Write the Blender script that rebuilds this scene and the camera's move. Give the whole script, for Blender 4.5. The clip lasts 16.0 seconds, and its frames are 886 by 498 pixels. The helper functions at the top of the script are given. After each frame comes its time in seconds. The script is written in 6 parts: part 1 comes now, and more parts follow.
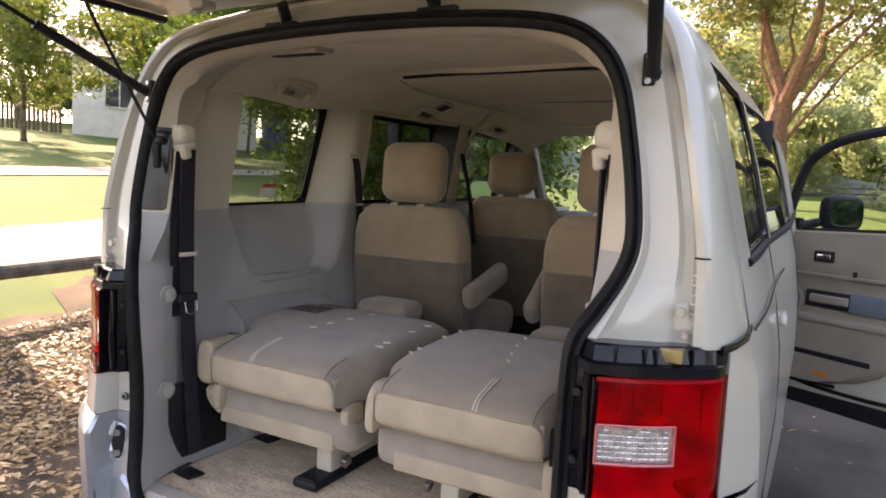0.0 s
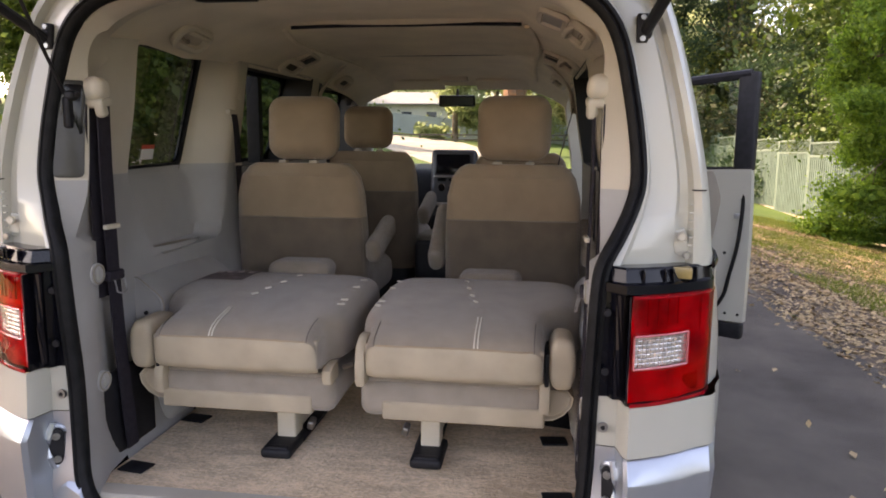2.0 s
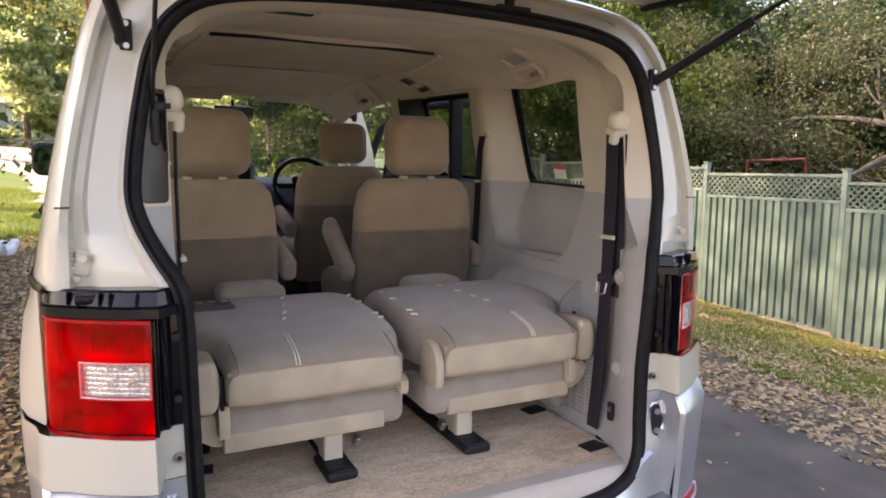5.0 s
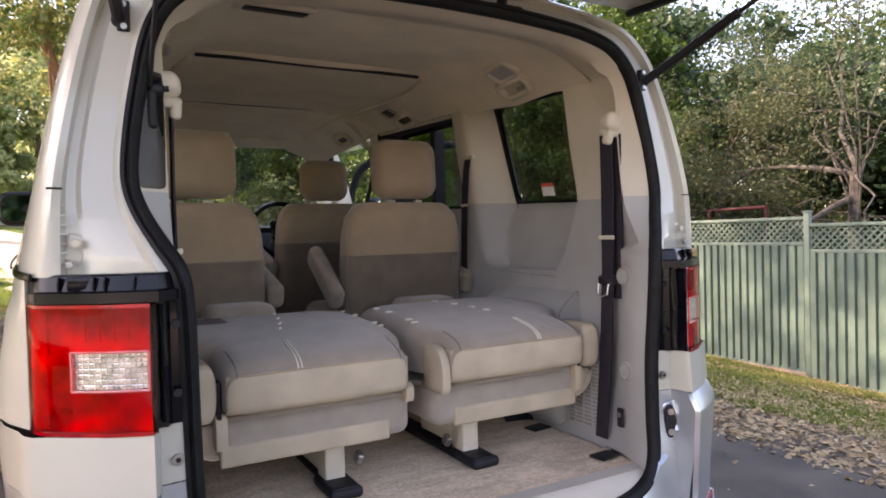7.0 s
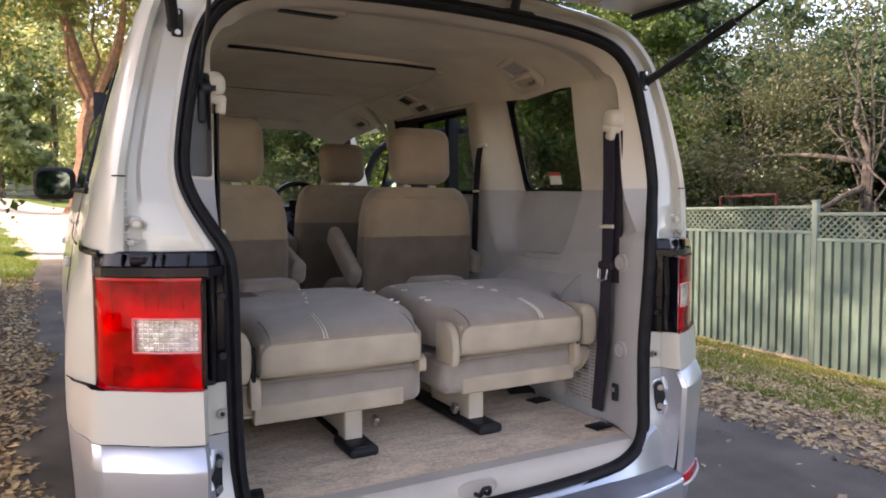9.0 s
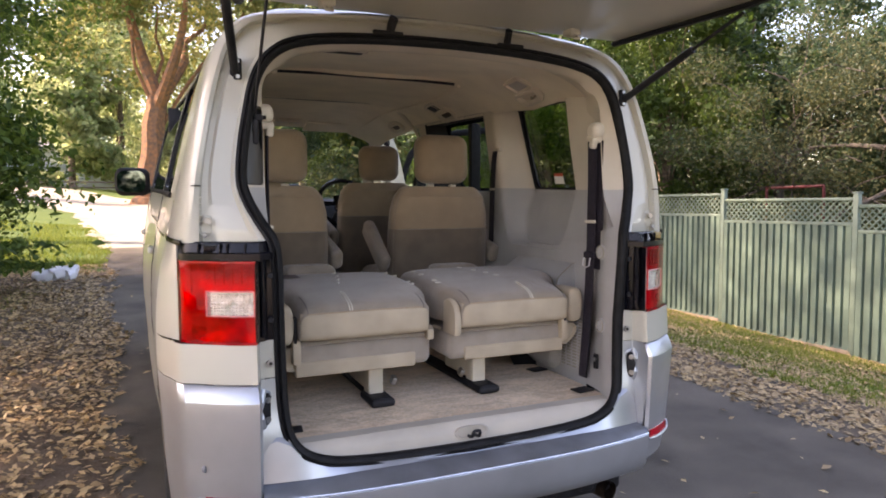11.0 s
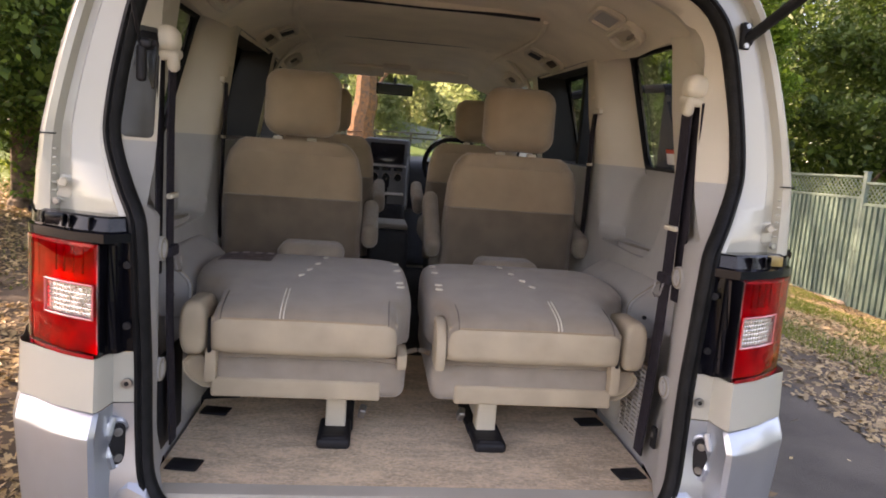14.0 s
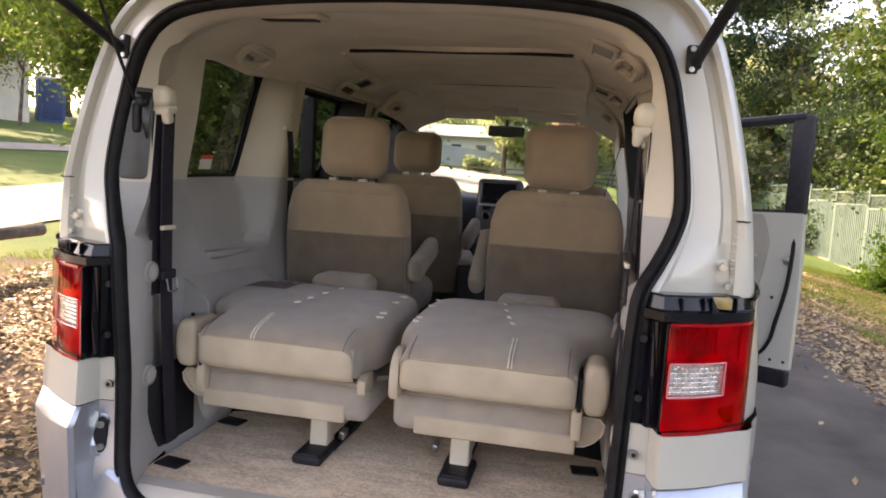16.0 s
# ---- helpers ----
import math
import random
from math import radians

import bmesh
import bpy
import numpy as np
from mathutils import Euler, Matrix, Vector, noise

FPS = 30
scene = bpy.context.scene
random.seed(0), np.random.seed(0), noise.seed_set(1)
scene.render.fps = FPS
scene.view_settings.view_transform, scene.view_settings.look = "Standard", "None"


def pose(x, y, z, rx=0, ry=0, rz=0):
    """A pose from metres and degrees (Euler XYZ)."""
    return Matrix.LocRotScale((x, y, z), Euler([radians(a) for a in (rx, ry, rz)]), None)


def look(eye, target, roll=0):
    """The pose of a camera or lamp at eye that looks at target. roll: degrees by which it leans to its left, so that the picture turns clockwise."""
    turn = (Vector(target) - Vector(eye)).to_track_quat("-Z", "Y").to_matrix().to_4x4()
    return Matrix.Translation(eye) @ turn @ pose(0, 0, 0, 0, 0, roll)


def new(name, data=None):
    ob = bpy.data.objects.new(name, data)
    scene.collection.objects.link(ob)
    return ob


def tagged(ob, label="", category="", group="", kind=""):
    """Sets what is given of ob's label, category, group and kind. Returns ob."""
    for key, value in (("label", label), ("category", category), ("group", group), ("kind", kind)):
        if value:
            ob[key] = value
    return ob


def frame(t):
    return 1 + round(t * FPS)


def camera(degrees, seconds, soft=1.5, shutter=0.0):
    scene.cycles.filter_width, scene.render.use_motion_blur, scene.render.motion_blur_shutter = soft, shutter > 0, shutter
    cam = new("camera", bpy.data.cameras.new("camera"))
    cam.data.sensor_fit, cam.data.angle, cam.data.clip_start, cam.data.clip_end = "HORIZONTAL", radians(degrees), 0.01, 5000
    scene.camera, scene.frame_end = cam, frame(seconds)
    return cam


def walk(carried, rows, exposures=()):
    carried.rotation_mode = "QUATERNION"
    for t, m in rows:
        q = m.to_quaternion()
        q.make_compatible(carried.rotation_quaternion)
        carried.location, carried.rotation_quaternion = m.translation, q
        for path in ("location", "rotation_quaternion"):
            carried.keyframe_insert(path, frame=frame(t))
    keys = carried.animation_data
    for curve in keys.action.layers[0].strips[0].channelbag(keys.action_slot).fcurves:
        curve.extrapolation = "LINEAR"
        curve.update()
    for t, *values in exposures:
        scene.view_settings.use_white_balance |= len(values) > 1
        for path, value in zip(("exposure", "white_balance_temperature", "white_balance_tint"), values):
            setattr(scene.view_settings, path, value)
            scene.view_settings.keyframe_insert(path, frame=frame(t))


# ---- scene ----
cam = camera(67.3, 16.0, 1.8)
PATH = [
    (0, (0.951, -1.106, 1.512), (0.009, 0.651, 1.343), 2.8),
    (0.5, (0.917, -1.121, 1.504), (0.058, 0.673, 1.292), 2.6),
    (1, (0.829, -1.194, 1.511), (0.132, 0.662, 1.252), 2.3),
    (1.5, (0.669, -1.308, 1.496), (0.17, 0.608, 1.211), 1.5),
    (2, (0.46, -1.328, 1.486), (0.202, 0.635, 1.208), 0.6),
    (2.5, (0.242, -1.339, 1.484), (0.233, 0.64, 1.198), -0.7),
    (3, (0.003, -1.431, 1.479), (0.228, 0.536, 1.198), -1.5),
    (3.5, (-0.18, -1.422, 1.478), (0.246, 0.513, 1.205), -1.8),
    (4, (-0.352, -1.38, 1.465), (0.241, 0.511, 1.198), -1.4),
    (4.5, (-0.564, -1.409, 1.459), (0.169, 0.439, 1.239), -0.5),
    (4.7, (-0.674, -1.374, 1.506), (0.146, 0.433, 1.255), 0.7),
    (6.8, (-0.786, -1.24, 1.331), (0.198, 0.501, 1.287), -1.4),
    (7, (-0.78, -1.253, 1.318), (0.191, 0.495, 1.278), -1.5),
    (7.5, (-0.779, -1.264, 1.321), (0.188, 0.486, 1.267), -1.0),
    (8, (-0.791, -1.291, 1.322), (0.171, 0.461, 1.247), -0.4),
    (8.5, (-0.822, -1.333, 1.338), (0.133, 0.422, 1.251), -0.1),
    (9, (-0.866, -1.396, 1.338), (0.076, 0.365, 1.236), -0.2),
    (9.2, (-0.88, -1.449, 1.346), (0.04, 0.323, 1.228), -0.1),
    (11.3, (-0.928, -1.867, 1.363), (-0.139, -0.034, 1.227), 0.0),
    (11.5, (-0.931, -1.873, 1.362), (-0.151, -0.037, 1.212), 0.3),
    (12, (-0.921, -1.878, 1.367), (-0.159, -0.041, 1.153), 1.3),
    (12.5, (-0.85, -1.757, 1.387), (-0.134, 0.095, 1.143), 2.5),
    (13, (-0.697, -1.605, 1.389), (-0.056, 0.27, 1.116), 3.5),
    (13.5, (-0.415, -1.463, 1.398), (0.036, 0.466, 1.124), 4.0),
    (14, (-0.15, -1.334, 1.43), (0.079, 0.634, 1.158), 4.3),
    (14.5, (0.12, -1.163, 1.418), (0.111, 0.818, 1.137), 4.2),
    (15, (0.346, -1.166, 1.418), (0.13, 0.806, 1.164), 4.2),
    (15.5, (0.47, -1.231, 1.435), (0.137, 0.73, 1.218), 4.0),
    (16, (0.471, -1.359, 1.454), (0.082, 0.594, 1.267), 3.6),
]
EXPO = [
    (0.0, 2.62, 9000, 31), (2.0, 2.53, 9200, 31), (2.5, 2.53, 9200, 31), (3.5, 2.70, 9200, 31), (4.5, 2.68, 9000, 31),
    (7.0, 2.56, 8300, 31), (9.0, 2.46, 8300, 31), (11.5, 2.48, 8700, 30), (13.5, 2.50, 9000, 31), (14.0, 2.64, 9300, 32),
    (14.5, 2.82, 9500, 32), (15.0, 2.84, 9400, 32), (16.0, 2.74, 9200, 31),
]
walk(cam, [(t, look(eye, target, roll)) for t, eye, target, roll in PATH], EXPO)
SUN, SKY = 2.6, 0.145

# ---- world, sun ----
SUN_AZ, SUN_EL = radians(-67), radians(38)     # from the left of the car
wd = bpy.data.worlds.new("sky")
scene.world = wd
wd.use_nodes = True
nt = wd.node_tree
sky = nt.nodes.new("ShaderNodeTexSky")
sky.sky_type, sky.sun_disc = "NISHITA", False
sky.sun_elevation, sky.sun_rotation = SUN_EL, SUN_AZ
sky.air_density, sky.dust_density, sky.ozone_density = 1.0, 1.2, 1.0
nt.links.new(sky.outputs[0], nt.nodes["Background"].inputs[0])
nt.nodes["Background"].inputs[1].default_value = SKY
sun = new("sun", bpy.data.lights.new("sun", "SUN"))
sun.data.energy, sun.data.angle, sun.data.color = SUN, radians(0.6), (1.0, 0.93, 0.80)
way = Vector((math.sin(SUN_AZ) * math.cos(SUN_EL), math.cos(SUN_AZ) * math.cos(SUN_EL), math.sin(SUN_EL)))
sun.matrix_world = look(way * 60, (0, 0, 0))


# ---- materials ----
def mat(name, col, rough=0.6, metal=0.0, var=0.12, scale=8.0, bump=0.0, bscale=60.0, coat=0.0, col2=None, rand=0.0, spec=0.5, sheen=0.0):
    """Principled surface with variation at two scales and fine relief."""
    m = bpy.data.materials.new(name)
    m.use_nodes = True
    t = m.node_tree
    b = t.nodes["Principled BSDF"]
    co = t.nodes.new("ShaderNodeTexCoord")
    n1 = t.nodes.new("ShaderNodeTexNoise")
    n1.inputs["Scale"].default_value, n1.inputs["Detail"].default_value = scale, 6
    t.links.new(co.outputs["Object"], n1.inputs["Vector"])
    ramp = t.nodes.new("ShaderNodeMix")
    ramp.data_type = "RGBA"
    c2 = col2 or tuple(max(0, c * (1 - 2.2 * var)) for c in col)
    c1 = col if col2 else tuple(min(1, c * (1 + 0.8 * var)) for c in col)
    ramp.inputs["A"].default_value, ramp.inputs["B"].default_value = (*c1, 1), (*c2, 1)
    mr = t.nodes.new("ShaderNodeMapRange")
    mr.inputs[1].default_value, mr.inputs[2].default_value = 0.35, 0.68
    t.links.new(n1.outputs[0], mr.inputs[0])
    fac = mr.outputs[0]
    if rand:
        oi = t.nodes.new("ShaderNodeNewGeometry")
        ad = t.nodes.new("ShaderNodeMath")
        ad.operation = "MULTIPLY_ADD"
        ad.use_clamp = True
        sb = t.nodes.new("ShaderNodeMath")
        sb.operation = "SUBTRACT"
        sb.inputs[1].default_value = 0.5
        t.links.new(oi.outputs["Random Per Island"], sb.inputs[0])
        t.links.new(sb.outputs[0], ad.inputs[0])
        ad.inputs[1].default_value = rand
        t.links.new(fac, ad.inputs[2])
        fac = ad.outputs[0]
    t.links.new(fac, ramp.inputs["Factor"])
    t.links.new(ramp.outputs["Result"], b.inputs["Base Color"])
    b.inputs["Roughness"].default_value, b.inputs["Metallic"].default_value = rough, metal
    b.inputs["Coat Weight"].default_value, b.inputs["Coat Roughness"].default_value = coat, 0.04
    b.inputs["Specular IOR Level"].default_value = spec
    b.inputs["Sheen Weight"].default_value = sheen
    if bump:
        n2 = t.nodes.new("ShaderNodeTexNoise")
        n2.inputs["Scale"].default_value, n2.inputs["Detail"].default_value = bscale, 4
        t.links.new(co.outputs["Object"], n2.inputs["Vector"])
        bp = t.nodes.new("ShaderNodeBump")
        bp.inputs["Strength"].default_value, bp.inputs["Distance"].default_value = bump, 0.01
        t.links.new(n2.outputs[0], bp.inputs["Height"])
        t.links.new(bp.outputs[0], b.inputs["Normal"])
    return m


def glass(name, tint, gloss=1.0, rough=0.0, base=0.05):
    m = bpy.data.materials.new(name)
    m.use_nodes = True
    t = m.node_tree
    t.nodes.remove(t.nodes["Principled BSDF"])
    tr, gl, mx, lw, pw, ma = (t.nodes.new("ShaderNode" + k) for k in ("BsdfTransparent", "BsdfGlossy", "MixShader", "LayerWeight", "Math", "Math"))
    tr.inputs[0].default_value = (*tint, 1)
    gl.inputs["Roughness"].default_value = rough
    gl.inputs[0].default_value = (gloss, gloss, gloss, 1)
    lw.inputs[0].default_value = 0.5
    pw.operation, pw.inputs[1].default_value = "POWER", 5.0
    ma.operation, ma.inputs[1].default_value, ma.inputs[2].default_value = "MULTIPLY_ADD", 0.92, base
    t.links.new(lw.outputs["Facing"], pw.inputs[0])
    t.links.new(pw.outputs[0], ma.inputs[0])
    t.links.new(ma.outputs[0], mx.inputs[0])
    t.links.new(tr.outputs[0], mx.inputs[1])
    t.links.new(gl.outputs[0], mx.inputs[2])
    t.links.new(mx.outputs[0], t.nodes["Material Output"].inputs[0])
    return m


def leafy(name, col, col2, trans=0.35):
    """Thin leaves that let some light through, each a little different."""
    m = bpy.data.materials.new(name)
    m.use_nodes = True
    t = m.node_tree
    b = t.nodes["Principled BSDF"]
    ge = t.nodes.new("ShaderNodeNewGeometry")
    mx = t.nodes.new("ShaderNodeMix")
    mx.data_type = "RGBA"
    mx.inputs["A"].default_value, mx.inputs["B"].default_value = (*col, 1), (*col2, 1)
    t.links.new(ge.outputs["Random Per Island"], mx.inputs["Factor"])
    t.links.new(mx.outputs["Result"], b.inputs["Base Color"])
    b.inputs["Roughness"].default_value = 0.5
    tl = t.nodes.new("ShaderNodeBsdfTranslucent")
    t.links.new(mx.outputs["Result"], tl.inputs[0])
    ms = t.nodes.new("ShaderNodeMixShader")
    ms.inputs[0].default_value = trans
    t.links.new(b.outputs[0], ms.inputs[1])
    t.links.new(tl.outputs[0], ms.inputs[2])
    t.links.new(ms.outputs[0], t.nodes["Material Output"].inputs[0])
    return m


def pile(name, c1, c2):
    """Cut-pile carpet brushed into streaks across the car, with tufts."""
    m = bpy.data.materials.new(name)
    m.use_nodes = True
    t = m.node_tree
    b = t.nodes["Principled BSDF"]
    co = t.nodes.new("ShaderNodeTexCoord")
    hs = []
    for sc, detail, scale in (((9, 22, 9), 6, 1.0), ((1, 1.6, 1), 4, 85), ((2.2, 4, 2), 4, 2.2)):
        mp = t.nodes.new("ShaderNodeMapping")
        mp.inputs["Scale"].default_value = sc
        n = t.nodes.new("ShaderNodeTexNoise")
        n.inputs["Scale"].default_value, n.inputs["Detail"].default_value = scale, detail
        n.inputs["Distortion"].default_value = 0.6
        t.links.new(co.outputs["Object"], mp.inputs[0])
        t.links.new(mp.outputs[0], n.inputs["Vector"])
        hs.append(n.outputs[0])
    def mathn(op, a, v):
        k = t.nodes.new("ShaderNodeMath")
        k.operation = op
        t.links.new(a, k.inputs[0])
        if isinstance(v, float):
            k.inputs[1].default_value = v
        else:
            t.links.new(v, k.inputs[1])
        return k.outputs[0]
    h = mathn("ADD", mathn("ADD", mathn("MULTIPLY", hs[0], 0.30), mathn("MULTIPLY", hs[1], 0.45)), mathn("MULTIPLY", hs[2], 0.25))
    mr = t.nodes.new("ShaderNodeMapRange")
    mr.inputs[1].default_value, mr.inputs[2].default_value = 0.41, 0.585
    t.links.new(h, mr.inputs[0])
    mx = t.nodes.new("ShaderNodeMix")
    mx.data_type = "RGBA"
    mx.inputs["A"].default_value, mx.inputs["B"].default_value = (*c1, 1), (*c2, 1)
    t.links.new(mr.outputs[0], mx.inputs["Factor"])
    t.links.new(mx.outputs["Result"], b.inputs["Base Color"])
    b.inputs["Roughness"].default_value, b.inputs["Sheen Weight"].default_value = 1.0, 0.25
    bp = t.nodes.new("ShaderNodeBump")
    bp.inputs["Strength"].default_value, bp.inputs["Distance"].default_value = 0.9, 0.012
    t.links.new(h, bp.inputs["Height"])
    t.links.new(bp.outputs[0], b.inputs["Normal"])
    return m


WHITE = mat("pearl_white_paint", (0.455, 0.437, 0.372), 0.34, 0.0, 0.03, 3, 0.02, 300, coat=0.65)
SILVER = mat("silver_paint", (0.47, 0.50, 0.535), 0.33, 0.72, 0.05, 5, 0.03, 500, coat=0.3)
EDGE_HIGHLIGHT = mat("edge_highlight_silver", (0.62, 0.66, 0.72), 0.25, 0.7, 0.03, 9)
DARKSILVER = mat("grey_bumper_top", (0.18, 0.195, 0.22), 0.36, 0.4, 0.10, 9, 0.05, 300)
BLACK = mat("gloss_black_plastic", (0.006, 0.006, 0.009), 0.16, 0.0, 0.2, 20, spec=0.28)
RUBBER = mat("black_rubber", (0.009, 0.009, 0.010), 0.6, 0.0, 0.25, 30, 0.15, 200, spec=0.2)
MATTEBLACK = mat("black_plastic", (0.012, 0.012, 0.015), 0.55, 0.0, 0.2, 30, 0.1, 300, spec=0.3)
TRIM = mat("beige_pillar_plastic", (0.545, 0.485, 0.395), 0.6, 0.0, 0.05, 4, 0.08, 700)
TRIMGREY = mat("grey_lower_plastic", (0.36, 0.350, 0.335), 0.6, 0.0, 0.06, 4, 0.10, 700)
LINER = mat("ceiling_cloth", (0.71, 0.62, 0.475), 0.9, 0.0, 0.05, 6, 0.2, 900, sheen=0.2)
CLOTH = mat("grey_brown_seat_cloth", (0.280, 0.225, 0.176), 0.9, 0.0, 0.07, 14, 0.35, 900, sheen=0.3)
CLOTHD = mat("dark_seat_cloth", (0.180, 0.134, 0.098), 0.9, 0.0, 0.07, 14, 0.35, 900, sheen=0.3)
CLOTH2 = mat("light_seat_cloth", (0.35, 0.250, 0.163), 0.9, 0.0, 0.05, 12, 0.3, 900, sheen=0.3)
VINYL = mat("beige_seat_backing", (0.43, 0.35, 0.255), 0.7, 0.0, 0.06, 10, 0.15, 500)
CREAM = mat("cream_plastic", (0.56, 0.50, 0.40), 0.5, 0.0, 0.05, 9, 0.05, 500)
PIPING = mat("pale_piping", (0.66, 0.60, 0.50), 0.7, 0.0, 0.05, 30)
CARPET = pile("beige_carpet", (0.43, 0.300, 0.180), (0.76, 0.555, 0.36))
BELT = mat("dark_belt_webbing", (0.022, 0.018, 0.026), 0.75, 0.0, 0.15, 60, 0.3, 500, spec=0.3)
DOORTRIM = mat("brown_grey_door_plastic", (.27, .235, .19), .6, 0, .06, 6, .1, 600)
DASH = mat("dark_dash_plastic", (0.024, 0.027, 0.035), 0.55, 0.0, 0.12, 20, 0.1, 400)
CHROME = mat("chrome", (0.8, 0.8, 0.8), 0.12, 1.0, 0.02, 5)
STEEL = mat("zinc_steel", (0.42, 0.42, 0.42), 0.35, 1.0, 0.15, 40)
RED = mat("red_reflector_plastic", (0.58, 0.003, 0.016), 0.12, 0.0, 0.14, 40, 0.08, 40, coat=0.6, spec=0.2, col2=(0.30, 0.001, 0.007))
DARKRED = mat("deep_red_lens", (0.34, 0.001, 0.008), 0.08, 0.0, 0.2, 40, 0.05, 60, coat=0.2)
LENSRED = glass("red_lens", (0.86, 0.001, 0.014), base=0.018)
LENSCLEAR = glass("clear_lens", (0.95, 0.95, 0.96))
REFLECTOR = mat("lamp_reflector", (0.78, 0.74, 0.70), 0.25, 0.30, 0.2, 13, col2=(0.30, 0.27, 0.26))
# the reflection along the insert's edge is painted as a pale red
RIM = mat("rim_reflection_red", (0.62, 0.14, 0.14), 0.2, 0.0, 0.1, 40, coat=0.6)
AMBER = mat("amber_lens", (0.85, 0.24, 0.03), 0.15, 0.0, 0.15, 40, 0.2, 60, coat=1.0)
CLEAR = mat("clear_ribbed_lens", (0.72, 0.68, 0.62), 0.18, 0.65, 0.16, 60)
PANE = glass("clear_glass", (0.86, 0.92, 0.88))
TINT = glass("privacy_glass", (0.40, 0.43, 0.415))
MIRROR = mat("mirror_face", (0.24, 0.32, 0.34), 0.03, 1.0, 0.01, 3)
STICKER = mat("sticker_paper", (0.8, 0.78, 0.75), 0.6, 0, 0.03, 30)
STICKRED = mat("sticker_red", (0.65, 0.09, 0.05), 0.6, 0, 0.05, 30)
TYRE = mat("tyre_rubber", (0.015, 0.015, 0.016), 0.8, 0, 0.3, 30, 0.3, 120)


# ---- mesh helpers ----
def link(name, me, parent=None, label="", material=None, sharp=35):
    if material:
        me.materials.append(material)
    for p in me.polygons:
        p.use_smooth = True
    me.set_sharp_from_angle(angle=radians(sharp))
    ob = new(name, me)
    if parent:
        ob.parent = parent
    if label:
        tagged(ob, label)
    return ob


def part(name, bm, material, parent, label="", sharp=35):
    """One bmesh becomes one mesh object under a thing or a part."""
    bmesh.ops.recalc_face_normals(bm, faces=bm.faces)
    me = bpy.data.meshes.new(name)
    bm.to_mesh(me)
    bm.free()
    return link(name, me, parent, label, material, sharp)


def thing(name, label, category, at=(0, 0, 0), group="", kind=""):
    e = new(name)
    e.location = at
    e.empty_display_size = 0.1
    return tagged(e, label, category, group, kind)


def BM():
    return bmesh.new()


def surf(bm, rows, close=False):
    """A skin over rows of points."""
    vs = [[bm.verts.new(p) for p in r] for r in rows]
    for a, b in zip(vs, vs[1:]):
        n = len(a)
        for k in range(n if close else n - 1):
            q = (a[k], a[(k + 1) % n], b[(k + 1) % n], b[k])
            if len({v.co.to_tuple(6) for v in q}) > 2:
                bm.faces.new(q)
    return vs


def plate(bm, rows, off):
    """A skin with thickness: rows, and the same rows shifted by off, joined round the rim."""
    o = Vector(off)
    a = surf(bm, rows)
    b = surf(bm, [[Vector(p) + o for p in r] for r in rows])
    def rim(v):
        return v[0] + [r[-1] for r in v[1:-1]] + v[-1][::-1] + [r[0] for r in v[1:-1]][::-1]
    ra, rb = rim(a), rim(b)
    for k in range(len(ra)):
        j = (k + 1) % len(ra)
        try:
            bm.faces.new((ra[k], ra[j], rb[j], rb[k]))
        except ValueError:
            pass


def rbox(bm, size, r, m=None, seg=3, mid=1, bulge=0.0, baxis=2):
    """A box with round edges, about the origin, then placed by m. bulge: how far it swells along one axis."""
    h = [s / 2 for s in size]
    r = min(r, *[v * 0.999 for v in h])
    def line(a):
        e = [a - r + r * math.tan(radians(45) * k / seg) for k in range(seg + 1)]
        i = [(-a + r) + (2 * a - 2 * r) * k / (mid + 1) for k in range(1, mid + 1)]
        return [-v for v in reversed(e)] + i + e
    ls = [line(a) for a in h]
    m = m or Matrix()
    cache = {}
    def vert(p):
        key = tuple(round(v, 6) for v in p)
        if key not in cache:
            c = [max(-(a - r), min(a - r, v)) for v, a in zip(p, h)]
            d = Vector([v - w for v, w in zip(p, c)])
            q = Vector(c) + (d.normalized() * r if d.length > 1e-9 else d)
            if bulge:
                o = [k for k in range(3) if k != baxis]
                f = max(0, 1 - (q[o[0]] / h[o[0]]) ** 2) * max(0, 1 - (q[o[1]] / h[o[1]]) ** 2)
                q[baxis] += bulge * f * (q[baxis] / h[baxis])
            cache[key] = bm.verts.new(m @ q)
        return cache[key]
    for ax in range(3):
        u, w = [k for k in range(3) if k != ax]
        for s in (-1, 1):
            for i in range(len(ls[u]) - 1):
                for j in range(len(ls[w]) - 1):
                    q = []
                    for a, b in ((i, j), (i + 1, j), (i + 1, j + 1), (i, j + 1)):
                        p = [0, 0, 0]
                        p[ax], p[u], p[w] = s * h[ax], ls[u][a], ls[w][b]
                        q.append(vert(p))
                    if len(set(q)) == 4:
                        try:
                            bm.faces.new(q)
                        except ValueError:
                            pass
    return bm


def box(bm, lo, hi, r=0.004, **k):
    c = [(a + b) / 2 for a, b in zip(lo, hi)]
    return rbox(bm, [b - a for a, b in zip(lo, hi)], r, Matrix.Translation(c), **k)


def smoothline(pts, n=4):
    """Points along a smooth line through pts."""
    pts = [Vector(p) for p in pts]
    out = []
    for i in range(len(pts) - 1):
        p0, p1, p2, p3 = pts[max(i - 1, 0)], pts[i], pts[i + 1], pts[min(i + 2, len(pts) - 1)]
        for k in range(n):
            t = k / n
            out.append(0.5 * (2 * p1 + (p2 - p0) * t + (2 * p0 - 5 * p1 + 4 * p2 - p3) * t * t + (3 * p1 - p0 - 3 * p2 + p3) * t ** 3))
    return out + [pts[-1]]


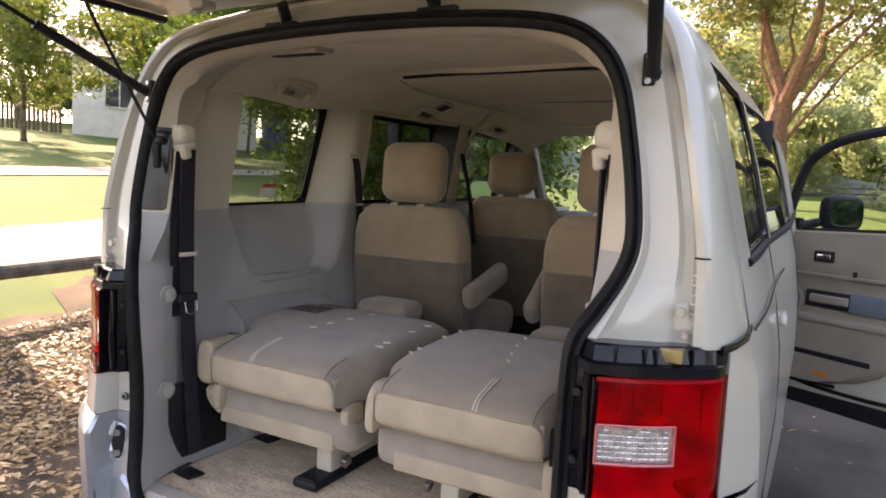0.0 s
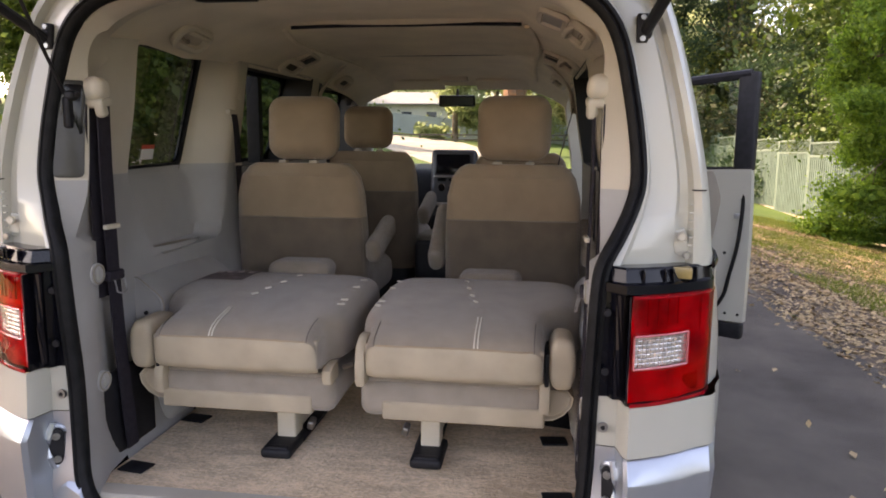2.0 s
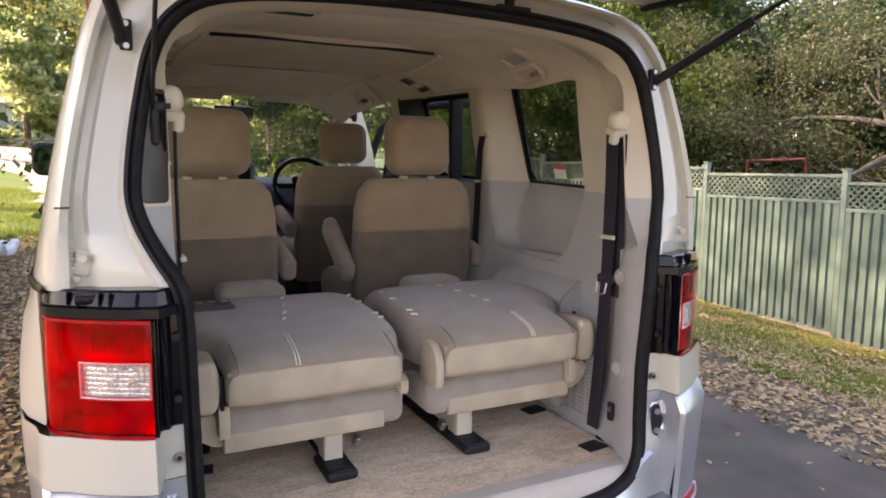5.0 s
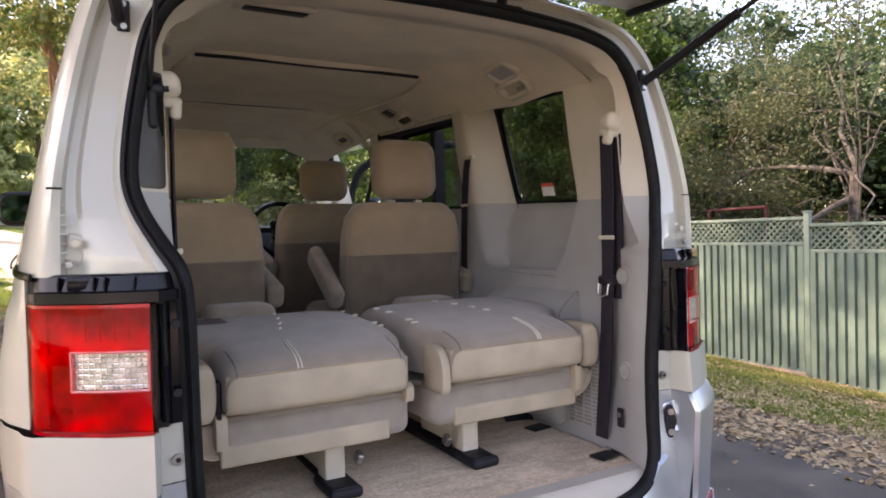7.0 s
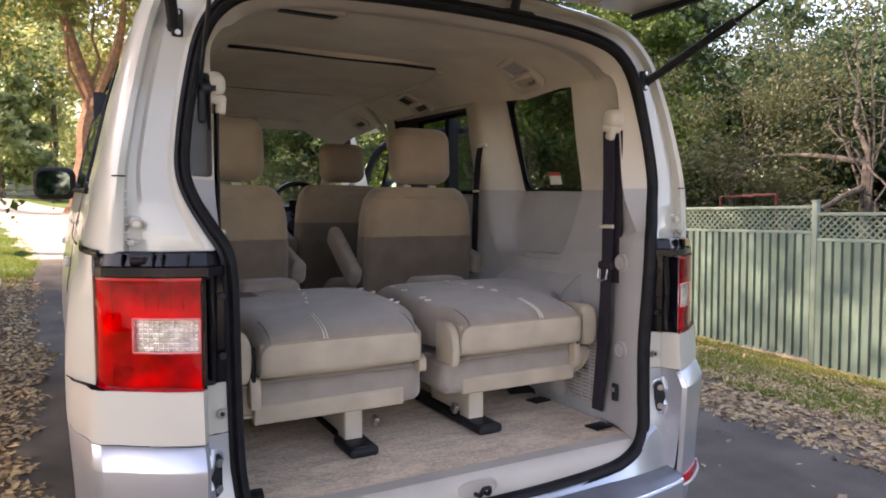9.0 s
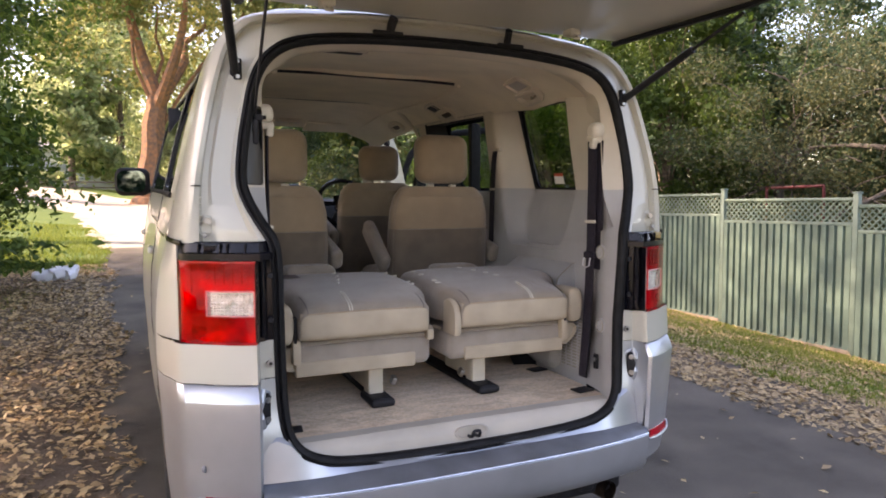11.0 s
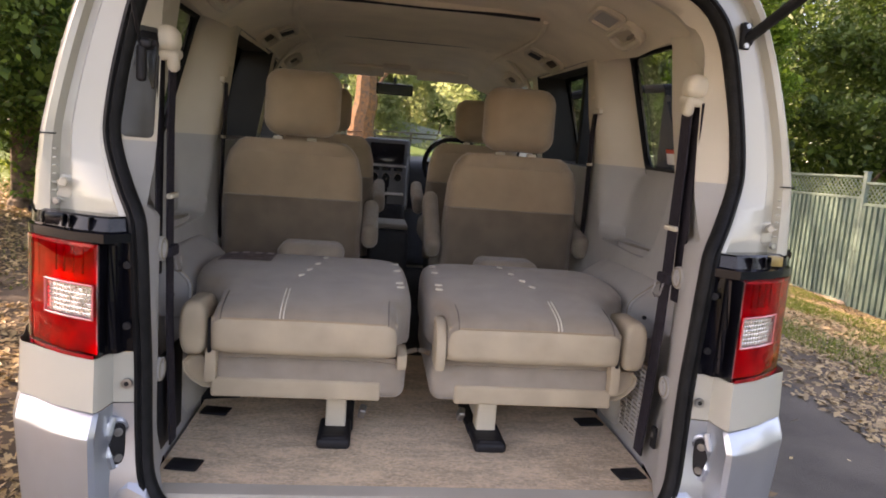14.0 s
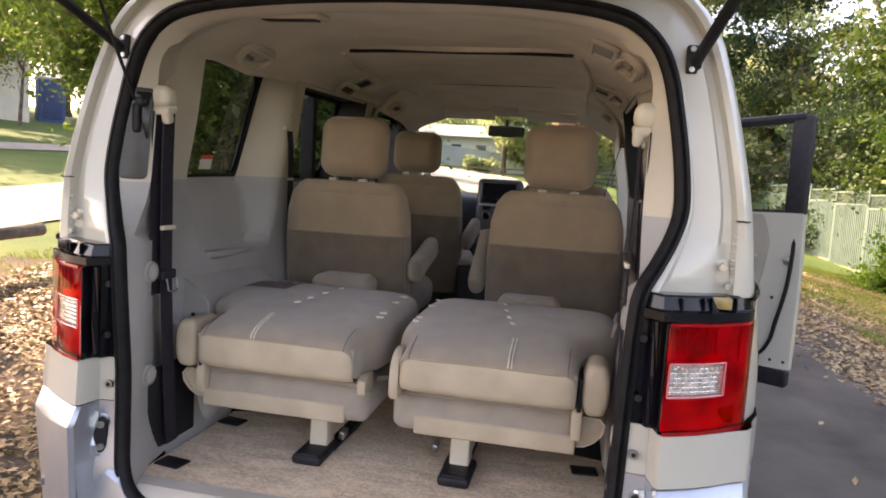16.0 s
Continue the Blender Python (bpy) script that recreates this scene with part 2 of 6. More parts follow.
def tube(bm, pts, r, n=8, caps=True, flat=1.0, up=(0, 0, 1)):
    """A round or flattened bar along pts; r may be a list."""
    pts = [Vector(p) for p in pts]
    rings = []
    for i, p in enumerate(pts):
        d = (pts[min(i + 1, len(pts) - 1)] - pts[max(i - 1, 0)]).normalized()
        u = d.cross(Vector(up))
        if u.length < 1e-3:
            u = d.cross(Vector((1, 0, 0)))
        u.normalize()
        w = u.cross(d)
        rr = r[i] if isinstance(r, (list, tuple)) else r
        rings.append([p + u * rr * math.cos(2 * math.pi * k / n) + w * rr * flat * math.sin(2 * math.pi * k / n) for k in range(n)])
    vs = surf(bm, rings, close=True)
    if caps:
        for ring in (vs[0], vs[-1]):
            try:
                bm.faces.new(ring)
            except ValueError:
                pass
    return bm


def disc(bm, m, r, depth, n=24, ring=0.0):
    """A turned button along local z: radius r, with an optional groove ring."""
    prof = [(0, depth), (r * 0.72, depth), (r * 0.78, depth - ring), (r * 0.84, depth), (r * 0.96, depth), (r, depth * 0.7), (r, 0)]
    rows = [[m @ Vector((a * math.cos(2 * math.pi * k / n), a * math.sin(2 * math.pi * k / n), z)) for k in range(n)] for a, z in prof[1:]]
    vs = surf(bm, rows, close=True)
    bm.faces.new(vs[0])
    return bm


def tab(x, rows):
    """Value at x in a table of (x, value), straight between."""
    if x <= rows[0][0]:
        return rows[0][1]
    for (a, va), (b, vb) in zip(rows, rows[1:]):
        if x <= b:
            return va + (vb - va) * (x - a) / (b - a)
    return rows[-1][1]


def fill(stops, step):
    """Numbers from stop to stop, no further apart than step."""
    out = []
    for a, b in zip(stops, stops[1:]):
        n = max(1, math.ceil((b - a) / step - 1e-6))
        out += [a + (b - a) * k / n for k in range(n)]
    return out + [stops[-1]]


def mx(p, s):
    return (p[0] * s, p[1], p[2])


# ---- the minivan: shell ----
van = thing("minivan", "pearl white minivan with silver bumper and open tailgate", "minivan", (0, 1.8, 0))
VAN = Matrix.Translation((0, -1.8, 0))
K = 0.035                       # the car stands nose-up on the rising lane


def vp(name, bm, material, label="", parent=None, sharp=35):
    """A part of the van, given in the place's own coordinates."""
    if parent is None:
        bmesh.ops.transform(bm, matrix=VAN, verts=bm.verts)
        return part(name, bm, material, van, label, sharp)
    bmesh.ops.transform(bm, matrix=VAN, verts=bm.verts)
    return part(name, bm, material, parent, label, sharp)


# one half of the rear opening, from the sill's middle up to the roof's middle, and the body's corner outside it
SILL = [(0, .012, .603), (.20, .014, .604), (.37, .018, .611), (.47, .022, .624), (.54, .03, .656), (.577, .045, .71), (.590, .06, .80), (.594, .064, .95), (.597, .056, 1.08), (.600, .05, 1.19), (.608, .055, 1.262)]
ARCH = [(.608, .055, 1.262), (.640, .083, 1.322), (.668, .112, 1.38), (.682, .126, 1.44), (.675, .135, 1.53), (.658, .143, 1.63), (.637, .149, 1.72), (.605, .15, 1.782), (.55, .15, 1.828), (.47, .15, 1.852), (.36, .15, 1.866), (.2, .15, 1.876), (0, .15, 1.88)]
EDGE = [(.835, .118, 1.262), (.828, .113, 1.32), (.821, .110, 1.38), (.813, .110, 1.44), (.797, .118, 1.53), (.774, .132, 1.64), (.747, .152, 1.75), (.715, .172, 1.84), (.655, .195, 1.91), (.55, .205, 1.94), (.40, .205, 1.955), (.2, .205, 1.965), (0, .205, 1.97)]
OPEN = SILL + ARCH[1:]
arch, edge = smoothline(ARCH, 3), smoothline(EDGE, 3)


def lerp(a, b, t):
    return Vector(a).lerp(Vector(b), t)


XO = [(.30, .86), (.45, .895), (.6, .908), (.9, .915), (1.1, .910), (1.27, .893), (1.42, .862), (1.6, .820), (1.78, .770), (1.88, .722), (1.94, .655), (1.97, .58)]
XI = [(.60, .60), (.67, .615), (.9, .665), (1.05, .70), (1.2, .715), (1.40, .708), (1.6, .672), (1.78, .650), (1.86, .62)]


def xo(z, y):
    z0 = z - K * (y - .3)
    v = tab(z0, XO)
    v -= .035 * max(0, 1 - (y - .10) / .55) ** 2 * (1 if z0 > 1.2 else .5)
    g = max(0.0, min(1.0, (y - .80) / 1.1))
    v += .040 * g * g * (3 - 2 * g) * min(1.0, max(0.0, (2.0 - z0) / .25))
    return v - .10 * max(0, (y - 3.2) / 1.3) ** 2


def body_x(z, y):
    """Outer skin: the side line with a soft swell at hip height."""
    return xo(z, y) + .012 * math.exp(-((z - K * (y - .3) - 1.0) / .22) ** 2)


def xi(z, y):
    return tab(z - K * (y - .3), XI)


for s in (-1, 1):
    # D pillar: flange beside the seal, flat face, gutter, outer corner, then the side as far as the quarter window
    bm = BM()
    rows = []
    for a, e in zip(arch, edge):
        side = min(1, max(0, (e[0] - .60) / .12))
        f = [a + Vector((0, .004, 0)), lerp(a, e, .10) + Vector((0, -.008, 0)), lerp(a, e, .16) + Vector((0, -.008, 0)), lerp(a, e, .22) + Vector((0, .012, 0)),
             lerp(a, e, .62) + Vector((0, .014, 0)), lerp(a, e, .68) + Vector((0, .026, 0)), lerp(a, e, .80) + Vector((0, .026, 0)), lerp(a, e, .85) + Vector((0, .004, 0)), lerp(a, e, .95) + Vector((0, 0, 0)), Vector(e) + Vector((0, .006, 0))]
        out = Vector((.014 * side, .026, .012 * (1 - side)))
        f.append(Vector(e) + out)
        end = Vector((xo(e[2], .30), .30, e[2])) if e[0] > .56 else Vector((e[0], .30, e[2] + .03))
        f.append(lerp(Vector(e) + out, end, .5) + Vector((.006 * side, 0, .004 * (1 - side))))
        f.append(end)
        rows.append([mx(p, s) for p in f])
    surf(bm, rows)
    vp("rear_pillar", bm, WHITE, "pearl white painted pillar beside the tailgate opening", sharp=50)

    # gutter screws and the shut line notch
    bm = BM()
    rbox(bm, (.034, .012, .052), .0055, Matrix.Translation((s * .776, .131, 1.312)) @ pose(0, 0, 0, 0, s * -14, 0), seg=3)
    rbox(bm, (.044, .010, .026), .0045, Matrix.Translation((s * .770, .132, 1.292)), seg=2)
    vp("stop_bracket", bm, WHITE, "white plastic stop above the lamp")
    for (x, y, z, r) in ((.787, .112, 1.283, .008), (.776, .116, 1.322, .010)):
        vp("grommet", disc(BM(), Matrix.Translation((s * x, y, z)) @ pose(0, 0, 0, 90), r, .008, 12, .002), STEEL if r < .009 else CREAM)
    bm = BM()
    box(bm, (s * .806 - .013, .1075, 1.4185), (s * .806 + .013, .150, 1.4215), .001, seg=1)
    vp("shut_line", bm, MATTEBLACK)
    for k in range(7):
        bm = BM()
        box(bm, (s * .80 - .010, .116, 1.285 + k * .017), (s * .80 + .010, .124, 1.289 + k * .017), .0015, seg=1)
        vp("gutter_rib", bm, WHITE)

    # corner below the lamp: white band, then the silver bumper corner with its latch recess
    def corner(z):
        """Plan line from the opening out to the side at height z."""
        o = min(SILL, key=lambda p: abs(p[2] - z) + (0 if p[0] > .5 else 9))
        ox = tab(z, [(p[2], p[0]) for p in SILL[4:]])
        oy = tab(z, [(p[2], p[1]) for p in SILL[4:]])
        b = tab(z, [(.30, .05), (.45, .004), (.56, -.022), (.75, -.034), (.832, -.038), (.872, -.012), (.99, -.004), (1.27, .0)])
        w = tab(z, [(.30, .80), (.45, .838), (.56, .850), (.832, .863), (.872, .865), (.99, .864), (1.27, .85)])
        yb = b + .115
        pts = [(ox, oy + .004), (ox + .016, oy - .006), (.652, oy - .012), (.660, b + .012), (.668, b), (.70, b + .012), (.745, b + .034), (.785, b + .058), (.82, b + .085), (w - .012, yb - .012), (w + .004, yb + .012), (w + .012, yb + .05), (lerp((w, 0, 0), (body_x(z, .3), 0, 0), .7)[0], .22), (body_x(z, .30), .303)]
        return [(x * s, y, z) for x, y in pts]
    bm = BM()
    surf(bm, [corner(z) for z in (.878, .90, .94, .986)])
    vp("quarter_panel", bm, WHITE, "white body corner under the tail lamp", sharp=50)
    bm = BM()
    rows = [corner(z)[3:] for z in fill([.40, .45, .56, .70, .80, .829, .833, .868], .05)]
    rows += [[(Vector(p) + Vector((0, .006, 0))) for p in corner(.8745)[3:]]]
    rows = [[(Vector(p) + Vector((0, .06 * (.45 - p[2]) / .05 if p[2] < .45 else 0, 0))) for p in r] for r in rows]
    surf(bm, rows)
    vp("bumper_corner", bm, SILVER, "silver painted bumper corner", sharp=24)
    bm = BM()
    surf(bm, [[(s * .60, .052, .575), (s * .62, .04, .575), (s * .652, .035, .575), (s * .660, .0, .575)]] + [corner(z)[:4] for z in fill([.70, .80, .876], .04)])
    vp("latch_panel", bm, SILVER, "silver inner panel beside the opening", sharp=16)
    # oval latch: dark plate in a raised silver rim
    lm = Matrix.Translation((s * .640, .040, .792)) @ pose(0, 0, 0, 0, 0, -s * 38)
    def oval(w, h, y):
        r = w / 2
        return [lm @ Vector((r * math.cos(a), y, (h / 2 - r) * (1 if a < math.pi else -1) + r * math.sin(a))) for a in (math.pi * (k + .5) / 8 for k in range(16))]
    bm = BM()
    tube(bm, oval(.042, .100, .003) + oval(.042, .100, .003)[:1], .0055, 6, caps=False)
    vp("latch_rim", bm, SILVER)
    bm = BM()
    rings = [[bm.verts.new(p) for p in oval(w, h, y)] for w, h, y in ((.036, .094, .016), (.034, .092, -.001), (.028, .086, -.004))]
    for a, b in zip(rings, rings[1:]):
        for q in range(16):
            bm.faces.new((a[q], a[(q + 1) % 16], b[(q + 1) % 16], b[q]))
    bm.faces.new(rings[-1])
    latch = vp("latch_plate", bm, MATTEBLACK)
    for dz in (-.028, .028):
        vp("bolt", disc(BM(), lm @ Matrix.Translation((0, -.006, dz)) @ pose(0, 0, 0, 90), .009, .005, 12), STEEL, parent=latch)
    bm = BM()
    tube(bm, [(s * .648 + .0, .040, .74), (s * .652, .030, .77), (s * .652, .030, .815), (s * .646, .040, .85)], .008, 8)
    vp("latch_rib", bm, SILVER)
    for (x, y, z) in ((.624, .051, .920), (.616, .056, .692)):
        gr = vp("grommet", disc(BM(), Matrix.Translation((s * x, y, z)) @ pose(0, 0, 0, 90), .011, .006, 14), STEEL)
        vp("hole", disc(BM(), Matrix.Translation((s * x, y - .006, z)) @ pose(0, 0, 0, 90), .005, .0015, 10), MATTEBLACK, parent=gr)

    # lamp recess and its black top
    bm = BM()
    rows = []
    for z in fill([.986, 1.08, 1.19, 1.222], .04):
        ox = tab(z, [(p[2], p[0]) for p in SILL[4:]])
        oy = tab(z, [(p[2], p[1]) for p in SILL[4:]])
        rows.append([(s * x, y, z) for x, y in ((ox, oy + .003), (ox + .014, oy - .006), (.630, oy - .004), (.640, .036), (.655, .036), (.664, .02), (.70, .056), (.842, .165))])
    surf(bm, rows)
    rec = vp("lamp_recess", bm, BLACK, "gloss black panel beside the tail lamp", sharp=30)
    for z in (1.045, 1.17):
        vp("bolt", disc(BM(), Matrix.Translation((s * .622, .041, z)) @ pose(0, 0, 0, 90), .008, .006, 10), MATTEBLACK, parent=rec)
    bm = BM()
    tube(bm, [(s * .645, .026, 1.0), (s * .645, .022, 1.1), (s * .645, .026, 1.21)], .008, 8)
    vp("rib", bm, BLACK, parent=rec)
    bm = BM()
    top = [(.612, .045), (.655, .004), (.70, .018), (.745, .040), (.79, .072), (.822, .094), (.840, .110), (.850, .124), (.857, .150)]
    rows = [[(s * (x - .002), y + dy, z) for x, y in top] for z, dy in ((1.216, -.004), (1.234, -.004), (1.237, .006), (1.237, .012), (1.262, .020), (1.266, .026), (1.266, .07))]
    surf(bm, rows)
    cap = vp("lamp_cap", bm, BLACK, "glossy black ledge above the tail lamp", sharp=25)
    for x in (.690, .735, .752, .790, .806):
        y = tab(x, top)
        bm = BM()
        box(bm, (s * x - .0015, y + .008, 1.238), (s * x + .0015, y + .022, 1.263), .001, seg=1)
        vp("ledge_rib", bm, BLACK, parent=cap)
    bm = BM()
    box(bm, (s * .770 - .022, .068, 1.240), (s * .770 + .022, .10, 1.264), .003, seg=1)
    vp("clip", bm, mat("amber_clip", (.32, .22, .08), .3, 0, .2, 40) if s > 0 else BLACK)

    bm = BM()
    tube(bm, [(s * .848, .13, 1.262), (s * .866, .175, 1.266), (s * .880, .25, 1.270), (s * (xo(1.277, .32) + .001), .32, 1.277)], .0035, 6, flat=2.4)
    vp("rail_end", bm, BLACK)
    bm = BM()
    surf(bm, [[(s * .850, .168, z), (s * .8590, .160, z), (s * .8625, .166, z), (s * lerp((.8625, 0, 0), (body_x(z, .3), 0, 0), .6)[0], .23, z), (s * body_x(z, .30), .303, z)] for z in fill([.986, 1.08, 1.19, 1.262], .05)])
    vp("lamp_surround", bm, WHITE, "white body edge beside the tail lamp", sharp=50)

    # tail lamp: housing, red lens, clear insert, dark inner bars
    plan = [(.664, -.005), (.672, -.004), (.70, .008), (.74, .028), (.775, .052), (.805, .076), (.826, .094), (.838, .105), (.848, .119), (.855, .138), (.858, .150), (.859, .164)]
    def lampskin(x0, x1, z0, z1, out=0.0, nz=3):
        rows = []
        xs = fill([x0, x1], .018)
        for k in range(nz + 1):
            z = z0 + (z1 - z0) * k / nz
            rows.append([(s * x, tab(x, plan) - out, z) for x in xs])
        return rows
    lamp = vp("tail_lamp", rbox(BM(), (.16, .05, .222), .01, Matrix.Translation((s * .75, .095, 1.10)) @ pose(0, 0, 0, 0, 0, s * 33)), DARKRED, "red tail lamp with clear reversing light")
    lx_ = [.664, .672, .70, .74, .775, .790, .805, .826, .838, .848, .855, .858, .859]
    lz_ = [.984, .990, 1.064, 1.132, 1.210, 1.216]
    bm = BM()
    vs = [[bm.verts.new((s * x, tab(x, plan) + (.012 if z in (.984, 1.216) else 0), z)) for x in lx_] for z in lz_]
    for j in range(len(lz_) - 1):
        for i in range(len(lx_) - 1):
            if j == 2 and 1 <= i <= 4:
                continue
            bm.faces.new((vs[j][i], vs[j][i + 1], vs[j + 1][i + 1], vs[j + 1][i]))
    lens = vp("lens", bm, LENSRED, "glossy red lens", parent=lamp, sharp=45)
    lens.visible_shadow = False
    bm = BM()
    surf(bm, [[(s * x, tab(x, plan), z) for x in lx_[1:6]] for z in (1.064, 1.098, 1.132)])
    lens = vp("reversing_lens", bm, LENSCLEAR, "clear reversing light lens", parent=lamp)
    lens.visible_shadow = False
    bm = BM()
    plate(bm, [[(s * .6625, y, z) for y in (-.003, .014, .032)] for z in (.988, 1.10, 1.212)], (s * -.0025, 0, 0))
    vp("lamp_edge", bm, BLACK, parent=lamp)
    # waved reflector bowl behind the lens
    def rp(x, z, d):
        return (s * x, tab(x, plan) + d, z)
    bm = BM()
    xs = fill([.667, .852], .006)
    zs = fill([.988, 1.064, 1.132, 1.212], .006)
    surf(bm, [[rp(x, z, .020 + .0035 * math.sin((x - .667) * 52 + 2.2 * math.sin((z - .988) * 26)) - .004 * math.cos((z - 1.098) * 44)) for x in xs] for z in zs])
    vp("reflector", bm, REFLECTOR, "smooth metallic reflector", parent=lamp, sharp=60)
    for x in (.700, .722, .744, .766):
        bm = BM()
        plate(bm, [[rp(x + d, z, .010) for d in (-.0012, .0012)] for z in (1.150, 1.175, 1.203)], (0, .006, 0))
        vp("lens_rib", bm, DARKRED, parent=lamp)
    bm = BM()
    plate(bm, lampskin(.668, .855, 1.2085, 1.2145, .0005, 1), (0, -.003, 0))
    vp("lens_band", bm, DARKRED, parent=lamp)
    bm = BM()
    plate(bm, lampskin(.668, .855, .986, .993, .0005, 1), (0, -.003, 0))
    vp("lens_band", bm, DARKRED, parent=lamp)
    # thin rim whose colour holds the edge reflection
    for lo, hi in (((.672, 1.064), (.790, 1.064)), ((.672, 1.132), (.790, 1.132)), ((.790, 1.064), (.790, 1.132)), ((.672, 1.064), (.672, 1.132))):
        bm = BM()
        tube(bm, [(s * x, tab(x, plan) + .001, z) for x, z in [(lo[0] + (hi[0] - lo[0]) * q / 6, lo[1] + (hi[1] - lo[1]) * q / 6) for q in range(7)]], .0024, 6)
        vp("insert_frame", bm, RIM, "rim of the reversing light, pale reflection put into its colour", parent=lamp)
    bm = BM()
    rng = random.Random(7 + s)
    nx, nz = 13, 7
    for i in range(nx):
        for j in range(nz):
            x0, dx = .6725 + .117 * i / nx, .117 / nx
            z0, dz = 1.0645 + .067 * j / nz, .067 / nz
            a, b, h = rng.uniform(.16, .28), rng.uniform(.16, .28), rng.uniform(.0010, .0018)
            c4 = [bm.verts.new(rp(x0 + dx * u, z0 + dz * w, .011)) for u, w in ((0, 0), (1, 0), (1, 1), (0, 1))]
            t4 = [bm.verts.new(rp(x0 + dx * u, z0 + dz * w, .011 - h)) for u, w in ((a, b), (1 - b, a), (1 - a, 1 - b), (b, 1 - a))]
            bm.faces.new(t4)
            for q in range(4):
                bm.faces.new((c4[q], c4[(q + 1) % 4], t4[(q + 1) % 4], t4[q]))
    vp("prism_plate", bm, CLEAR, "clear silver prisms of the reversing light", parent=lamp, sharp=4)

    # low reflector and bumper sensor
    bm = BM()
    zz = .552
    pl = [(.676, -.020), (.72, -.004), (.76, .018), (.806, .045)]
    plate(bm, [[(s * x, y - .004, zz - .014 + .004 * i * (x - .676) / .13) for x, y in pl] if i == 0 else [(s * x, y - .003, zz + .014) for x, y in pl] for i in (0, 1)], (0, .012, 0))
    vp("reflector", bm, RED, "low red reflector in the bumper corner")
    bm = BM()
    tube(bm, smoothline([(s * .668, -.024, .536), (s * .74, .004, .532), (s * .81, .046, .538), (s * .825, .065, .56)], 4), .006, 6)
    vp("reflector_lip", bm, SILVER)
    if s < 0:
        vp("parking_sensor", disc(BM(), Matrix.Translation((s * .806, .052, .645)) @ pose(0, 0, 0, 90, 0, -s * 35), .011, .008, 16, .002), DARKSILVER)

# rubber seal all round the opening
# keep one closed line: sill centre -> right -> roof centre -> left -> sill centre
right = smoothline(OPEN, 4)
ring = right + [Vector(mx(p, -1)) for p in reversed(right)][1:-1]
bm = BM()
rings = []
for i, p in enumerate(ring):
    d = (ring[(i + 1) % len(ring)] - ring[i - 1]).normalized()
    u = d.cross(Vector((0, 1, 0))).normalized()     # outward in the opening's plane
    v = Vector((0, 1, 0))
    sec = [(-.012, .012), (-.015, -.004), (-.009, -.015), (.001, -.018), (.006, -.009), (.011, -.014), (.018, -.011), (.019, .002), (.012, .010)]
    c = Vector((0, 0, 1.25))
    sign = 1 if u.dot(p - c) > 0 else -1
    rings.append([p + u * a * sign + v * b for a, b in sec])
surf(bm, rings + [rings[0]], close=True)
vp("door_seal", bm, RUBBER, "black rubber seal round the tailgate opening", sharp=60)

# strip of white body under the sill, and the bumper
bm = BM()
xs = fill([-.66, -.5, .5, .66], .08)
def byb(x):
    return -.095 + .062 * min(1, abs(x) / .66) ** 3
xs = fill([-.655, -.615, -.577, -.54, -.47, -.37, .37, .47, .54, .577, .615, .655], .08)
ZT = [(0, .603), (.37, .611), (.47, .624), (.54, .656), (.577, .70), (.60, .722), (.66, .70)]
rows = [[(x, .012 + .04 * (abs(x) / .66) ** 3, tab(abs(x), ZT) + .004) for x in xs], [(x, -.002 + .040 * (abs(x) / .66) ** 4, tab(abs(x), ZT) - .016) for x in xs], [(x, -.010 + .03 * (abs(x) / .66) ** 4, .586) for x in xs]]
surf(bm, rows)
vp("rear_apron", bm, SILVER, "silver body strip under the sill", sharp=14)
bm = BM()
xs = fill([-.66, -.5, .5, .66], .08)
prof = [(0.0, .590, 0.0), (0.0, .582, .30), (0.0, .573, .70), (.0, .567, .93), (0, .560, 1.0), (0, .545, 1.015)]
rows = []
for (_, z, f) in prof:
    rows.append([(x, (-.014 + (byb(x) + .014) * f) + (.045 * (abs(x) / .66) ** 3 if f == 0 else 0), z - .004 * (x / .6) ** 2) for x in xs])
surf(bm, rows[:4])
vp("bumper_step", bm, DARKSILVER, "grey ribbed top of the rear bumper")
bm = BM()
rows2 = [rows[3]] + [[(x, byb(x) + dy, z - .004 * (x / .6) ** 2) for x in xs] for dy, z in ((-.004, .560), (-.003, .545), (.004, .49), (.012, .455), (.03, .43), (.06, .412), (.12, .40))]
surf(bm, rows2)
vp("rear_bumper", bm, SILVER, "silver painted rear bumper", sharp=40)
# lip in a lighter silver: the highlight on the crease is in its colour
bm = BM()
tube(bm, [(x, byb(x) - .001, .566 - .004 * (x / .6) ** 2) for x in xs], .0035, 6)
vp("bumper_lip", bm, EDGE_HIGHLIGHT, "edge along the bumper step, highlight put into its colour")
bm = BM()
box(bm, (-.62, .06, .33), (.62, .14, .425), .02)
for k in range(7):
    box(bm, (-.45 + k * .15 - .03, .03, .36), (-.45 + k * .15 + .03, .10, .425), .012, seg=2)
vp("bumper_underside", bm, MATTEBLACK)
bm = BM()
tube(bm, [(.47, .45, .36), (.50, .25, .352), (.545, .03, .345)], .034, 16, caps=False)
tube(bm, [(.545, .03, .345), (.50, .25, .352)], .029, 16, caps=False)
vp("exhaust_pipe", bm, mat("burnt_steel", (.16, .12, .10), .4, 1.0, .3, 20), "dark round exhaust tail pipe")

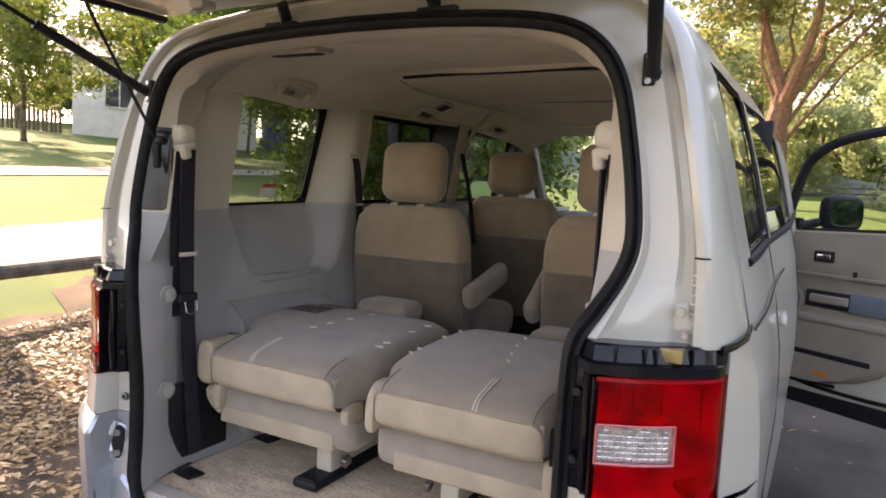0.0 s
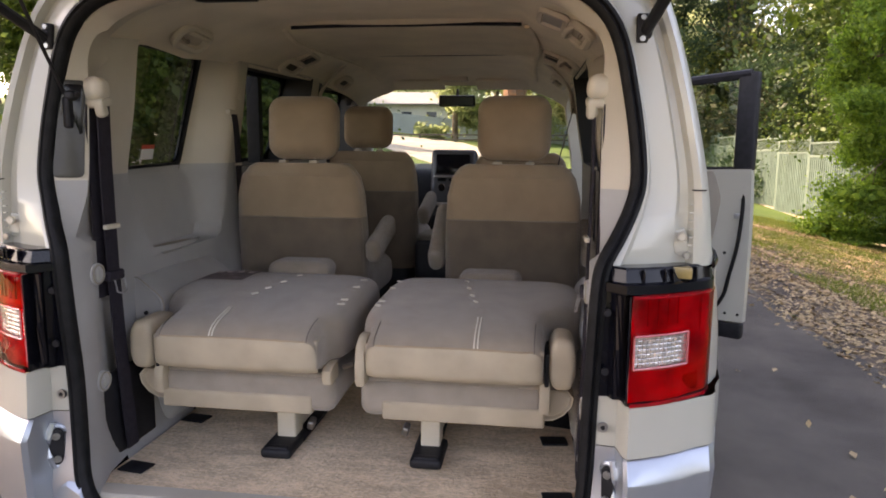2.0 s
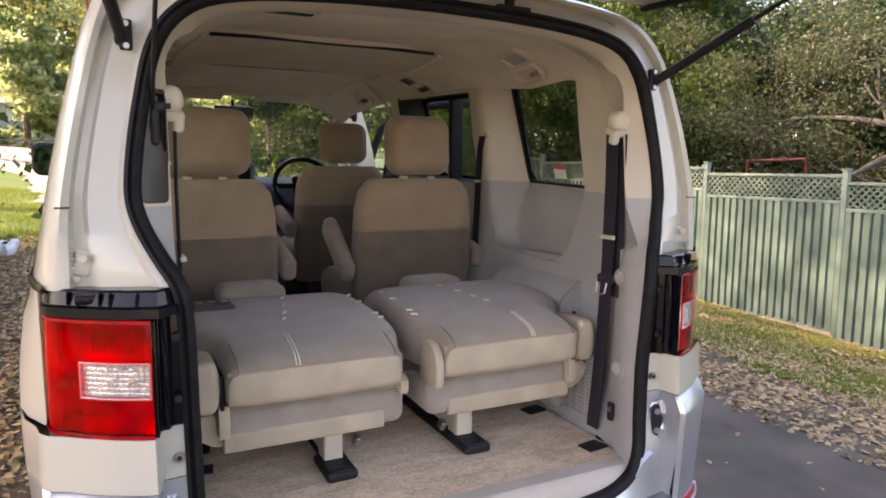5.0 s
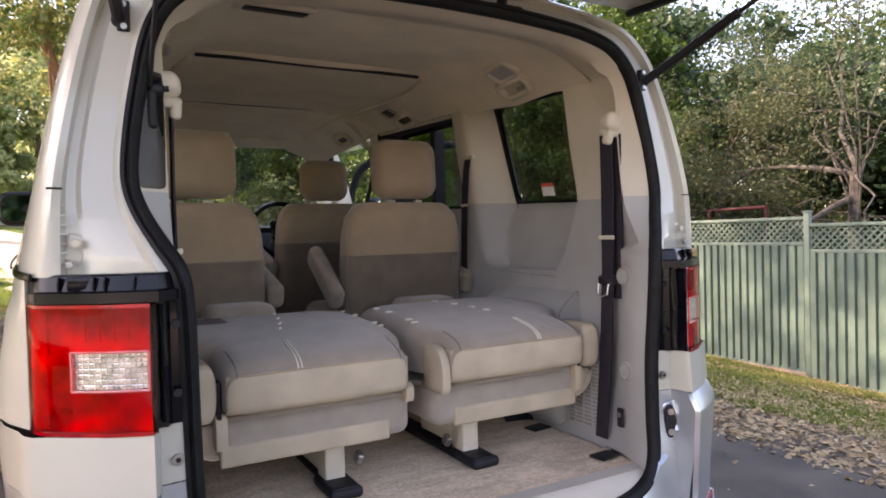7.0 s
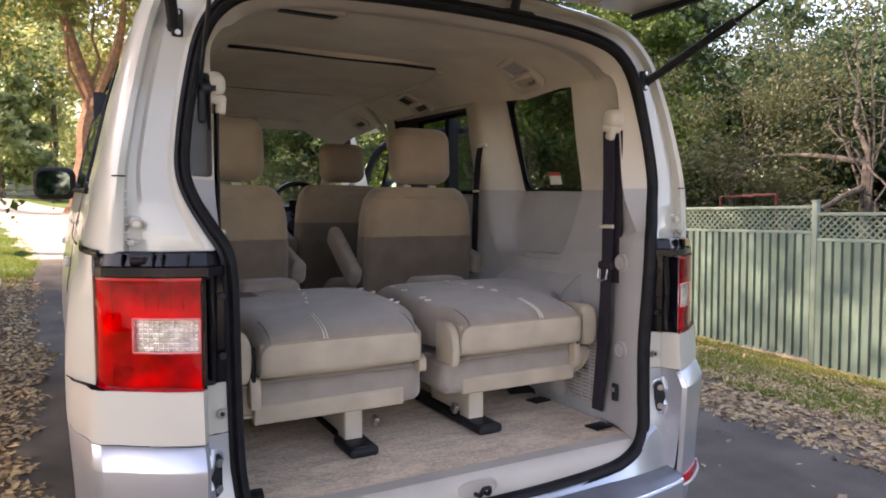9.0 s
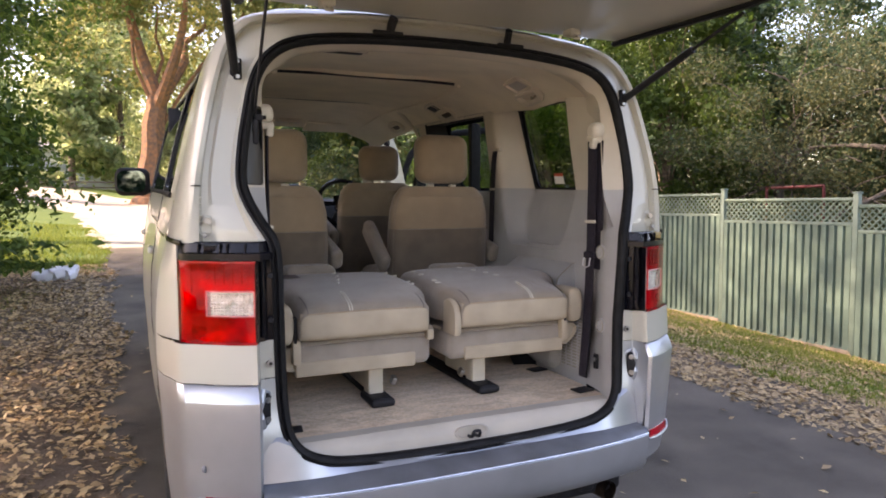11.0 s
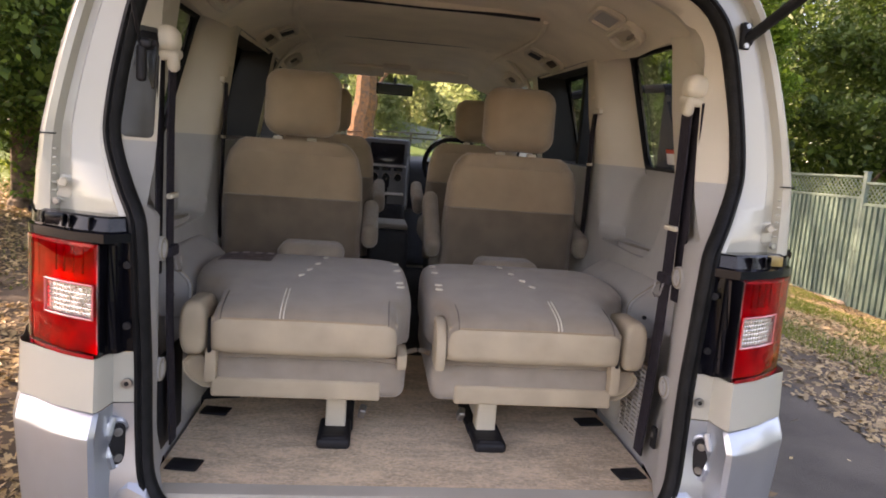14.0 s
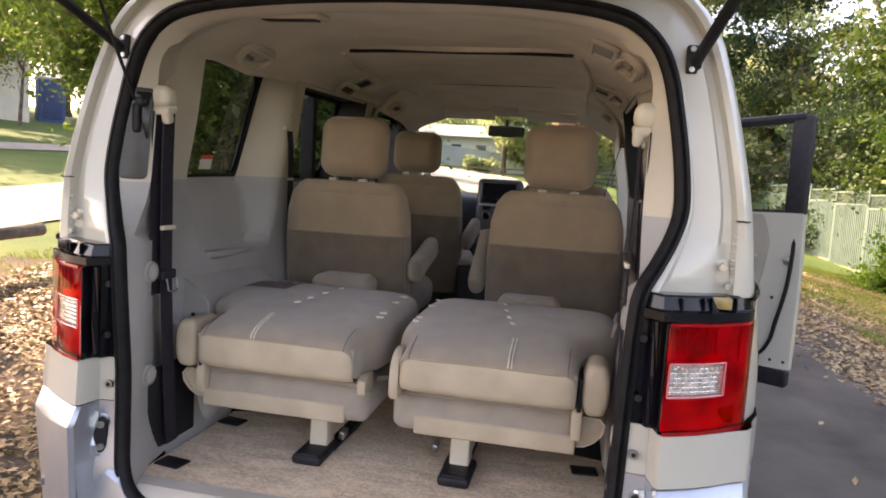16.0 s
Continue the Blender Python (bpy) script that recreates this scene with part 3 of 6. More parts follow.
# body sides with window openings
REVEAL = mat("dark_grey_window_reveal", (.020, .019, .018), .7, 0, .1, 8)
HOLES = [("quarter", .44, 1.03, 1.40, 1.815), ("slide", 1.07, 1.99, 1.40, 1.80), ("front", 2.10, 3.02, 1.385, 1.79)]
INNER = [("quarter", .500, 1.03, 1.42, 1.805), ("slide", 1.21, 1.99, 1.40, 1.80), ("front", 2.10, 3.02, 1.385, 1.79)]
YS = fill([.30, .44, 1.03, 1.07, 1.99, 2.10, 3.02, 3.25, 4.5], .13)
ZS = fill([.36, .45, .60, .90, 1.10, 1.27, 1.30, 1.385, 1.40, 1.415, 1.785, 1.79, 1.80, 1.815, 1.88, 1.94, 1.97], .07)


def inhole(y, z, s, holes):
    for n, a, b, c, d in holes:
        if n == "front" and s > 0:
            c = .45
        if a - 1e-6 < y < b + 1e-6 and c - 1e-6 < z < d + 1e-6:
            return True
    # wheel arches
    for wy in (.88, 3.72):
        if (y - wy) ** 2 + (z - .36) ** 2 < .36 ** 2:
            return True
    return False


def sideskin(s, f, ys, zs, holes=None):
    bm = BM()
    vs = {}
    for i in range(len(ys) - 1):
        for j in range(len(zs) - 1):
            if inhole((ys[i] + ys[i + 1]) / 2, (zs[j] + zs[j + 1]) / 2, s, holes or HOLES):
                continue
            q = []
            for a, b in ((i, j), (i + 1, j), (i + 1, j + 1), (i, j + 1)):
                if (a, b) not in vs:
                    z = zs[b] + K * (ys[a] - .3)
                    hood = max(0, ys[a] - 3.2)
                    if zs[b] > 1.30 and hood:
                        z = min(z, 1.30 + .06 + (zs[b] - 1.30) * max(0.0, 1 - hood / .9))
                    vs[a, b] = bm.verts.new((s * f(z, ys[a]), ys[a], z))
                q.append(vs[a, b])
            bm.faces.new(q)
    return bm


def ease(v):
    v = max(0.0, min(1.0, v))
    return v * v * (3 - 2 * v)


NEAR = [(1.15, .660), (1.17, .622), (1.20, .592), (1.26, .553), (1.33, .520), (1.40, .488), (1.43, .478)]
FAR = [(1.15, .985), (1.17, 1.015), (1.20, 1.035), (1.30, 1.045), (1.42, 1.03)]


def wallx(z0, y):
    """Inner wall beside the folded seats: it steps out to the window, and to the scooped pad and shelf below it."""
    z = z0 + K * (y - .3)
    w = ease((y - tab(z0, NEAR)) / .022) * (1 - ease((y - tab(z0, FAR)) / tab(z0, [(1.15, .04), (1.42, .10), (1.8, .10)])))
    w *= ease((z0 - 1.148) / .014) * (1 - ease((z0 - 1.808) / .05))
    out = tab(z0, [(1.15, .792), (1.30, .815), (1.40, .842)]) if z0 < 1.40 else xo(z, y) - .018
    return xi(z, y) * (1 - w) + max(out, xi(z, y)) * w


def quarterskin(s, zs):
    """The wall's skin, its columns following the scoop's two edges, open at the window."""
    bm = BM()
    rows = []
    for z0 in zs:
        a, b = tab(z0, NEAR), tab(z0, FAR)
        ys = [.27 + (a - .27) * k / 5 for k in range(5)] + [a + .022 * k / 5 for k in range(5)]
        ys += [a + .022 + (b - a - .022) * k / 10 for k in range(10)] + [b + (1.21 - b) * k / 11 for k in range(12)]
        rows.append([bm.verts.new((s * wallx(z0, y), y, z0 + K * (y - .3))) for y in ys])
    for j in range(len(zs) - 1):
        for i in range(len(rows[0]) - 1):
            if zs[j] > 1.4199 and zs[j + 1] < 1.8051 and 10 <= i < 20:
                continue
            bm.faces.new((rows[j][i], rows[j][i + 1], rows[j + 1][i + 1], rows[j + 1][i]))
    return bm


for s in (-1, 1):
    flank = vp("body_side", sideskin(s, body_x, YS, ZS), WHITE, "white body side with sliding door", sharp=40)
    # waist strip, door handle and the sliding rail slot
    bm = BM()
    tube(bm, [(s * (xo(z, y) + .010), y, z) for y, z in [(y, 1.268 + .05 * (y - .13)) for y in fill([.31, 1.25], .1)]], .0022, 6, flat=1.8)
    vp("slide_rail", bm, BLACK, parent=flank)
    bm = BM()
    tube(bm, [(s * (xo(z, y) + .002), y, z) for y, z in [(y, 1.395 + K * (y - .3)) for y in fill([.40, 3.1], .2)]], .009, 6)
    vp("waist_seal", bm, RUBBER, parent=flank)
    for y in (.98, 2.04):
        bm = BM()
        tube(bm, [(s * (body_x(z + K * (y - .3), y) + .0005), y, z + K * (y - .3)) for z in fill([.5, 1.8], .1)], .0020, 5)
        vp("panel_gap", bm, MATTEBLACK, parent=flank)
    for y in (1.12, 2.2):
        if s > 0 and y > 2:
            continue
        bm = BM()
        z = 1.16 + K * (y - .3)
        rbox(bm, (.022, .16, .028), .010, Matrix.Translation((s * (xo(z, y) + .014), y, z)), seg=2)
        vp("door_handle", bm, WHITE, parent=flank)
    ywall = fill([1.21, 1.99, 2.10, 3.02], .14)
    vp("side_trim", sideskin(s, xi, ywall, fill([.60, .67, .9, 1.05, 1.2, 1.385, 1.40, 1.42], .08), INNER), TRIMGREY, "grey plastic interior side panel")
    vp("upper_trim", sideskin(s, xi, ywall, fill([1.42, 1.6, 1.785, 1.79, 1.80, 1.86], .08), INNER), TRIM, "beige plastic window surround")
    lower = fill([.60, .67, .9, 1.05, 1.12], .05)[:-1] + fill([1.12, 1.144, 1.164, 1.22], .005)[:-1] + fill([1.22, 1.42], .02)
    upper = fill([1.42, 1.805], .035)[:-1] + fill([1.805, 1.87], .01)
    vp("quarter_trim", quarterskin(s, lower), TRIMGREY, "grey moulded side panel with a scooped pad under the window", sharp=50)
    vp("quarter_surround", quarterskin(s, upper), TRIM, "beige plastic pillar trim round the rear side window", sharp=50)
    for (n, a, b, c, d), (_, ia, ib, ic, id_) in zip(HOLES, INNER):
        if n == "front" and s > 0:
            c = ic = .45
        bm = BM()
        loop = [(y, c) for y in fill([a, b], .15)] + [(b, z) for z in fill([c, d], .1)[1:]] + [(y, d) for y in reversed(fill([a, b], .15)[:-1])] + [(a, z) for z in reversed(fill([c, d], .1)[1:-1])]
        def toin(y, z):
            return ia + (y - a) * (ib - ia) / (b - a), ic + (z - c) * (id_ - ic) / (d - c)
        lin = [toin(y, z) for y, z in loop]
        if n == "quarter":
            lin = loop
        def deep(z, y):
            return xo(z, y) - .020 if n == "quarter" else xi(z, y)
        ro = [[(s * xo(z + K * (y - .3), y), y, z + K * (y - .3)) for y, z in loop], [(s * (deep(z + K * (y - .3), y) + .008), y, z + K * (y - .3)) for y, z in lin], [(s * deep(z + K * (y - .3), y), y, z + K * (y - .3)) for y, z in lin]]
        surf(bm, [r + [r[0]] for r in ro])
        vp("window_reveal", bm, WHITE if n == "front" and s > 0 else REVEAL)
        if n == "quarter":
            # rounded black border of the opening inside
            bm = BM()
            def rq(inset, rad):
                pts = []
                for cy, cz, a0 in ((ib - inset - rad, id_ - inset - rad, 0), (ia + inset + rad, id_ - inset - rad, 90), (ia + inset + rad, ic + inset + rad, 180), (ib - inset - rad, ic + inset + rad, 270)):
                    pts += [(cy + rad * math.cos(radians(a0 + k * 18)), cz + rad * math.sin(radians(a0 + k * 18))) for k in range(6)]
                return pts
            def ai(y, z, off):
                zz = z + K * (y - .3)
                return (s * (xo(zz, y) - .018 + off), y, zz)
            surf(bm, [[ai(y, z, .004) for y, z in rq(-.006, .003)], [ai(y, z, -.004) for y, z in rq(-.002, .02)], [ai(y, z, -.002) for y, z in rq(.007, .03)], [ai(y, z, .012) for y, z in rq(.007, .03)]], close=True)
            vp("window_gasket", bm, RUBBER, "black rubber window gasket")
        if n == "front" and s > 0:
            continue
        # pane and its black rounded border
        def at(y, z, off=0.0):
            zz = z + K * (y - .3)
            return (s * (xo(zz, y) - .006 + off), y, zz)
        bm = BM()
        surf(bm, [[at(y, z) for y in fill([a, b], .15)] for z in fill([c, d], .1)])
        pn = vp("window_pane", bm, TINT if n != "front" else PANE, "dark privacy glass side window" if n != "front" else "clear side window")
        pn.visible_shadow = n != "front"
        bm = BM()
        w, r = .016, .05
        def rr(inset, rad):
            pts = []
            for cy, cz, a0 in ((b - inset - rad, d - inset - rad, 0), (a + inset + rad, d - inset - rad, 90), (a + inset + rad, c + inset + rad, 180), (b - inset - rad, c + inset + rad, 270)):
                pts += [(cy + rad * math.cos(radians(a0 + k * 22.5)), cz + rad * math.sin(radians(a0 + k * 22.5))) for k in range(5)]
            return pts
        rin, rout = rr(w, r), rr(-.004, .004)
        surf(bm, [[at(y, z, -.004) for y, z in rout], [at(y, z, -.004) for y, z in rin], [at(y, z, .004) for y, z in rin]], close=True)
        vp("window_border", bm, BLACK, "black ceramic border", parent=pn)
        if n == "slide":
            bm = BM()
            box(bm, (s * .80 - .03, 1.60, 1.40), (s * .80 + .03, 1.64, 1.83), .004)
            vp("window_divider", bm, MATTEBLACK, parent=pn)
        if n == "quarter":
            for nm, z0, z1, m in (("sticker", 1.444, 1.480, STICKER), ("sticker_band", 1.480, 1.494, STICKRED)):
                bm = BM()
                y0 = .775
                plate(bm, [[at(y, z, -.003) for y in (y0, y0 + .075)] for z in (z0, z1)], (s * -.001, 0, 0))
                vp(nm, bm, m, "printed warning label on the glass", parent=pn)

# roof, bonnet, windscreen pillars
BASE = [(.15, 1.872), (.35, 1.89), (1.0, 1.955), (2.1, 2.0), (2.75, 1.975), (3.0, 1.93)]


def zc(x, y):
    st = max(0, min(1, (abs(x) - .40) / .07)) * max(0, min(1, (y - .55) / .2))
    return tab(y, BASE) - .115 * (abs(x) / .66) ** 5 - .028 * st * st * (3 - 2 * st)


bm = BM()
ys = fill([.205, .30, 1.0, 2.1, 3.0], .15)
surf(bm, [[(x, y, tab(y, [(.205, 1.97), (.3, 1.995), (1.0, 2.05), (2.1, 2.075), (3.0, 2.0)]) - .12 * (abs(x) / .66) ** 4) for x in fill([-.68, .68], .12)] for y in ys])
vp("roof", bm, WHITE, "white painted roof panel")
bm = BM()
surf(bm, [[(x, y, tab(y, [(3.75, 1.42), (4.3, 1.33), (4.5, 1.2), (4.58, .9), (4.55, .4)]) - .04 * x * x) for x in fill([-.78, .78], .2)] for y in fill([3.75, 4.3, 4.5, 4.58], .1)] + [[(x, 4.55, .4) for x in fill([-.78, .78], .2)]])
vp("bonnet", bm, WHITE, "white painted bonnet and nose")
for s in (-1, 1):
    bm = BM()
    tube(bm, [(s * .80, 3.80, 1.40), (s * .74, 3.40, 1.66), (s * .665, 3.0, 1.93), (s * .64, 2.8, 1.95)], [.05, .045, .042, .04], 8)
    vp("windscreen_pillar", bm, TRIM, "beige lined windscreen pillar")
    bm = BM()
    tube(bm, [(s * .86, 3.35, 1.42), (s * .80, 3.12, 1.66), (s * .74, 3.02, 1.86)], .028, 8)
    vp("quarter_pillar", bm, MATTEBLACK)
bm = BM()
surf(bm, [[(x, 3.02 + .8 * t + .05 * (1 - (x / .7) ** 2), 1.93 - .52 * t) for x in fill([-.70 - .08 * t, .70 + .08 * t], .2 + .02 * t)] for t in (0, .33, .66, 1)])
ws = vp("windscreen", bm, PANE, "clear windscreen")
ws.visible_shadow = False
# wheels
for s in (-1, 1):
    for y in (.88, 3.72):
        z = .335 + .042 * y
        bm = BM()
        m = Matrix.Translation((s * .79, y, z)) @ pose(0, 0, 0, 0, 90, 0)
        n = 36
        prof = [(.21, -.10), (.30, -.11), (.335, -.085), (.335, .085), (.30, .11), (.21, .10)]
        surf(bm, [[m @ Vector((r * math.cos(2 * math.pi * k / n), r * math.sin(2 * math.pi * k / n), d)) for k in range(n)] for r, d in prof], close=True)
        wheel = vp("wheel", bm, TYRE, "black tyre on alloy wheel")
        bm = BM()
        surf(bm, [[m @ Vector((r * math.cos(2 * math.pi * k / n), r * math.sin(2 * math.pi * k / n), d * s)) for k in range(n)] for r, d in ((.215, .09), (.19, .07), (.06, .06), (.02, .08))], close=True)
        vp("rim", bm, STEEL, parent=wheel)
        bm = BM()
        rows = [[(s * x, y + .37 * math.cos(radians(-5 + k * 10)), z + .40 * math.sin(radians(-5 + k * 10))) for k in range(20)] for x in (.50, .86)]
        surf(bm, rows)
        vp("wheel_arch", bm, MATTEBLACK)
bm = BM()
box(bm, (-.80, .15, .34), (.80, 4.4, .44), .03)
vp("underbody", bm, MATTEBLACK)

# ---- inside of the van ----
RECESS = mat("dark_handle_recess", (.085, .065, .045), .6, 0, .1, 20)
SATIN = mat("satin_silver_plastic", (.55, .53, .50), .3, .3, .05, 20)
SILLM = mat("beige_sill_plastic", (.425, .38, .32), .5, 0, .06, 6, .12, 500)
bm = BM()
inner = smoothline(OPEN, 3)
for s in (-1, 1):
    bm = BM()
    bg = BM()
    rows, rowsg = [], []
    for p in inner:
        c = Vector((0, p.y, 1.25))
        if p.z < .66 and p.x < .56:
            continue
        sidef = p.x > .60 or p.z < 1.72
        inw = Vector((-.012, 0, 0)) if sidef else Vector((-.010 * (p.x / .6), 0, -.012))
        q1 = p + inw + Vector((0, .008, 0))
        q2 = p + inw + Vector((0, .085, 0))
        if p.z < 1.28:
            q2 = Vector((.590 - .012 * max(0, (.8 - p.z) / .15), .135, p.z))
        elif sidef:
            k = min(1, max(0, (1.80 - p.z) / .12))
            q2 = Vector((lerp((p.x - .03, 0, 0), (.610, 0, 0), k)[0], p.y + .05, p.z - .018 * (1 - k)))
            q1 = lerp(p, q2, .22) + Vector((0, -.006, 0))
        else:
            q2 = p + Vector((-.03 * (p.x / .6), .06, -.022))
        if sidef:
            w = Vector((min(xi(p.z, .27), .66) if p.z < 1.7 else .625 - max(0, p.z - 1.74) * .3, .30, p.z))
            q3 = Vector((q2.x + .012, q2.y + .03, p.z))
        else:
            w = Vector((p.x, .34, zc(p.x, .34)))
            q3 = lerp(q2, w, .5) + Vector((0, 0, .004))
        r = [mx(v, s) for v in (p + Vector((0, .010, 0)), q1, lerp(q1, q2, .5), q2, q3, w)]
        (rowsg if p.z < 1.41 else rows).append(r)
    rowsg.append(rows[0])
    surf(bg, rowsg)
    dtrim = vp("lower_pillar_trim", bg, TRIMGREY, "grey plastic trim inside the tailgate pillar", sharp=40)
    surf(bm, rows)
    vp("upper_pillar_trim", bm, TRIM, "beige plastic arch inside the tailgate opening", sharp=40)
    for z in (1.189, .917):
        d0 = vp("lashing_cover", disc(BM(), Matrix.Translation((s * .594, .155, z)) @ pose(0, 0, 0, 0, -s * 90, 0) @ pose(0, 0, 0, 0, 0, 0), .027, .008, 28, .003), TRIMGREY, "round plastic cover")
        bm2 = BM()
        tube(bm2, [(s * .5855, .155 + .0205 * math.cos(a), z + .0225 * math.sin(a)) for a in (math.tau * k / 28 for k in range(29))], .0020, 6, caps=False)
        vp("groove", bm2, DOORTRIM, parent=d0)
        bm2 = BM()
        rbox(bm2, (.004, .014, .026), .0018, Matrix.Translation((s * .5850, .155, z)), seg=1)
        vp("slot", bm2, TRIMGREY, parent=d0)
    # seat belt: guide, two straps, buckle
    bm2 = BM()
    rbox(bm2, (.060, .062, .058), .024, Matrix.Translation((s * .606, .212, 1.638)) @ pose(0, 0, 0, 0, s * 6, 0), seg=4)
    rbox(bm2, (.050, .050, .022), .009, Matrix.Translation((s * .600, .212, 1.606)) @ pose(0, 0, 0, 14, 0, 0), seg=3)
    rbox(bm2, (.024, .030, .040), .010, Matrix.Translation((s * .588, .206, 1.590)) @ pose(0, 0, 0, 18, 0, 0), seg=3)
    guide = vp("belt_guide", bm2, CREAM, "cream plastic seat belt guide")
    bm2 = BM()
    rows = [[(s * (.592 + dx), .222 + dy + yy, z) for yy in (-.024, .0, .024)] for z, dx, dy in ((1.60, .0, 0), (1.45, .002, 0), (1.20, .0, .002), (1.0, .0, .014), (.85, -.002, .026), (.70, -.004, .040))]
    plate(bm2, rows, (s * .004, 0, 0))
    vp("belt_strap", bm2, BELT, "dark seat belt webbing")
    bm2 = BM()
    rows = [[(s * (.612), .205 + yy, z) for yy in (-.024, .024)] for z in (1.60, 1.40, 1.12)]
    plate(bm2, rows, (s * .003, 0, 0))
    vp("belt_strap", bm2, BELT, "dark seat belt webbing")
    bm2 = BM()
    rbox(bm2, (.020, .064, .026), .006, Matrix.Translation((s * .590, .222, 1.175)), seg=2)
    tongue = vp("belt_tongue", bm2, BELT)
    bm2 = BM()
    tube(bm2, [(s * .578, .205, 1.165), (s * .572, .205, 1.135), (s * .570, .225, 1.128), (s * .572, .245, 1.135), (s * .578, .245, 1.165)], .0026, 6)
    vp("tongue_loop", bm2, STEEL, parent=tongue)
    bm2 = BM()
    rbox(bm2, (.012, .058, .012), .003, Matrix.Translation((s * .589, .222, 1.30)), seg=1)
    vp("belt_keeper", bm2, CREAM)
    # dark strap well low in the wall
    bm2 = BM()
    if s < 0:
        box(bm2, (-.618, .17, .69), (-.606, .40, .92), .004, seg=1)
        vp("belt_well", bm2, MATTEBLACK, "dark recess of the belt reel")
    else:
        bm2 = BM()
        box(bm2, (.602, .275, .712), (.612, .425, .928), .003, seg=1)
        grid = vp("side_vent", bm2, DOORTRIM, "slotted air vent in the side panel")
        for y in (.2765, .312, .350, .388, .4235):
            bm2 = BM()
            box(bm2, (.597, y - .003, .712), (.605, y + .003, .928), .0012, seg=1)
            vp("vent_bar", bm2, TRIMGREY, parent=grid)
        for k in range(18):
            bm2 = BM()
            box(bm2, (.5975, .278, .7145 + k * .0122), (.604, .422, .7205 + k * .0122), .0012, seg=1)
            vp("vent_slat", bm2, TRIMGREY, parent=grid)
        bm2 = BM()
        rbox(bm2, (.010, .022, .056), .004, Matrix.Translation((.590, .180, .778)), seg=2)
        sock = vp("socket_plate", bm2, MATTEBLACK, "small black socket plate in the trim")
        bm2 = BM()
        rbox(bm2, (.004, .010, .014), .0015, Matrix.Translation((.5845, .180, .786)), seg=1)
        vp("socket_slot", bm2, STEEL, parent=sock)
    # shelf tray and angular armrest of the side panel
    bm2 = BM()
    rows = [[(s * (.752 + .030 * f * math.cos(radians(q))), .80 + .15 * f * math.sin(radians(q)), z) for q in range(0, 360, 12)] for f, z in ((1.08, 1.166), (1.05, 1.184), (.98, 1.185), (.90, 1.179), (.80, 1.1785))]
    vs = surf(bm2, rows, close=True)
    bm2.faces.new(vs[-1])
    tray = vp("cup_tray", bm2, TRIMGREY, "moulded tray on the shelf below the window", sharp=60)
    bm2 = BM()
    rows = [[(s * (.752 + .0235 * f * math.cos(radians(q))), .80 + .118 * f * math.sin(radians(q)), 1.181) for q in range(0, 360, 15)] for f in (1, .5)]
    vs = surf(bm2, rows, close=True)
    bm2.faces.new(vs[-1])
    vp("tray_floor", bm2, DOORTRIM, parent=tray)
    bm2 = BM()
    sec = [(.725, 1.118), (.697, 1.1165), (.690, 1.113), (.630, 1.074), (.612, 1.058), (.604, 1.040), (.602, 1.00), (.606, .972), (.620, .962), (.725, .958)]
    rows = []
    for y, f, lean in ((.448, .90, .040), (.4425, .955, .040), (.444, .99, .040), (.452, 1.0, .040), (.60, 1.0, .02), (.80, .98, .0), (.95, .90, 0)):
        rows.append([(s * (.725 - (.725 - x) * f), y + lean * (z - .96) / .15, 1.035 + (z - 1.035) * f + .012 * (y - .45)) for x, z in sec])
    vs = surf(bm2, rows)
    bm2.faces.new(vs[0])
    bm2.faces.new(vs[-1])
    arm = vp("side_armrest", bm2, TRIMGREY, "angular grey armrest moulded on the side panel", sharp=32)
    bm2 = BM()
    tube(bm2, [(s * (.725 - (.725 - x) * 1.004), .4465 + .040 * (z - .96) / .15, z) for x, z in sec[:-1]], .0022, 5)
    vp("seam", bm2, DOORTRIM, parent=arm)
    vp("screw", disc(BM(), Matrix.Translation((s * .650, .452, 1.02)) @ pose(0, 0, 0, 90), .006, .006, 10), MATTEBLACK, parent=arm)
    bm2 = BM()
    rbox(bm2, (.14, .52, .30), .05, Matrix.Translation((s * .66, .72, .82)), seg=3)
    vp("wheel_house", bm2, TRIMGREY, "grey wheel arch cover")
    # second row belt and pillar trims
    bm2 = BM()
    rows = [[(s * (x), y + yy, z) for yy in (-.022, .022)] for x, y, z in ((.672, 1.125, 1.635), (.676, 1.15, 1.58), (.690, 1.19, 1.45), (.700, 1.22, 1.25), (.702, 1.24, .95))]
    plate(bm2, rows, (s * -.004, 0, 0))
    vp("belt_strap", bm2, BELT, "dark seat belt webbing")
    bm2 = BM()
    rbox(bm2, (.018, .060, .020), .006, Matrix.Translation((s * .676, 1.115, 1.640)), seg=2)
    rbox(bm2, (.012, .034, .110), .005, Matrix.Translation((s * .668, 1.165, 1.745)), seg=2)
    vp("belt_slot", bm2, CREAM, "cream belt slot on the pillar")
    bm2 = BM()
    rbox(bm2, (.010, .052, .013), .004, Matrix.Translation((s * .690, 1.192, 1.445)), seg=1)
    vp("belt_keeper", bm2, CREAM)
    bm2 = BM()
    rows = [[(s * x, 2.05 + yy, z) for yy in (-.022, .022)] for x, z in ((.655, 1.72), (.60, 1.5), (.56, 1.25))]
    plate(bm2, rows, (s * -.004, 0, 0))
    vp("belt_strap", bm2, BELT, "dark seat belt webbing")
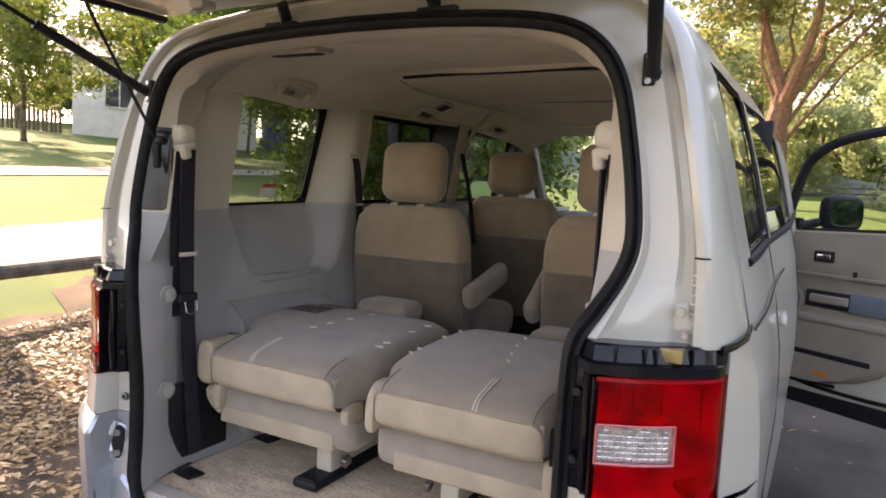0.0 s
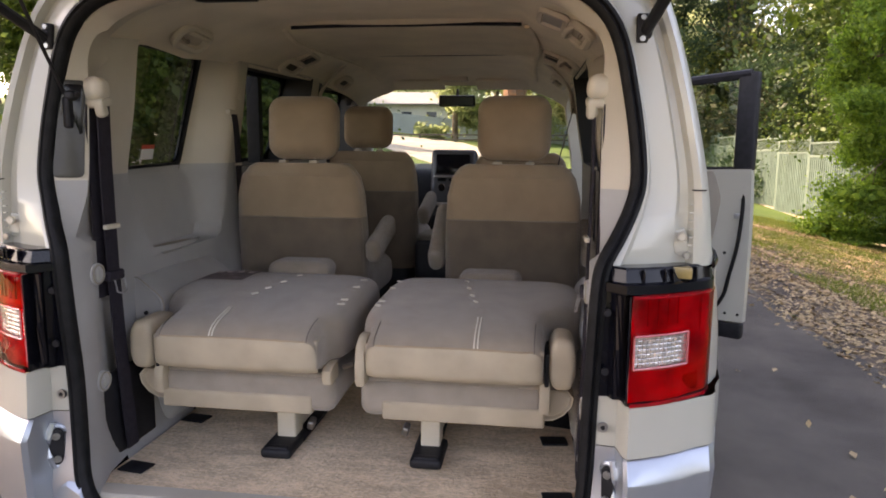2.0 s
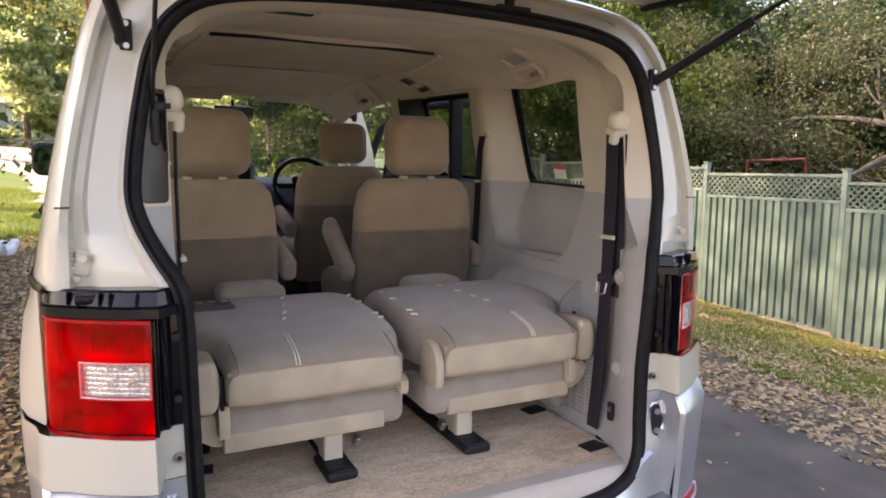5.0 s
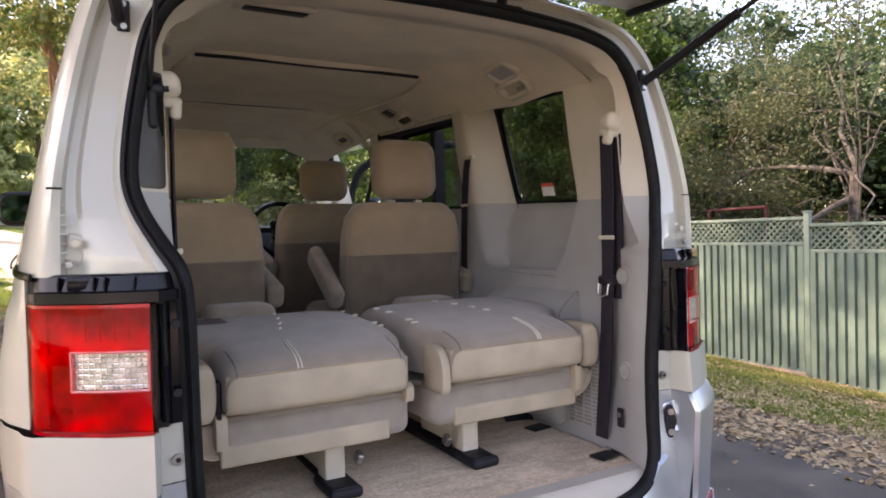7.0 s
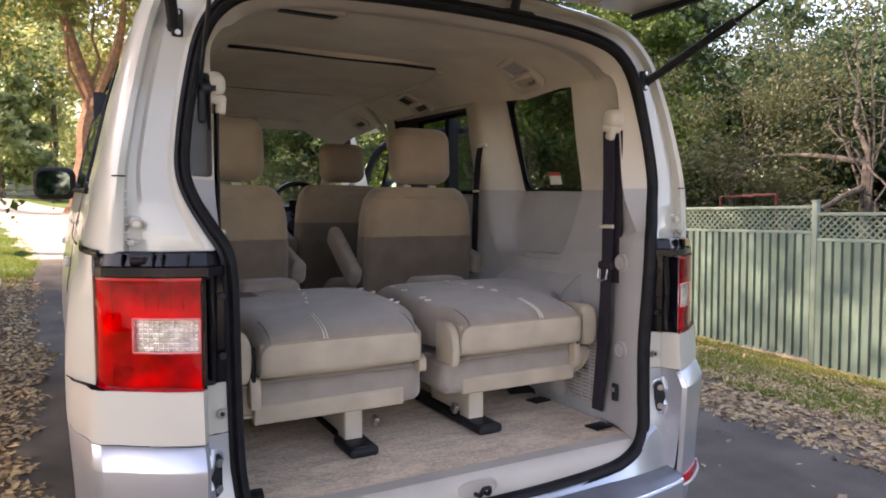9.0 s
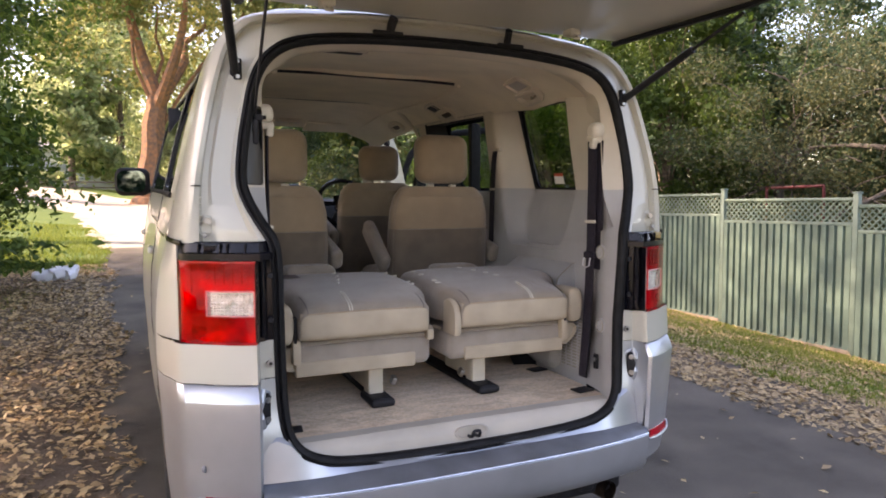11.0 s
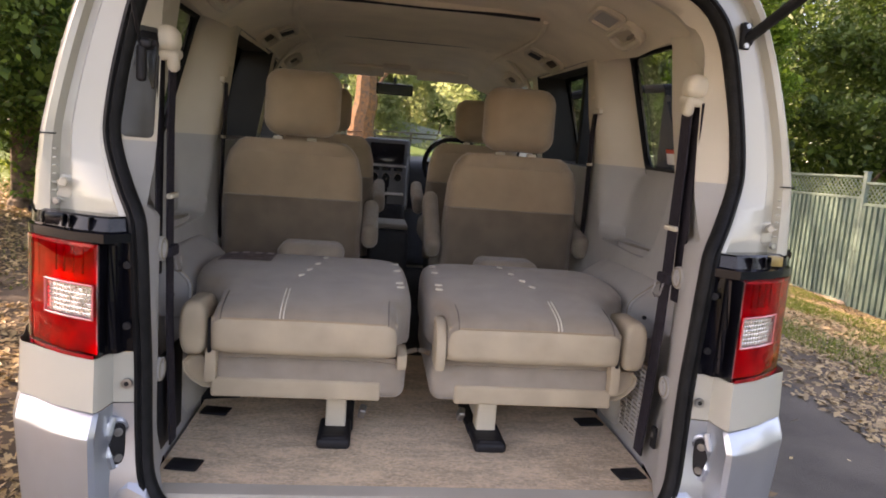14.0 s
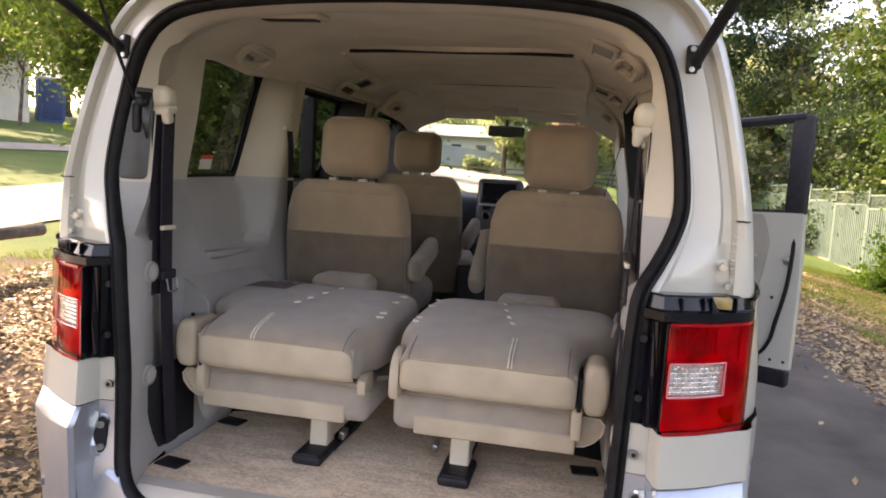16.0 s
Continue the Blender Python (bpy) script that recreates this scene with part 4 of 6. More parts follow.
    # grab handles and louvres along the ceiling edge
    def ring(m, w, h, r, n=6):
        """Closed rounded rectangle of points in the plane of m."""
        out = []
        for cx_, cy_, a0 in ((w / 2 - r, h / 2 - r, 0), (-w / 2 + r, h / 2 - r, 90), (-w / 2 + r, -h / 2 + r, 180), (w / 2 - r, -h / 2 + r, 270)):
            out += [m @ Vector((cx_ + r * math.cos(radians(a0 + 90 * k / n)), cy_ + r * math.sin(radians(a0 + 90 * k / n)), 0)) for k in range(n + 1)]
        return out + [out[0]]
    for y, x in ((.655, .580), (1.562, .598), (2.36, .590)):
        m = Matrix.Translation((s * x, y, zc(x, y) - .014)) @ pose(0, 0, 0, -6, s * 38, 0)
        bm2 = BM()
        tube(bm2, ring(m, .070, .135, .030), .0150, 8, caps=False, up=m.to_3x3() @ Vector((0, 0, 1)))
        g = vp("grab_handle", bm2, CREAM, "cream ceiling grab handle")
        bm2 = BM()
        rbox(bm2, (.062, .125, .006), .0028, m @ Matrix.Translation((0, 0, .006)), seg=2)
        vp("handle_recess", bm2, TRIM if y < 1 else RECESS, parent=g)
        if y < 1:
            bm2 = BM()
            tube(bm2, smoothline([m @ Vector((s * .010, b, c)) for b, c in ((-.040, 0), (-.036, -.012), (-.022, -.014), (-.014, -.004))], 3), .0055, 6)
            vp("coat_hook", bm2, DOORTRIM, parent=g)
        bm2 = BM()
        tube(bm2, smoothline([m @ Vector((s * a, b, c)) for a, b, c in ((-.022, -.045, -.006), (-.030, -.032, -.020), (-.030, .032, -.020), (-.022, .045, -.006))], 3), .0085, 8)
        vp("grip", bm2, CREAM, parent=g)
    for y, x in (((.620, .506), (1.580, .530)) if s > 0 else ((1.580, .530),)):
        m = Matrix.Translation((s * x, y, zc(x, y) - .014)) @ pose(0, 0, 0, -8, s * 22, 0)
        bm2 = BM()
        tube(bm2, ring(m, .074, .098, .014, 4), .0105, 6, caps=False, up=m.to_3x3() @ Vector((0, 0, 1)))
        v = vp("ceiling_vent", bm2, TRIM if y < 1 else CREAM, "small ceiling air vent")
        bm2 = BM()
        rbox(bm2, (.066, .090, .005), .002, m, seg=1)
        vp("vent_well", bm2, TRIMGREY if y < 1 else DASH, parent=v)
        for k in (() if y < 1 else (0,)):
            bm2 = BM()
            rbox(bm2, (.058, .030, .003), .0012, m @ Matrix.Translation((0, -.028 + .028 * k, -.008)) @ pose(0, 0, 0, 24), seg=1)
            vp("louvre", bm2, CREAM, parent=v)
    # soft duct edge along the side of the ceiling
    bm2 = BM()
    tube(bm2, smoothline([(s * .43, 1.04, zc(.43, 1.04) - .008), (s * .465, 1.3, zc(.465, 1.3) - .006), (s * .47, 1.8, zc(.47, 1.8) - .006), (s * .46, 2.2, zc(.46, 2.2) - .006), (s * .47, 2.7, zc(.47, 2.7) - .006)], 4), .011, 8, flat=.6)
    vp("duct_edge", bm2, LINER)
    bm2 = BM()
    tube(bm2, smoothline([(s * .39, 2.06, zc(.39, 2.06) - .012), (s * .47, 2.085, 1.968), (s * .545, 2.10, 1.915), (s * .60, 2.105, 1.862), (s * .640, 2.10, 1.80), (s * .655, 2.09, 1.70)], 4), .018, 8, flat=.5)
    vp("header_edge", bm2, TRIM, "pale edge of the front ceiling panel")

# ceiling with its duct steps
bm = BM()
ys = fill([.34, 1.05, 1.075, 2.04, 2.065, 3.0], .11)
xs = fill([-.66, -.48, -.41, .41, .48, .66], .05)
surf(bm, [[(x, y, zc(x, y) - (.020 if abs(x) < .43 and 1.06 < y < 2.06 else 0)) for x in xs] for y in ys])
vp("headliner", bm, LINER, "beige cloth ceiling lining", sharp=30)
for y, w in ((1.072, .41), (2.05, .375)):
    bm = BM()
    tube(bm, smoothline([(-w, y - .02, zc(w, y) - .012), (-w * .5, y, zc(0, y) - .016), (0, y + .005, zc(0, y) - .016), (w * .5, y, zc(0, y) - .016), (w, y - .02, zc(w, y) - .012)], 4), .008, 6, flat=.8)
    vp("ceiling_slot", bm, MATTEBLACK, "dark slot across the ceiling")
bm = BM()
rbox(bm, (.20, .085, .016), .007, Matrix.Translation((-.335, .37, zc(-.335, .37) - .003)) @ pose(0, 0, 0, 8), seg=2)
rl = vp("roof_lamp", bm, TRIM, "oval roof lamp over the cargo space")
bm = BM()
rbox(bm, (.155, .048, .012), .005, Matrix.Translation((-.330, .366, zc(-.33, .366) - .010)) @ pose(0, 0, 0, 8), seg=2)
vp("lamp_lens", bm, MATTEBLACK, parent=rl)
for x in (-.37, .37):
    bm = BM()
    rbox(bm, (.52, .16, .018), .008, Matrix.Translation((x * .98, 2.93, 1.93)) @ pose(0, 0, 0, -14), seg=2)
    vp("sun_visor", bm, LINER, "beige folded sun visor")
bm = BM()
rbox(bm, (.17, .10, .03), .01, Matrix.Translation((-.03, 2.86, 1.955)), seg=2)
vp("map_lamp", bm, TRIM)
bm = BM()
rbox(bm, (.235, .03, .072), .014, Matrix.Translation((-.03, 3.02, 1.835)) @ pose(0, 0, 0, -6), seg=3)
rv = vp("rear_view_mirror", bm, BLACK, "black rear view mirror on the windscreen")
bm = BM()
rbox(bm, (.215, .004, .056), .0018, Matrix.Translation((-.03, 3.004, 1.833)) @ pose(0, 0, 0, -6), seg=1)
vp("mirror_glass", bm, MIRROR, parent=rv, sharp=5)
bm = BM()
tube(bm, [(-.03, 3.03, 1.85), (-.03, 3.06, 1.91)], .010, 8)
vp("mirror_stem", bm, BLACK, parent=rv)

# floor, sill plate, striker
bm = BM()
xs = fill([-.60, .60], .05)
surf(bm, [[(x, y, .667 + .003 * math.sin(9 * x + 7 * y) - .004 * (abs(x) / .6) ** 8 + K * .4 * (y - .3)) for x in xs] for y in fill([.085, 1.1], .06)])
vp("carpet", bm, CARPET, "beige cut-pile cargo carpet")
# near-black carpet colour: the deep shade between the seats is painted in
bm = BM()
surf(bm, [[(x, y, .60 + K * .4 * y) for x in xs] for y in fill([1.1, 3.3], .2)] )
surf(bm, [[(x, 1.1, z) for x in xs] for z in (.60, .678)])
vp("cabin_floor", bm, mat("shaded_cabin_carpet", (.028, .024, .020), 1.0, 0, .2, 30, .8, 200), "cabin carpet, shade between the seats put into its colour")
bm = BM()
xs = fill([-.565, -.5, .5, .565], .05)
rows = [[(x, .030 + .0 * abs(x), .600 + .05 * max(0, (abs(x) - .40) / .165) ** 2) for x in xs], [(x, .034, .640) for x in xs], [(x, .044, .660) for x in xs], [(x, .062, .672) for x in xs], [(x, .105, .674) for x in xs], [(x, .115, .668) for x in xs]]
surf(bm, rows)
vp("sill_plate", bm, SILLM, "beige ribbed plastic sill plate", sharp=30)
bm = BM()
rows = []
for f, y in ((1.0, .040), (1.0, .030), (.95, .0275), (.84, .0275), (.78, .0325)):
    rows.append([(.060 * f * math.copysign(abs(math.cos(a)) ** .6, math.cos(a)), y, .640 + .020 * f * math.sin(a)) for a in (math.tau * k / 28 for k in range(28))])
bm.faces.new(surf(bm, rows, close=True)[-1])
sp = vp("striker_plate", bm, SILLM)
bm = BM()
tube(bm, smoothline([(-.012, .030, .628), (-.012, .004, .634), (-.010, -.004, .652), (.010, -.004, .652), (.012, .004, .634), (.012, .030, .628)], 3), .0055, 8)
vp("striker", bm, MATTEBLACK, "black tailgate striker loop", parent=sp)
for s in (-1, 1):
    for y in (.20, .52):
        bm = BM()
        rbox(bm, (.075, .055, .006), .0025, Matrix.Translation((s * .545, y, .672 + K * .4 * (y - .3))) @ pose(0, 0, 0, 0, 0, s * 8), seg=1)
        vp("anchor_patch", bm, MATTEBLACK, "black floor anchor cover")

# dashboard, console, wheel
bm = BM()
rbox(bm, (1.42, .60, .34), .09, Matrix.Translation((0, 3.52, 1.24)) @ pose(0, 0, 0, 4), seg=3)
rbox(bm, (1.46, .40, .60), .08, Matrix.Translation((0, 3.5, .95)), seg=2)
vp("dashboard", bm, DASH, "dark grey dashboard")
bm = BM()
rbox(bm, (.30, .16, .46), .03, Matrix.Translation((-.05, 3.10, 1.29)) @ pose(0, 0, 0, -12), seg=2)
cs = vp("centre_console", bm, mat("silver_console", (.085, .088, .095), .4, .4, .06, 10), "silver grey centre console")
bm = BM()
rbox(bm, (.26, .40, .34), .03, Matrix.Translation((-.05, 3.08, .94)), seg=2)
vp("console_base", bm, MATTEBLACK, "black lower console", parent=cs)
bm = BM()
rbox(bm, (.21, .34, .22), .025, Matrix.Translation((-.04, 2.28, .93)), seg=3)
bin_ = vp("console_bin", bm, DASH, "dark floor bin between the front seats")
bm = BM()
rbox(bm, (.20, .30, .03), .012, Matrix.Translation((-.04, 2.28, 1.052)), seg=3)
vp("bin_lid", bm, DOORTRIM, "grey padded lid", parent=bin_)
bm = BM()
rbox(bm, (.22, .02, .13), .006, Matrix.Translation((-.05, 3.008, 1.43)) @ pose(0, 0, 0, -12), seg=1)
vp("screen", bm, BLACK, "dark navigation screen", parent=cs)
bm = BM()
rbox(bm, (.25, .012, .012), .004, Matrix.Translation((-.05, 3.015, 1.352)) @ pose(0, 0, 0, -12), seg=1)
vp("console_trim", bm, SATIN, "satin silver strip", parent=cs)
bm = BM()
rbox(bm, (.23, .10, .014), .005, Matrix.Translation((-.05, 2.97, 1.175)), seg=1)
vp("console_tray", bm, SATIN, "satin silver tray", parent=cs)
bm = BM()
rbox(bm, (.20, .02, .055), .006, Matrix.Translation((-.05, 3.055, 1.215)) @ pose(0, 0, 0, -12), seg=1)
vp("radio_slot", bm, BLACK, parent=cs)
for k in range(3):
    vp("knob", disc(BM(), Matrix.Translation((-.125 + .075 * k, 3.03, 1.275)) @ pose(0, 0, 0, 90 - 12), .025, .02, 16, .003), BLACK, parent=cs)
    bm = BM()
    tube(bm, [Vector((-.125 + .075 * k, 3.012, 1.279)) + Vector((.024 * math.cos(radians(q)), -.02 * math.sin(radians(12)) * math.sin(radians(q)), .024 * math.sin(radians(q)))) for q in range(0, 361, 24)], .0035, 6, caps=False, up=(0, 1, .01))
    vp("knob_ring", bm, CHROME, parent=cs)
    bm = BM()
    rbox(bm, (.055, .012, .022), .004, Matrix.Translation((-.125 + .075 * k, 3.022, 1.33)) @ pose(0, 0, 0, -12), seg=1)
    vp("button", bm, BLACK, parent=cs)
bm = BM()
tube(bm, [(-.05, 2.98, 1.10), (-.05, 2.94, 1.22)], .012, 8)
rbox(bm, (.04, .05, .08), .015, Matrix.Translation((-.05, 2.94, 1.25)), seg=2)
vp("gear_lever", bm, BLACK, parent=cs)
bm = BM()
m = Matrix.Translation((.37, 2.86, 1.38)) @ pose(0, 0, 0, 62)
tube(bm, [m @ Vector((.19 * math.cos(radians(a)), .19 * math.sin(radians(a)), 0)) for a in range(0, 361, 12)], .016, 8, caps=False, up=(0.01, -.5, .85))
sw = vp("steering_wheel", bm, BLACK, "black steering wheel")
bm = BM()
rbox(bm, (.16, .13, .05), .02, m, seg=2)
for a in (180, 0, 270):
    tube(bm, [m @ Vector((0, 0, 0)), m @ Vector((.185 * math.cos(radians(a)), .185 * math.sin(radians(a)), 0))], .018, 6)
vp("wheel_hub", bm, BLACK, parent=sw)
bm = BM()
tube(bm, [m @ Vector((0, 0, -.02)), m @ Vector((0, 0, -.35))], .04, 8)
vp("column", bm, DASH, parent=sw)

# tailgate, swung up, with its stays, trim strips and pull cord
bm = BM()
H0 = (.20, 1.965)
def tgz(y):
    return 1.968 + (.20 - y) * .035
ys = [.20 - .1 * k for k in range(12)]
xs = fill([-.78, .78], .13)
def tw(y):
    return .70 + .11 * min(1, (.20 - y) / .5) - .04 * max(0, (-y - .5) / .5)
rows = [[(x / .78 * tw(y), y, tgz(y) + .022 * math.sin(math.pi * min(1, (.20 - y) / 1.1)) * (1 - (x / .78) ** 2)) for x in xs] for y in ys]
plate(bm, rows, (0, 0, .05))
gate = vp("tailgate", bm, WHITE, "raised white tailgate seen from below")
for s in (-1, 1):
    bm = BM()
    tube(bm, [(s * (tw(y) - .03), y, tgz(y) - .012) for y in ys[:9]], .016, 6, flat=.6)
    vp("gate_seal", bm, RUBBER, parent=gate)
    # gas stay
    a, b = Vector((s * .688, .168, 1.747)), Vector((s * .775, -.30, 1.955))
    bm = BM()
    tube(bm, [a, lerp(a, b, .03), lerp(a, b, .62)], .0125, 10)
    tube(bm, [lerp(a, b, .60), b], .006, 8)
    stay = vp("gas_stay", bm, MATTEBLACK, "black gas stay of the tailgate", parent=gate)
    bm = BM()
    box(bm, (s * .682 - .012, .155, 1.725), (s * .682 + .012, .172, 1.785), .004, seg=1)
    rbox(bm, (.03, .03, .03), .012, Matrix.Translation(a), seg=2)
    vp("stay_mount", bm, MATTEBLACK)
    for z in (1.733, 1.776):
        vp("bolt", disc(BM(), Matrix.Translation((s * .682, .156, z)) @ pose(0, 0, 0, 90), .006, .005, 8), STEEL)
    # hinge and bracket
    bm = BM()
    tube(bm, smoothline([(s * .21, .192, 1.905), (s * .21, .182, 1.920), (s * .208, .172, 1.935), (s * .205, .160, 1.950)], 3), .012, 8, flat=1.6)
    rbox(bm, (.10, .03, .014), .005, Matrix.Translation((s * .22, .185, 1.905)), seg=1)
    vp("gate_hinge", bm, MATTEBLACK, "black tailgate hinge", parent=gate)
    bm = BM()
    rbox(bm, (.045, .05, .022), .006, Matrix.Translation((s * .43, .12, 1.955)), seg=2)
    tube(bm, [(s * .42, .11, 1.945), (s * .42, .09, 1.93), (s * .44, .09, 1.93), (s * .44, .11, 1.945)], .005, 6)
    vp("gate_bracket", bm, WHITE, parent=gate)
jamb_top = (-.640, .148, 1.622)
bm = BM()
tube(bm, [jamb_top, (-.637, .08, 1.72), (-.63, -.03, 1.88), (-.625, -.08, 1.955)], .0045, 6)
vp("pull_cord", bm, MATTEBLACK, "thin black tailgate cord", parent=gate)
def jamb(k, z, off):
    """Point on the left pillar's inner face: k from the seal inwards."""
    a = Vector((tab(z, [(p[2], p[0]) for p in ARCH]), tab(z, [(p[2], p[1]) for p in ARCH]), z))
    b = Vector((.610, a.y + .05, z))
    n = Vector((a.y - b.y, b.x - a.x, 0)).normalized()
    q = a.lerp(b, k) + n * off
    return Vector((-q.x, q.y, q.z))


def jamb_plate(k0, k1, z0, z1, off, depth):
    bm = BM()
    r = .012
    def outline(inset):
        pts = []
        for ck, cz, a0 in ((k1, z1, 0), (k0, z1, 90), (k0, z0, 180), (k1, z0, 270)):
            for q in range(5):
                an = radians(a0 + 22.5 * q)
                sk, sz = (1 if ck == k1 else -1), (1 if cz == z1 else -1)
                pts.append((ck - sk * (r + inset) / .08 + r * math.cos(an) / .08, cz - sz * (r + inset) + r * math.sin(an)))
        return pts
    rows = [[jamb(k, z, off) for k, z in outline(0)], [jamb(k, z, off + depth) for k, z in outline(0)], [jamb(k, z, off + depth + .0015) for k, z in outline(.004)]]
    vs = surf(bm, rows, close=True)
    bm.faces.new(vs[-1])
    return bm


cover = vp("pillar_cover", jamb_plate(.12, .90, 1.424, 1.655, -.004, .008), mat("smoked_plastic", (.030, .027, .025), .35, 0, .1, 20), "smoked plastic cover in the pillar")
vp("cover_window", jamb_plate(.18, .84, 1.52, 1.645, .004, .003), BLACK, "black upper half of the cover", parent=cover)
bm = BM()
p0 = jamb(.45, 1.618, .014)
rbox(bm, (.026, .026, .022), .008, Matrix.Translation(p0), seg=2)
tube(bm, [p0 + Vector((-.02, .004, .0)), p0 + Vector((.022, -.004, .002))], .006, 8)
vp("cord_block", bm, MATTEBLACK, "black cord anchor on the pillar")
bm = BM()
rbox(bm, (.020, .022, .075), .008, Matrix.Translation(jamb(.42, 1.578, .008)), seg=2)
vp("cord_latch", bm, MATTEBLACK)
bm = BM()
rbox(bm, (.9, .45, .02), .009, Matrix.Translation((0, -.55, 1.998)) @ pose(0, 0, 0, -2), seg=2)
vp("gate_trim", bm, TRIM, "beige inner trim of the tailgate", parent=gate)

# open front door on the driver's side
HX, HY = .885, 3.16
DM = Matrix.Translation((HX, HY, 0)) @ pose(0, 0, 0, 0, 0, 56.5)     # local -y runs from hinge to tip, +x is outside


def dq(x, u, z):
    return DM @ Vector((x, -u, z))


def dbox(x0, x1, u0, u1, z0, z1, r=.006, **k):
    bm = BM()
    box(bm, (x0, -u1, z0), (x1, -u0, z1), r, **k)
    bmesh.ops.transform(bm, matrix=DM, verts=bm.verts)
    return bm


bm = BM()
zs = fill([.53, .62, .9, 1.1, 1.40], .08)
rows = [[dq(tab(z, XO) - .91, u, z + .03 * u) for u in fill([0.0, .985], .12)] for z in zs]
plate(bm, rows, DM.to_3x3() @ Vector((-.055, 0, 0)))
door = vp("front_door", bm, WHITE, "open white front door with beige lining", sharp=50)
# lining with its curved rear edge
bm = BM()
def lrear(z):
    return tab(z, [(.60, .36), (.63, .50), (.68, .60), (.76, .68), (.88, .745), (1.0, .785), (1.2, .82), (1.42, .85)])
rows = []
for z in fill([.60, .63, .68, .76, .88, 1.0, 1.2, 1.39], .05):
    w = lrear(z)
    rows.append([dq(-.062 - .030 * min(1, min(u - .02, w - u) / .035 + .15) - (.014 if z > 1.18 and .1 < u < .76 else 0) - (.03 if z < .93 and .12 < u < w - .05 else 0), u, z + .03 * u) for u in [.02 + (w - .02) * k / 16 for k in range(17)]])
plate(bm, rows, DM.to_3x3() @ Vector((.03, 0, 0)))
lining = vp("door_lining", bm, DOORTRIM, "beige grey moulded door lining", parent=door, sharp=60)
for nm, m, bm in (
        ("lower_strip", MATTEBLACK, dbox(-.06, .01, .0, .975, .455, .545, .012, seg=2)),
        ("arm_ledge", DOORTRIM, dbox(-.135, -.085, .12, .74, .925, .965, .016, seg=3)),
        ("waist_ledge", DOORTRIM, dbox(-.118, -.09, .10, .77, 1.168, 1.186, .007, seg=2)),
        ("pull_recess", MATTEBLACK, dbox(-.108, -.088, .205, .50, 1.005, 1.095, .009, seg=2)),
        ("switch_panel", mat("blue_grey_switch_panel", (.20, .24, .29), .25, .4, .05, 8), dbox(-.112, -.088, .44, .64, 1.00, 1.10, .009, seg=2)),
        ("pull_handle", DOORTRIM, dbox(-.122, -.10, .235, .44, 1.03, 1.075, .010, seg=2)),
        ("opener", MATTEBLACK, dbox(-.116, -.095, .235, .345, 1.245, 1.305, .009, seg=2)),
        ("opener_lever", CHROME, dbox(-.122, -.110, .255, .33, 1.262, 1.288, .005, seg=2)),
        ("map_slot", MATTEBLACK, dbox(-.126, -.110, .18, .58, .745, .775, .007, seg=1)),
        ("reflector", AMBER, dbox(-.126, -.110, .29, .38, .648, .672, .005, seg=1)),
        ("lock_knob", MATTEBLACK, dbox(-.12, -.10, .45, .466, 1.185, 1.215, .006, seg=1)),
        ("sail", MATTEBLACK, dbox(-.05, -.02, .0, .11, 1.39, 1.47, .012, seg=2)),
        ("tip_pillar", MATTEBLACK, dbox(-.10, -.035, .885, .99, 1.42, 1.955, .014, seg=2)),
        ("latch", STEEL, dbox(-.075, -.055, .90, .935, 1.15, 1.18, .004, seg=1))):
    vp(nm, bm, m, parent=door)
bm = disc(BM(), pose(-.095, -.105, 1.025, 0, -90, 0), .088, .012, 28, .006)
bmesh.ops.transform(bm, matrix=DM, verts=bm.verts)
spk = vp("speaker_grille", bm, DOORTRIM, parent=door)
bm = disc(BM(), pose(-.104, -.105, 1.025, 0, -90, 0), .068, .006, 28, .003)
bmesh.ops.transform(bm, matrix=DM, verts=bm.verts)
vp("speaker_cloth", bm, DASH, parent=door)
bm = disc(BM(), pose(-.05, -.046, 1.42, 0, -90, 0), .024, .014, 20, .004)
bmesh.ops.transform(bm, matrix=DM, verts=bm.verts)
tw_ = vp("tweeter", bm, CHROME, parent=door)
bm = disc(BM(), pose(-.062, -.046, 1.42, 0, -90, 0), .016, .006, 20, .002)
bmesh.ops.transform(bm, matrix=DM, verts=bm.verts)
vp("tweeter_cloth", bm, MATTEBLACK, parent=door)
bm = BM()
fr = smoothline([dq(-.04, .0, 1.40), dq(-.045, .035, 1.52), dq(-.055, .09, 1.68), dq(-.065, .15, 1.79), dq(-.075, .29, 1.872), dq(-.08, .48, 1.912), dq(-.08, .70, 1.928), dq(-.08, .95, 1.945)], 4)
tube(bm, fr, .026, 8)
tube(bm, [dq(-.032, 0, 1.405), dq(-.032, .5, 1.42), dq(-.032, .97, 1.435)], .012, 6)
vp("window_frame", bm, MATTEBLACK, "black door window frame", parent=door)
bm = BM()
surf(bm, [[dq(-.03, .03, 1.40), dq(-.03, .93, 1.43)], [dq(-.05, .10, 1.65), dq(-.06, .93, 1.66)], [dq(-.07, .32, 1.86), dq(-.078, .93, 1.93)]])
dg = vp("door_window", bm, PANE, parent=door)
dg.visible_shadow = False
bm = BM()
tube(bm, smoothline([dq(-.066, .03, .60), dq(-.066, .30, .572), dq(-.066, .62, .575), dq(-.068, .80, .61), dq(-.068, .87, .70), dq(-.068, .895, .82), dq(-.068, .93, 1.0), dq(-.068, .945, 1.2), dq(-.068, .945, 1.43)], 4), .011, 6)
vp("door_seal", bm, RUBBER, parent=door)
bm = BM()
tube(bm, smoothline([dq(-.098, .05, .625), dq(-.098, .25, .60), dq(-.096, .40, .604)], 3), .008, 6)
vp("lining_seal", bm, RUBBER, parent=door)
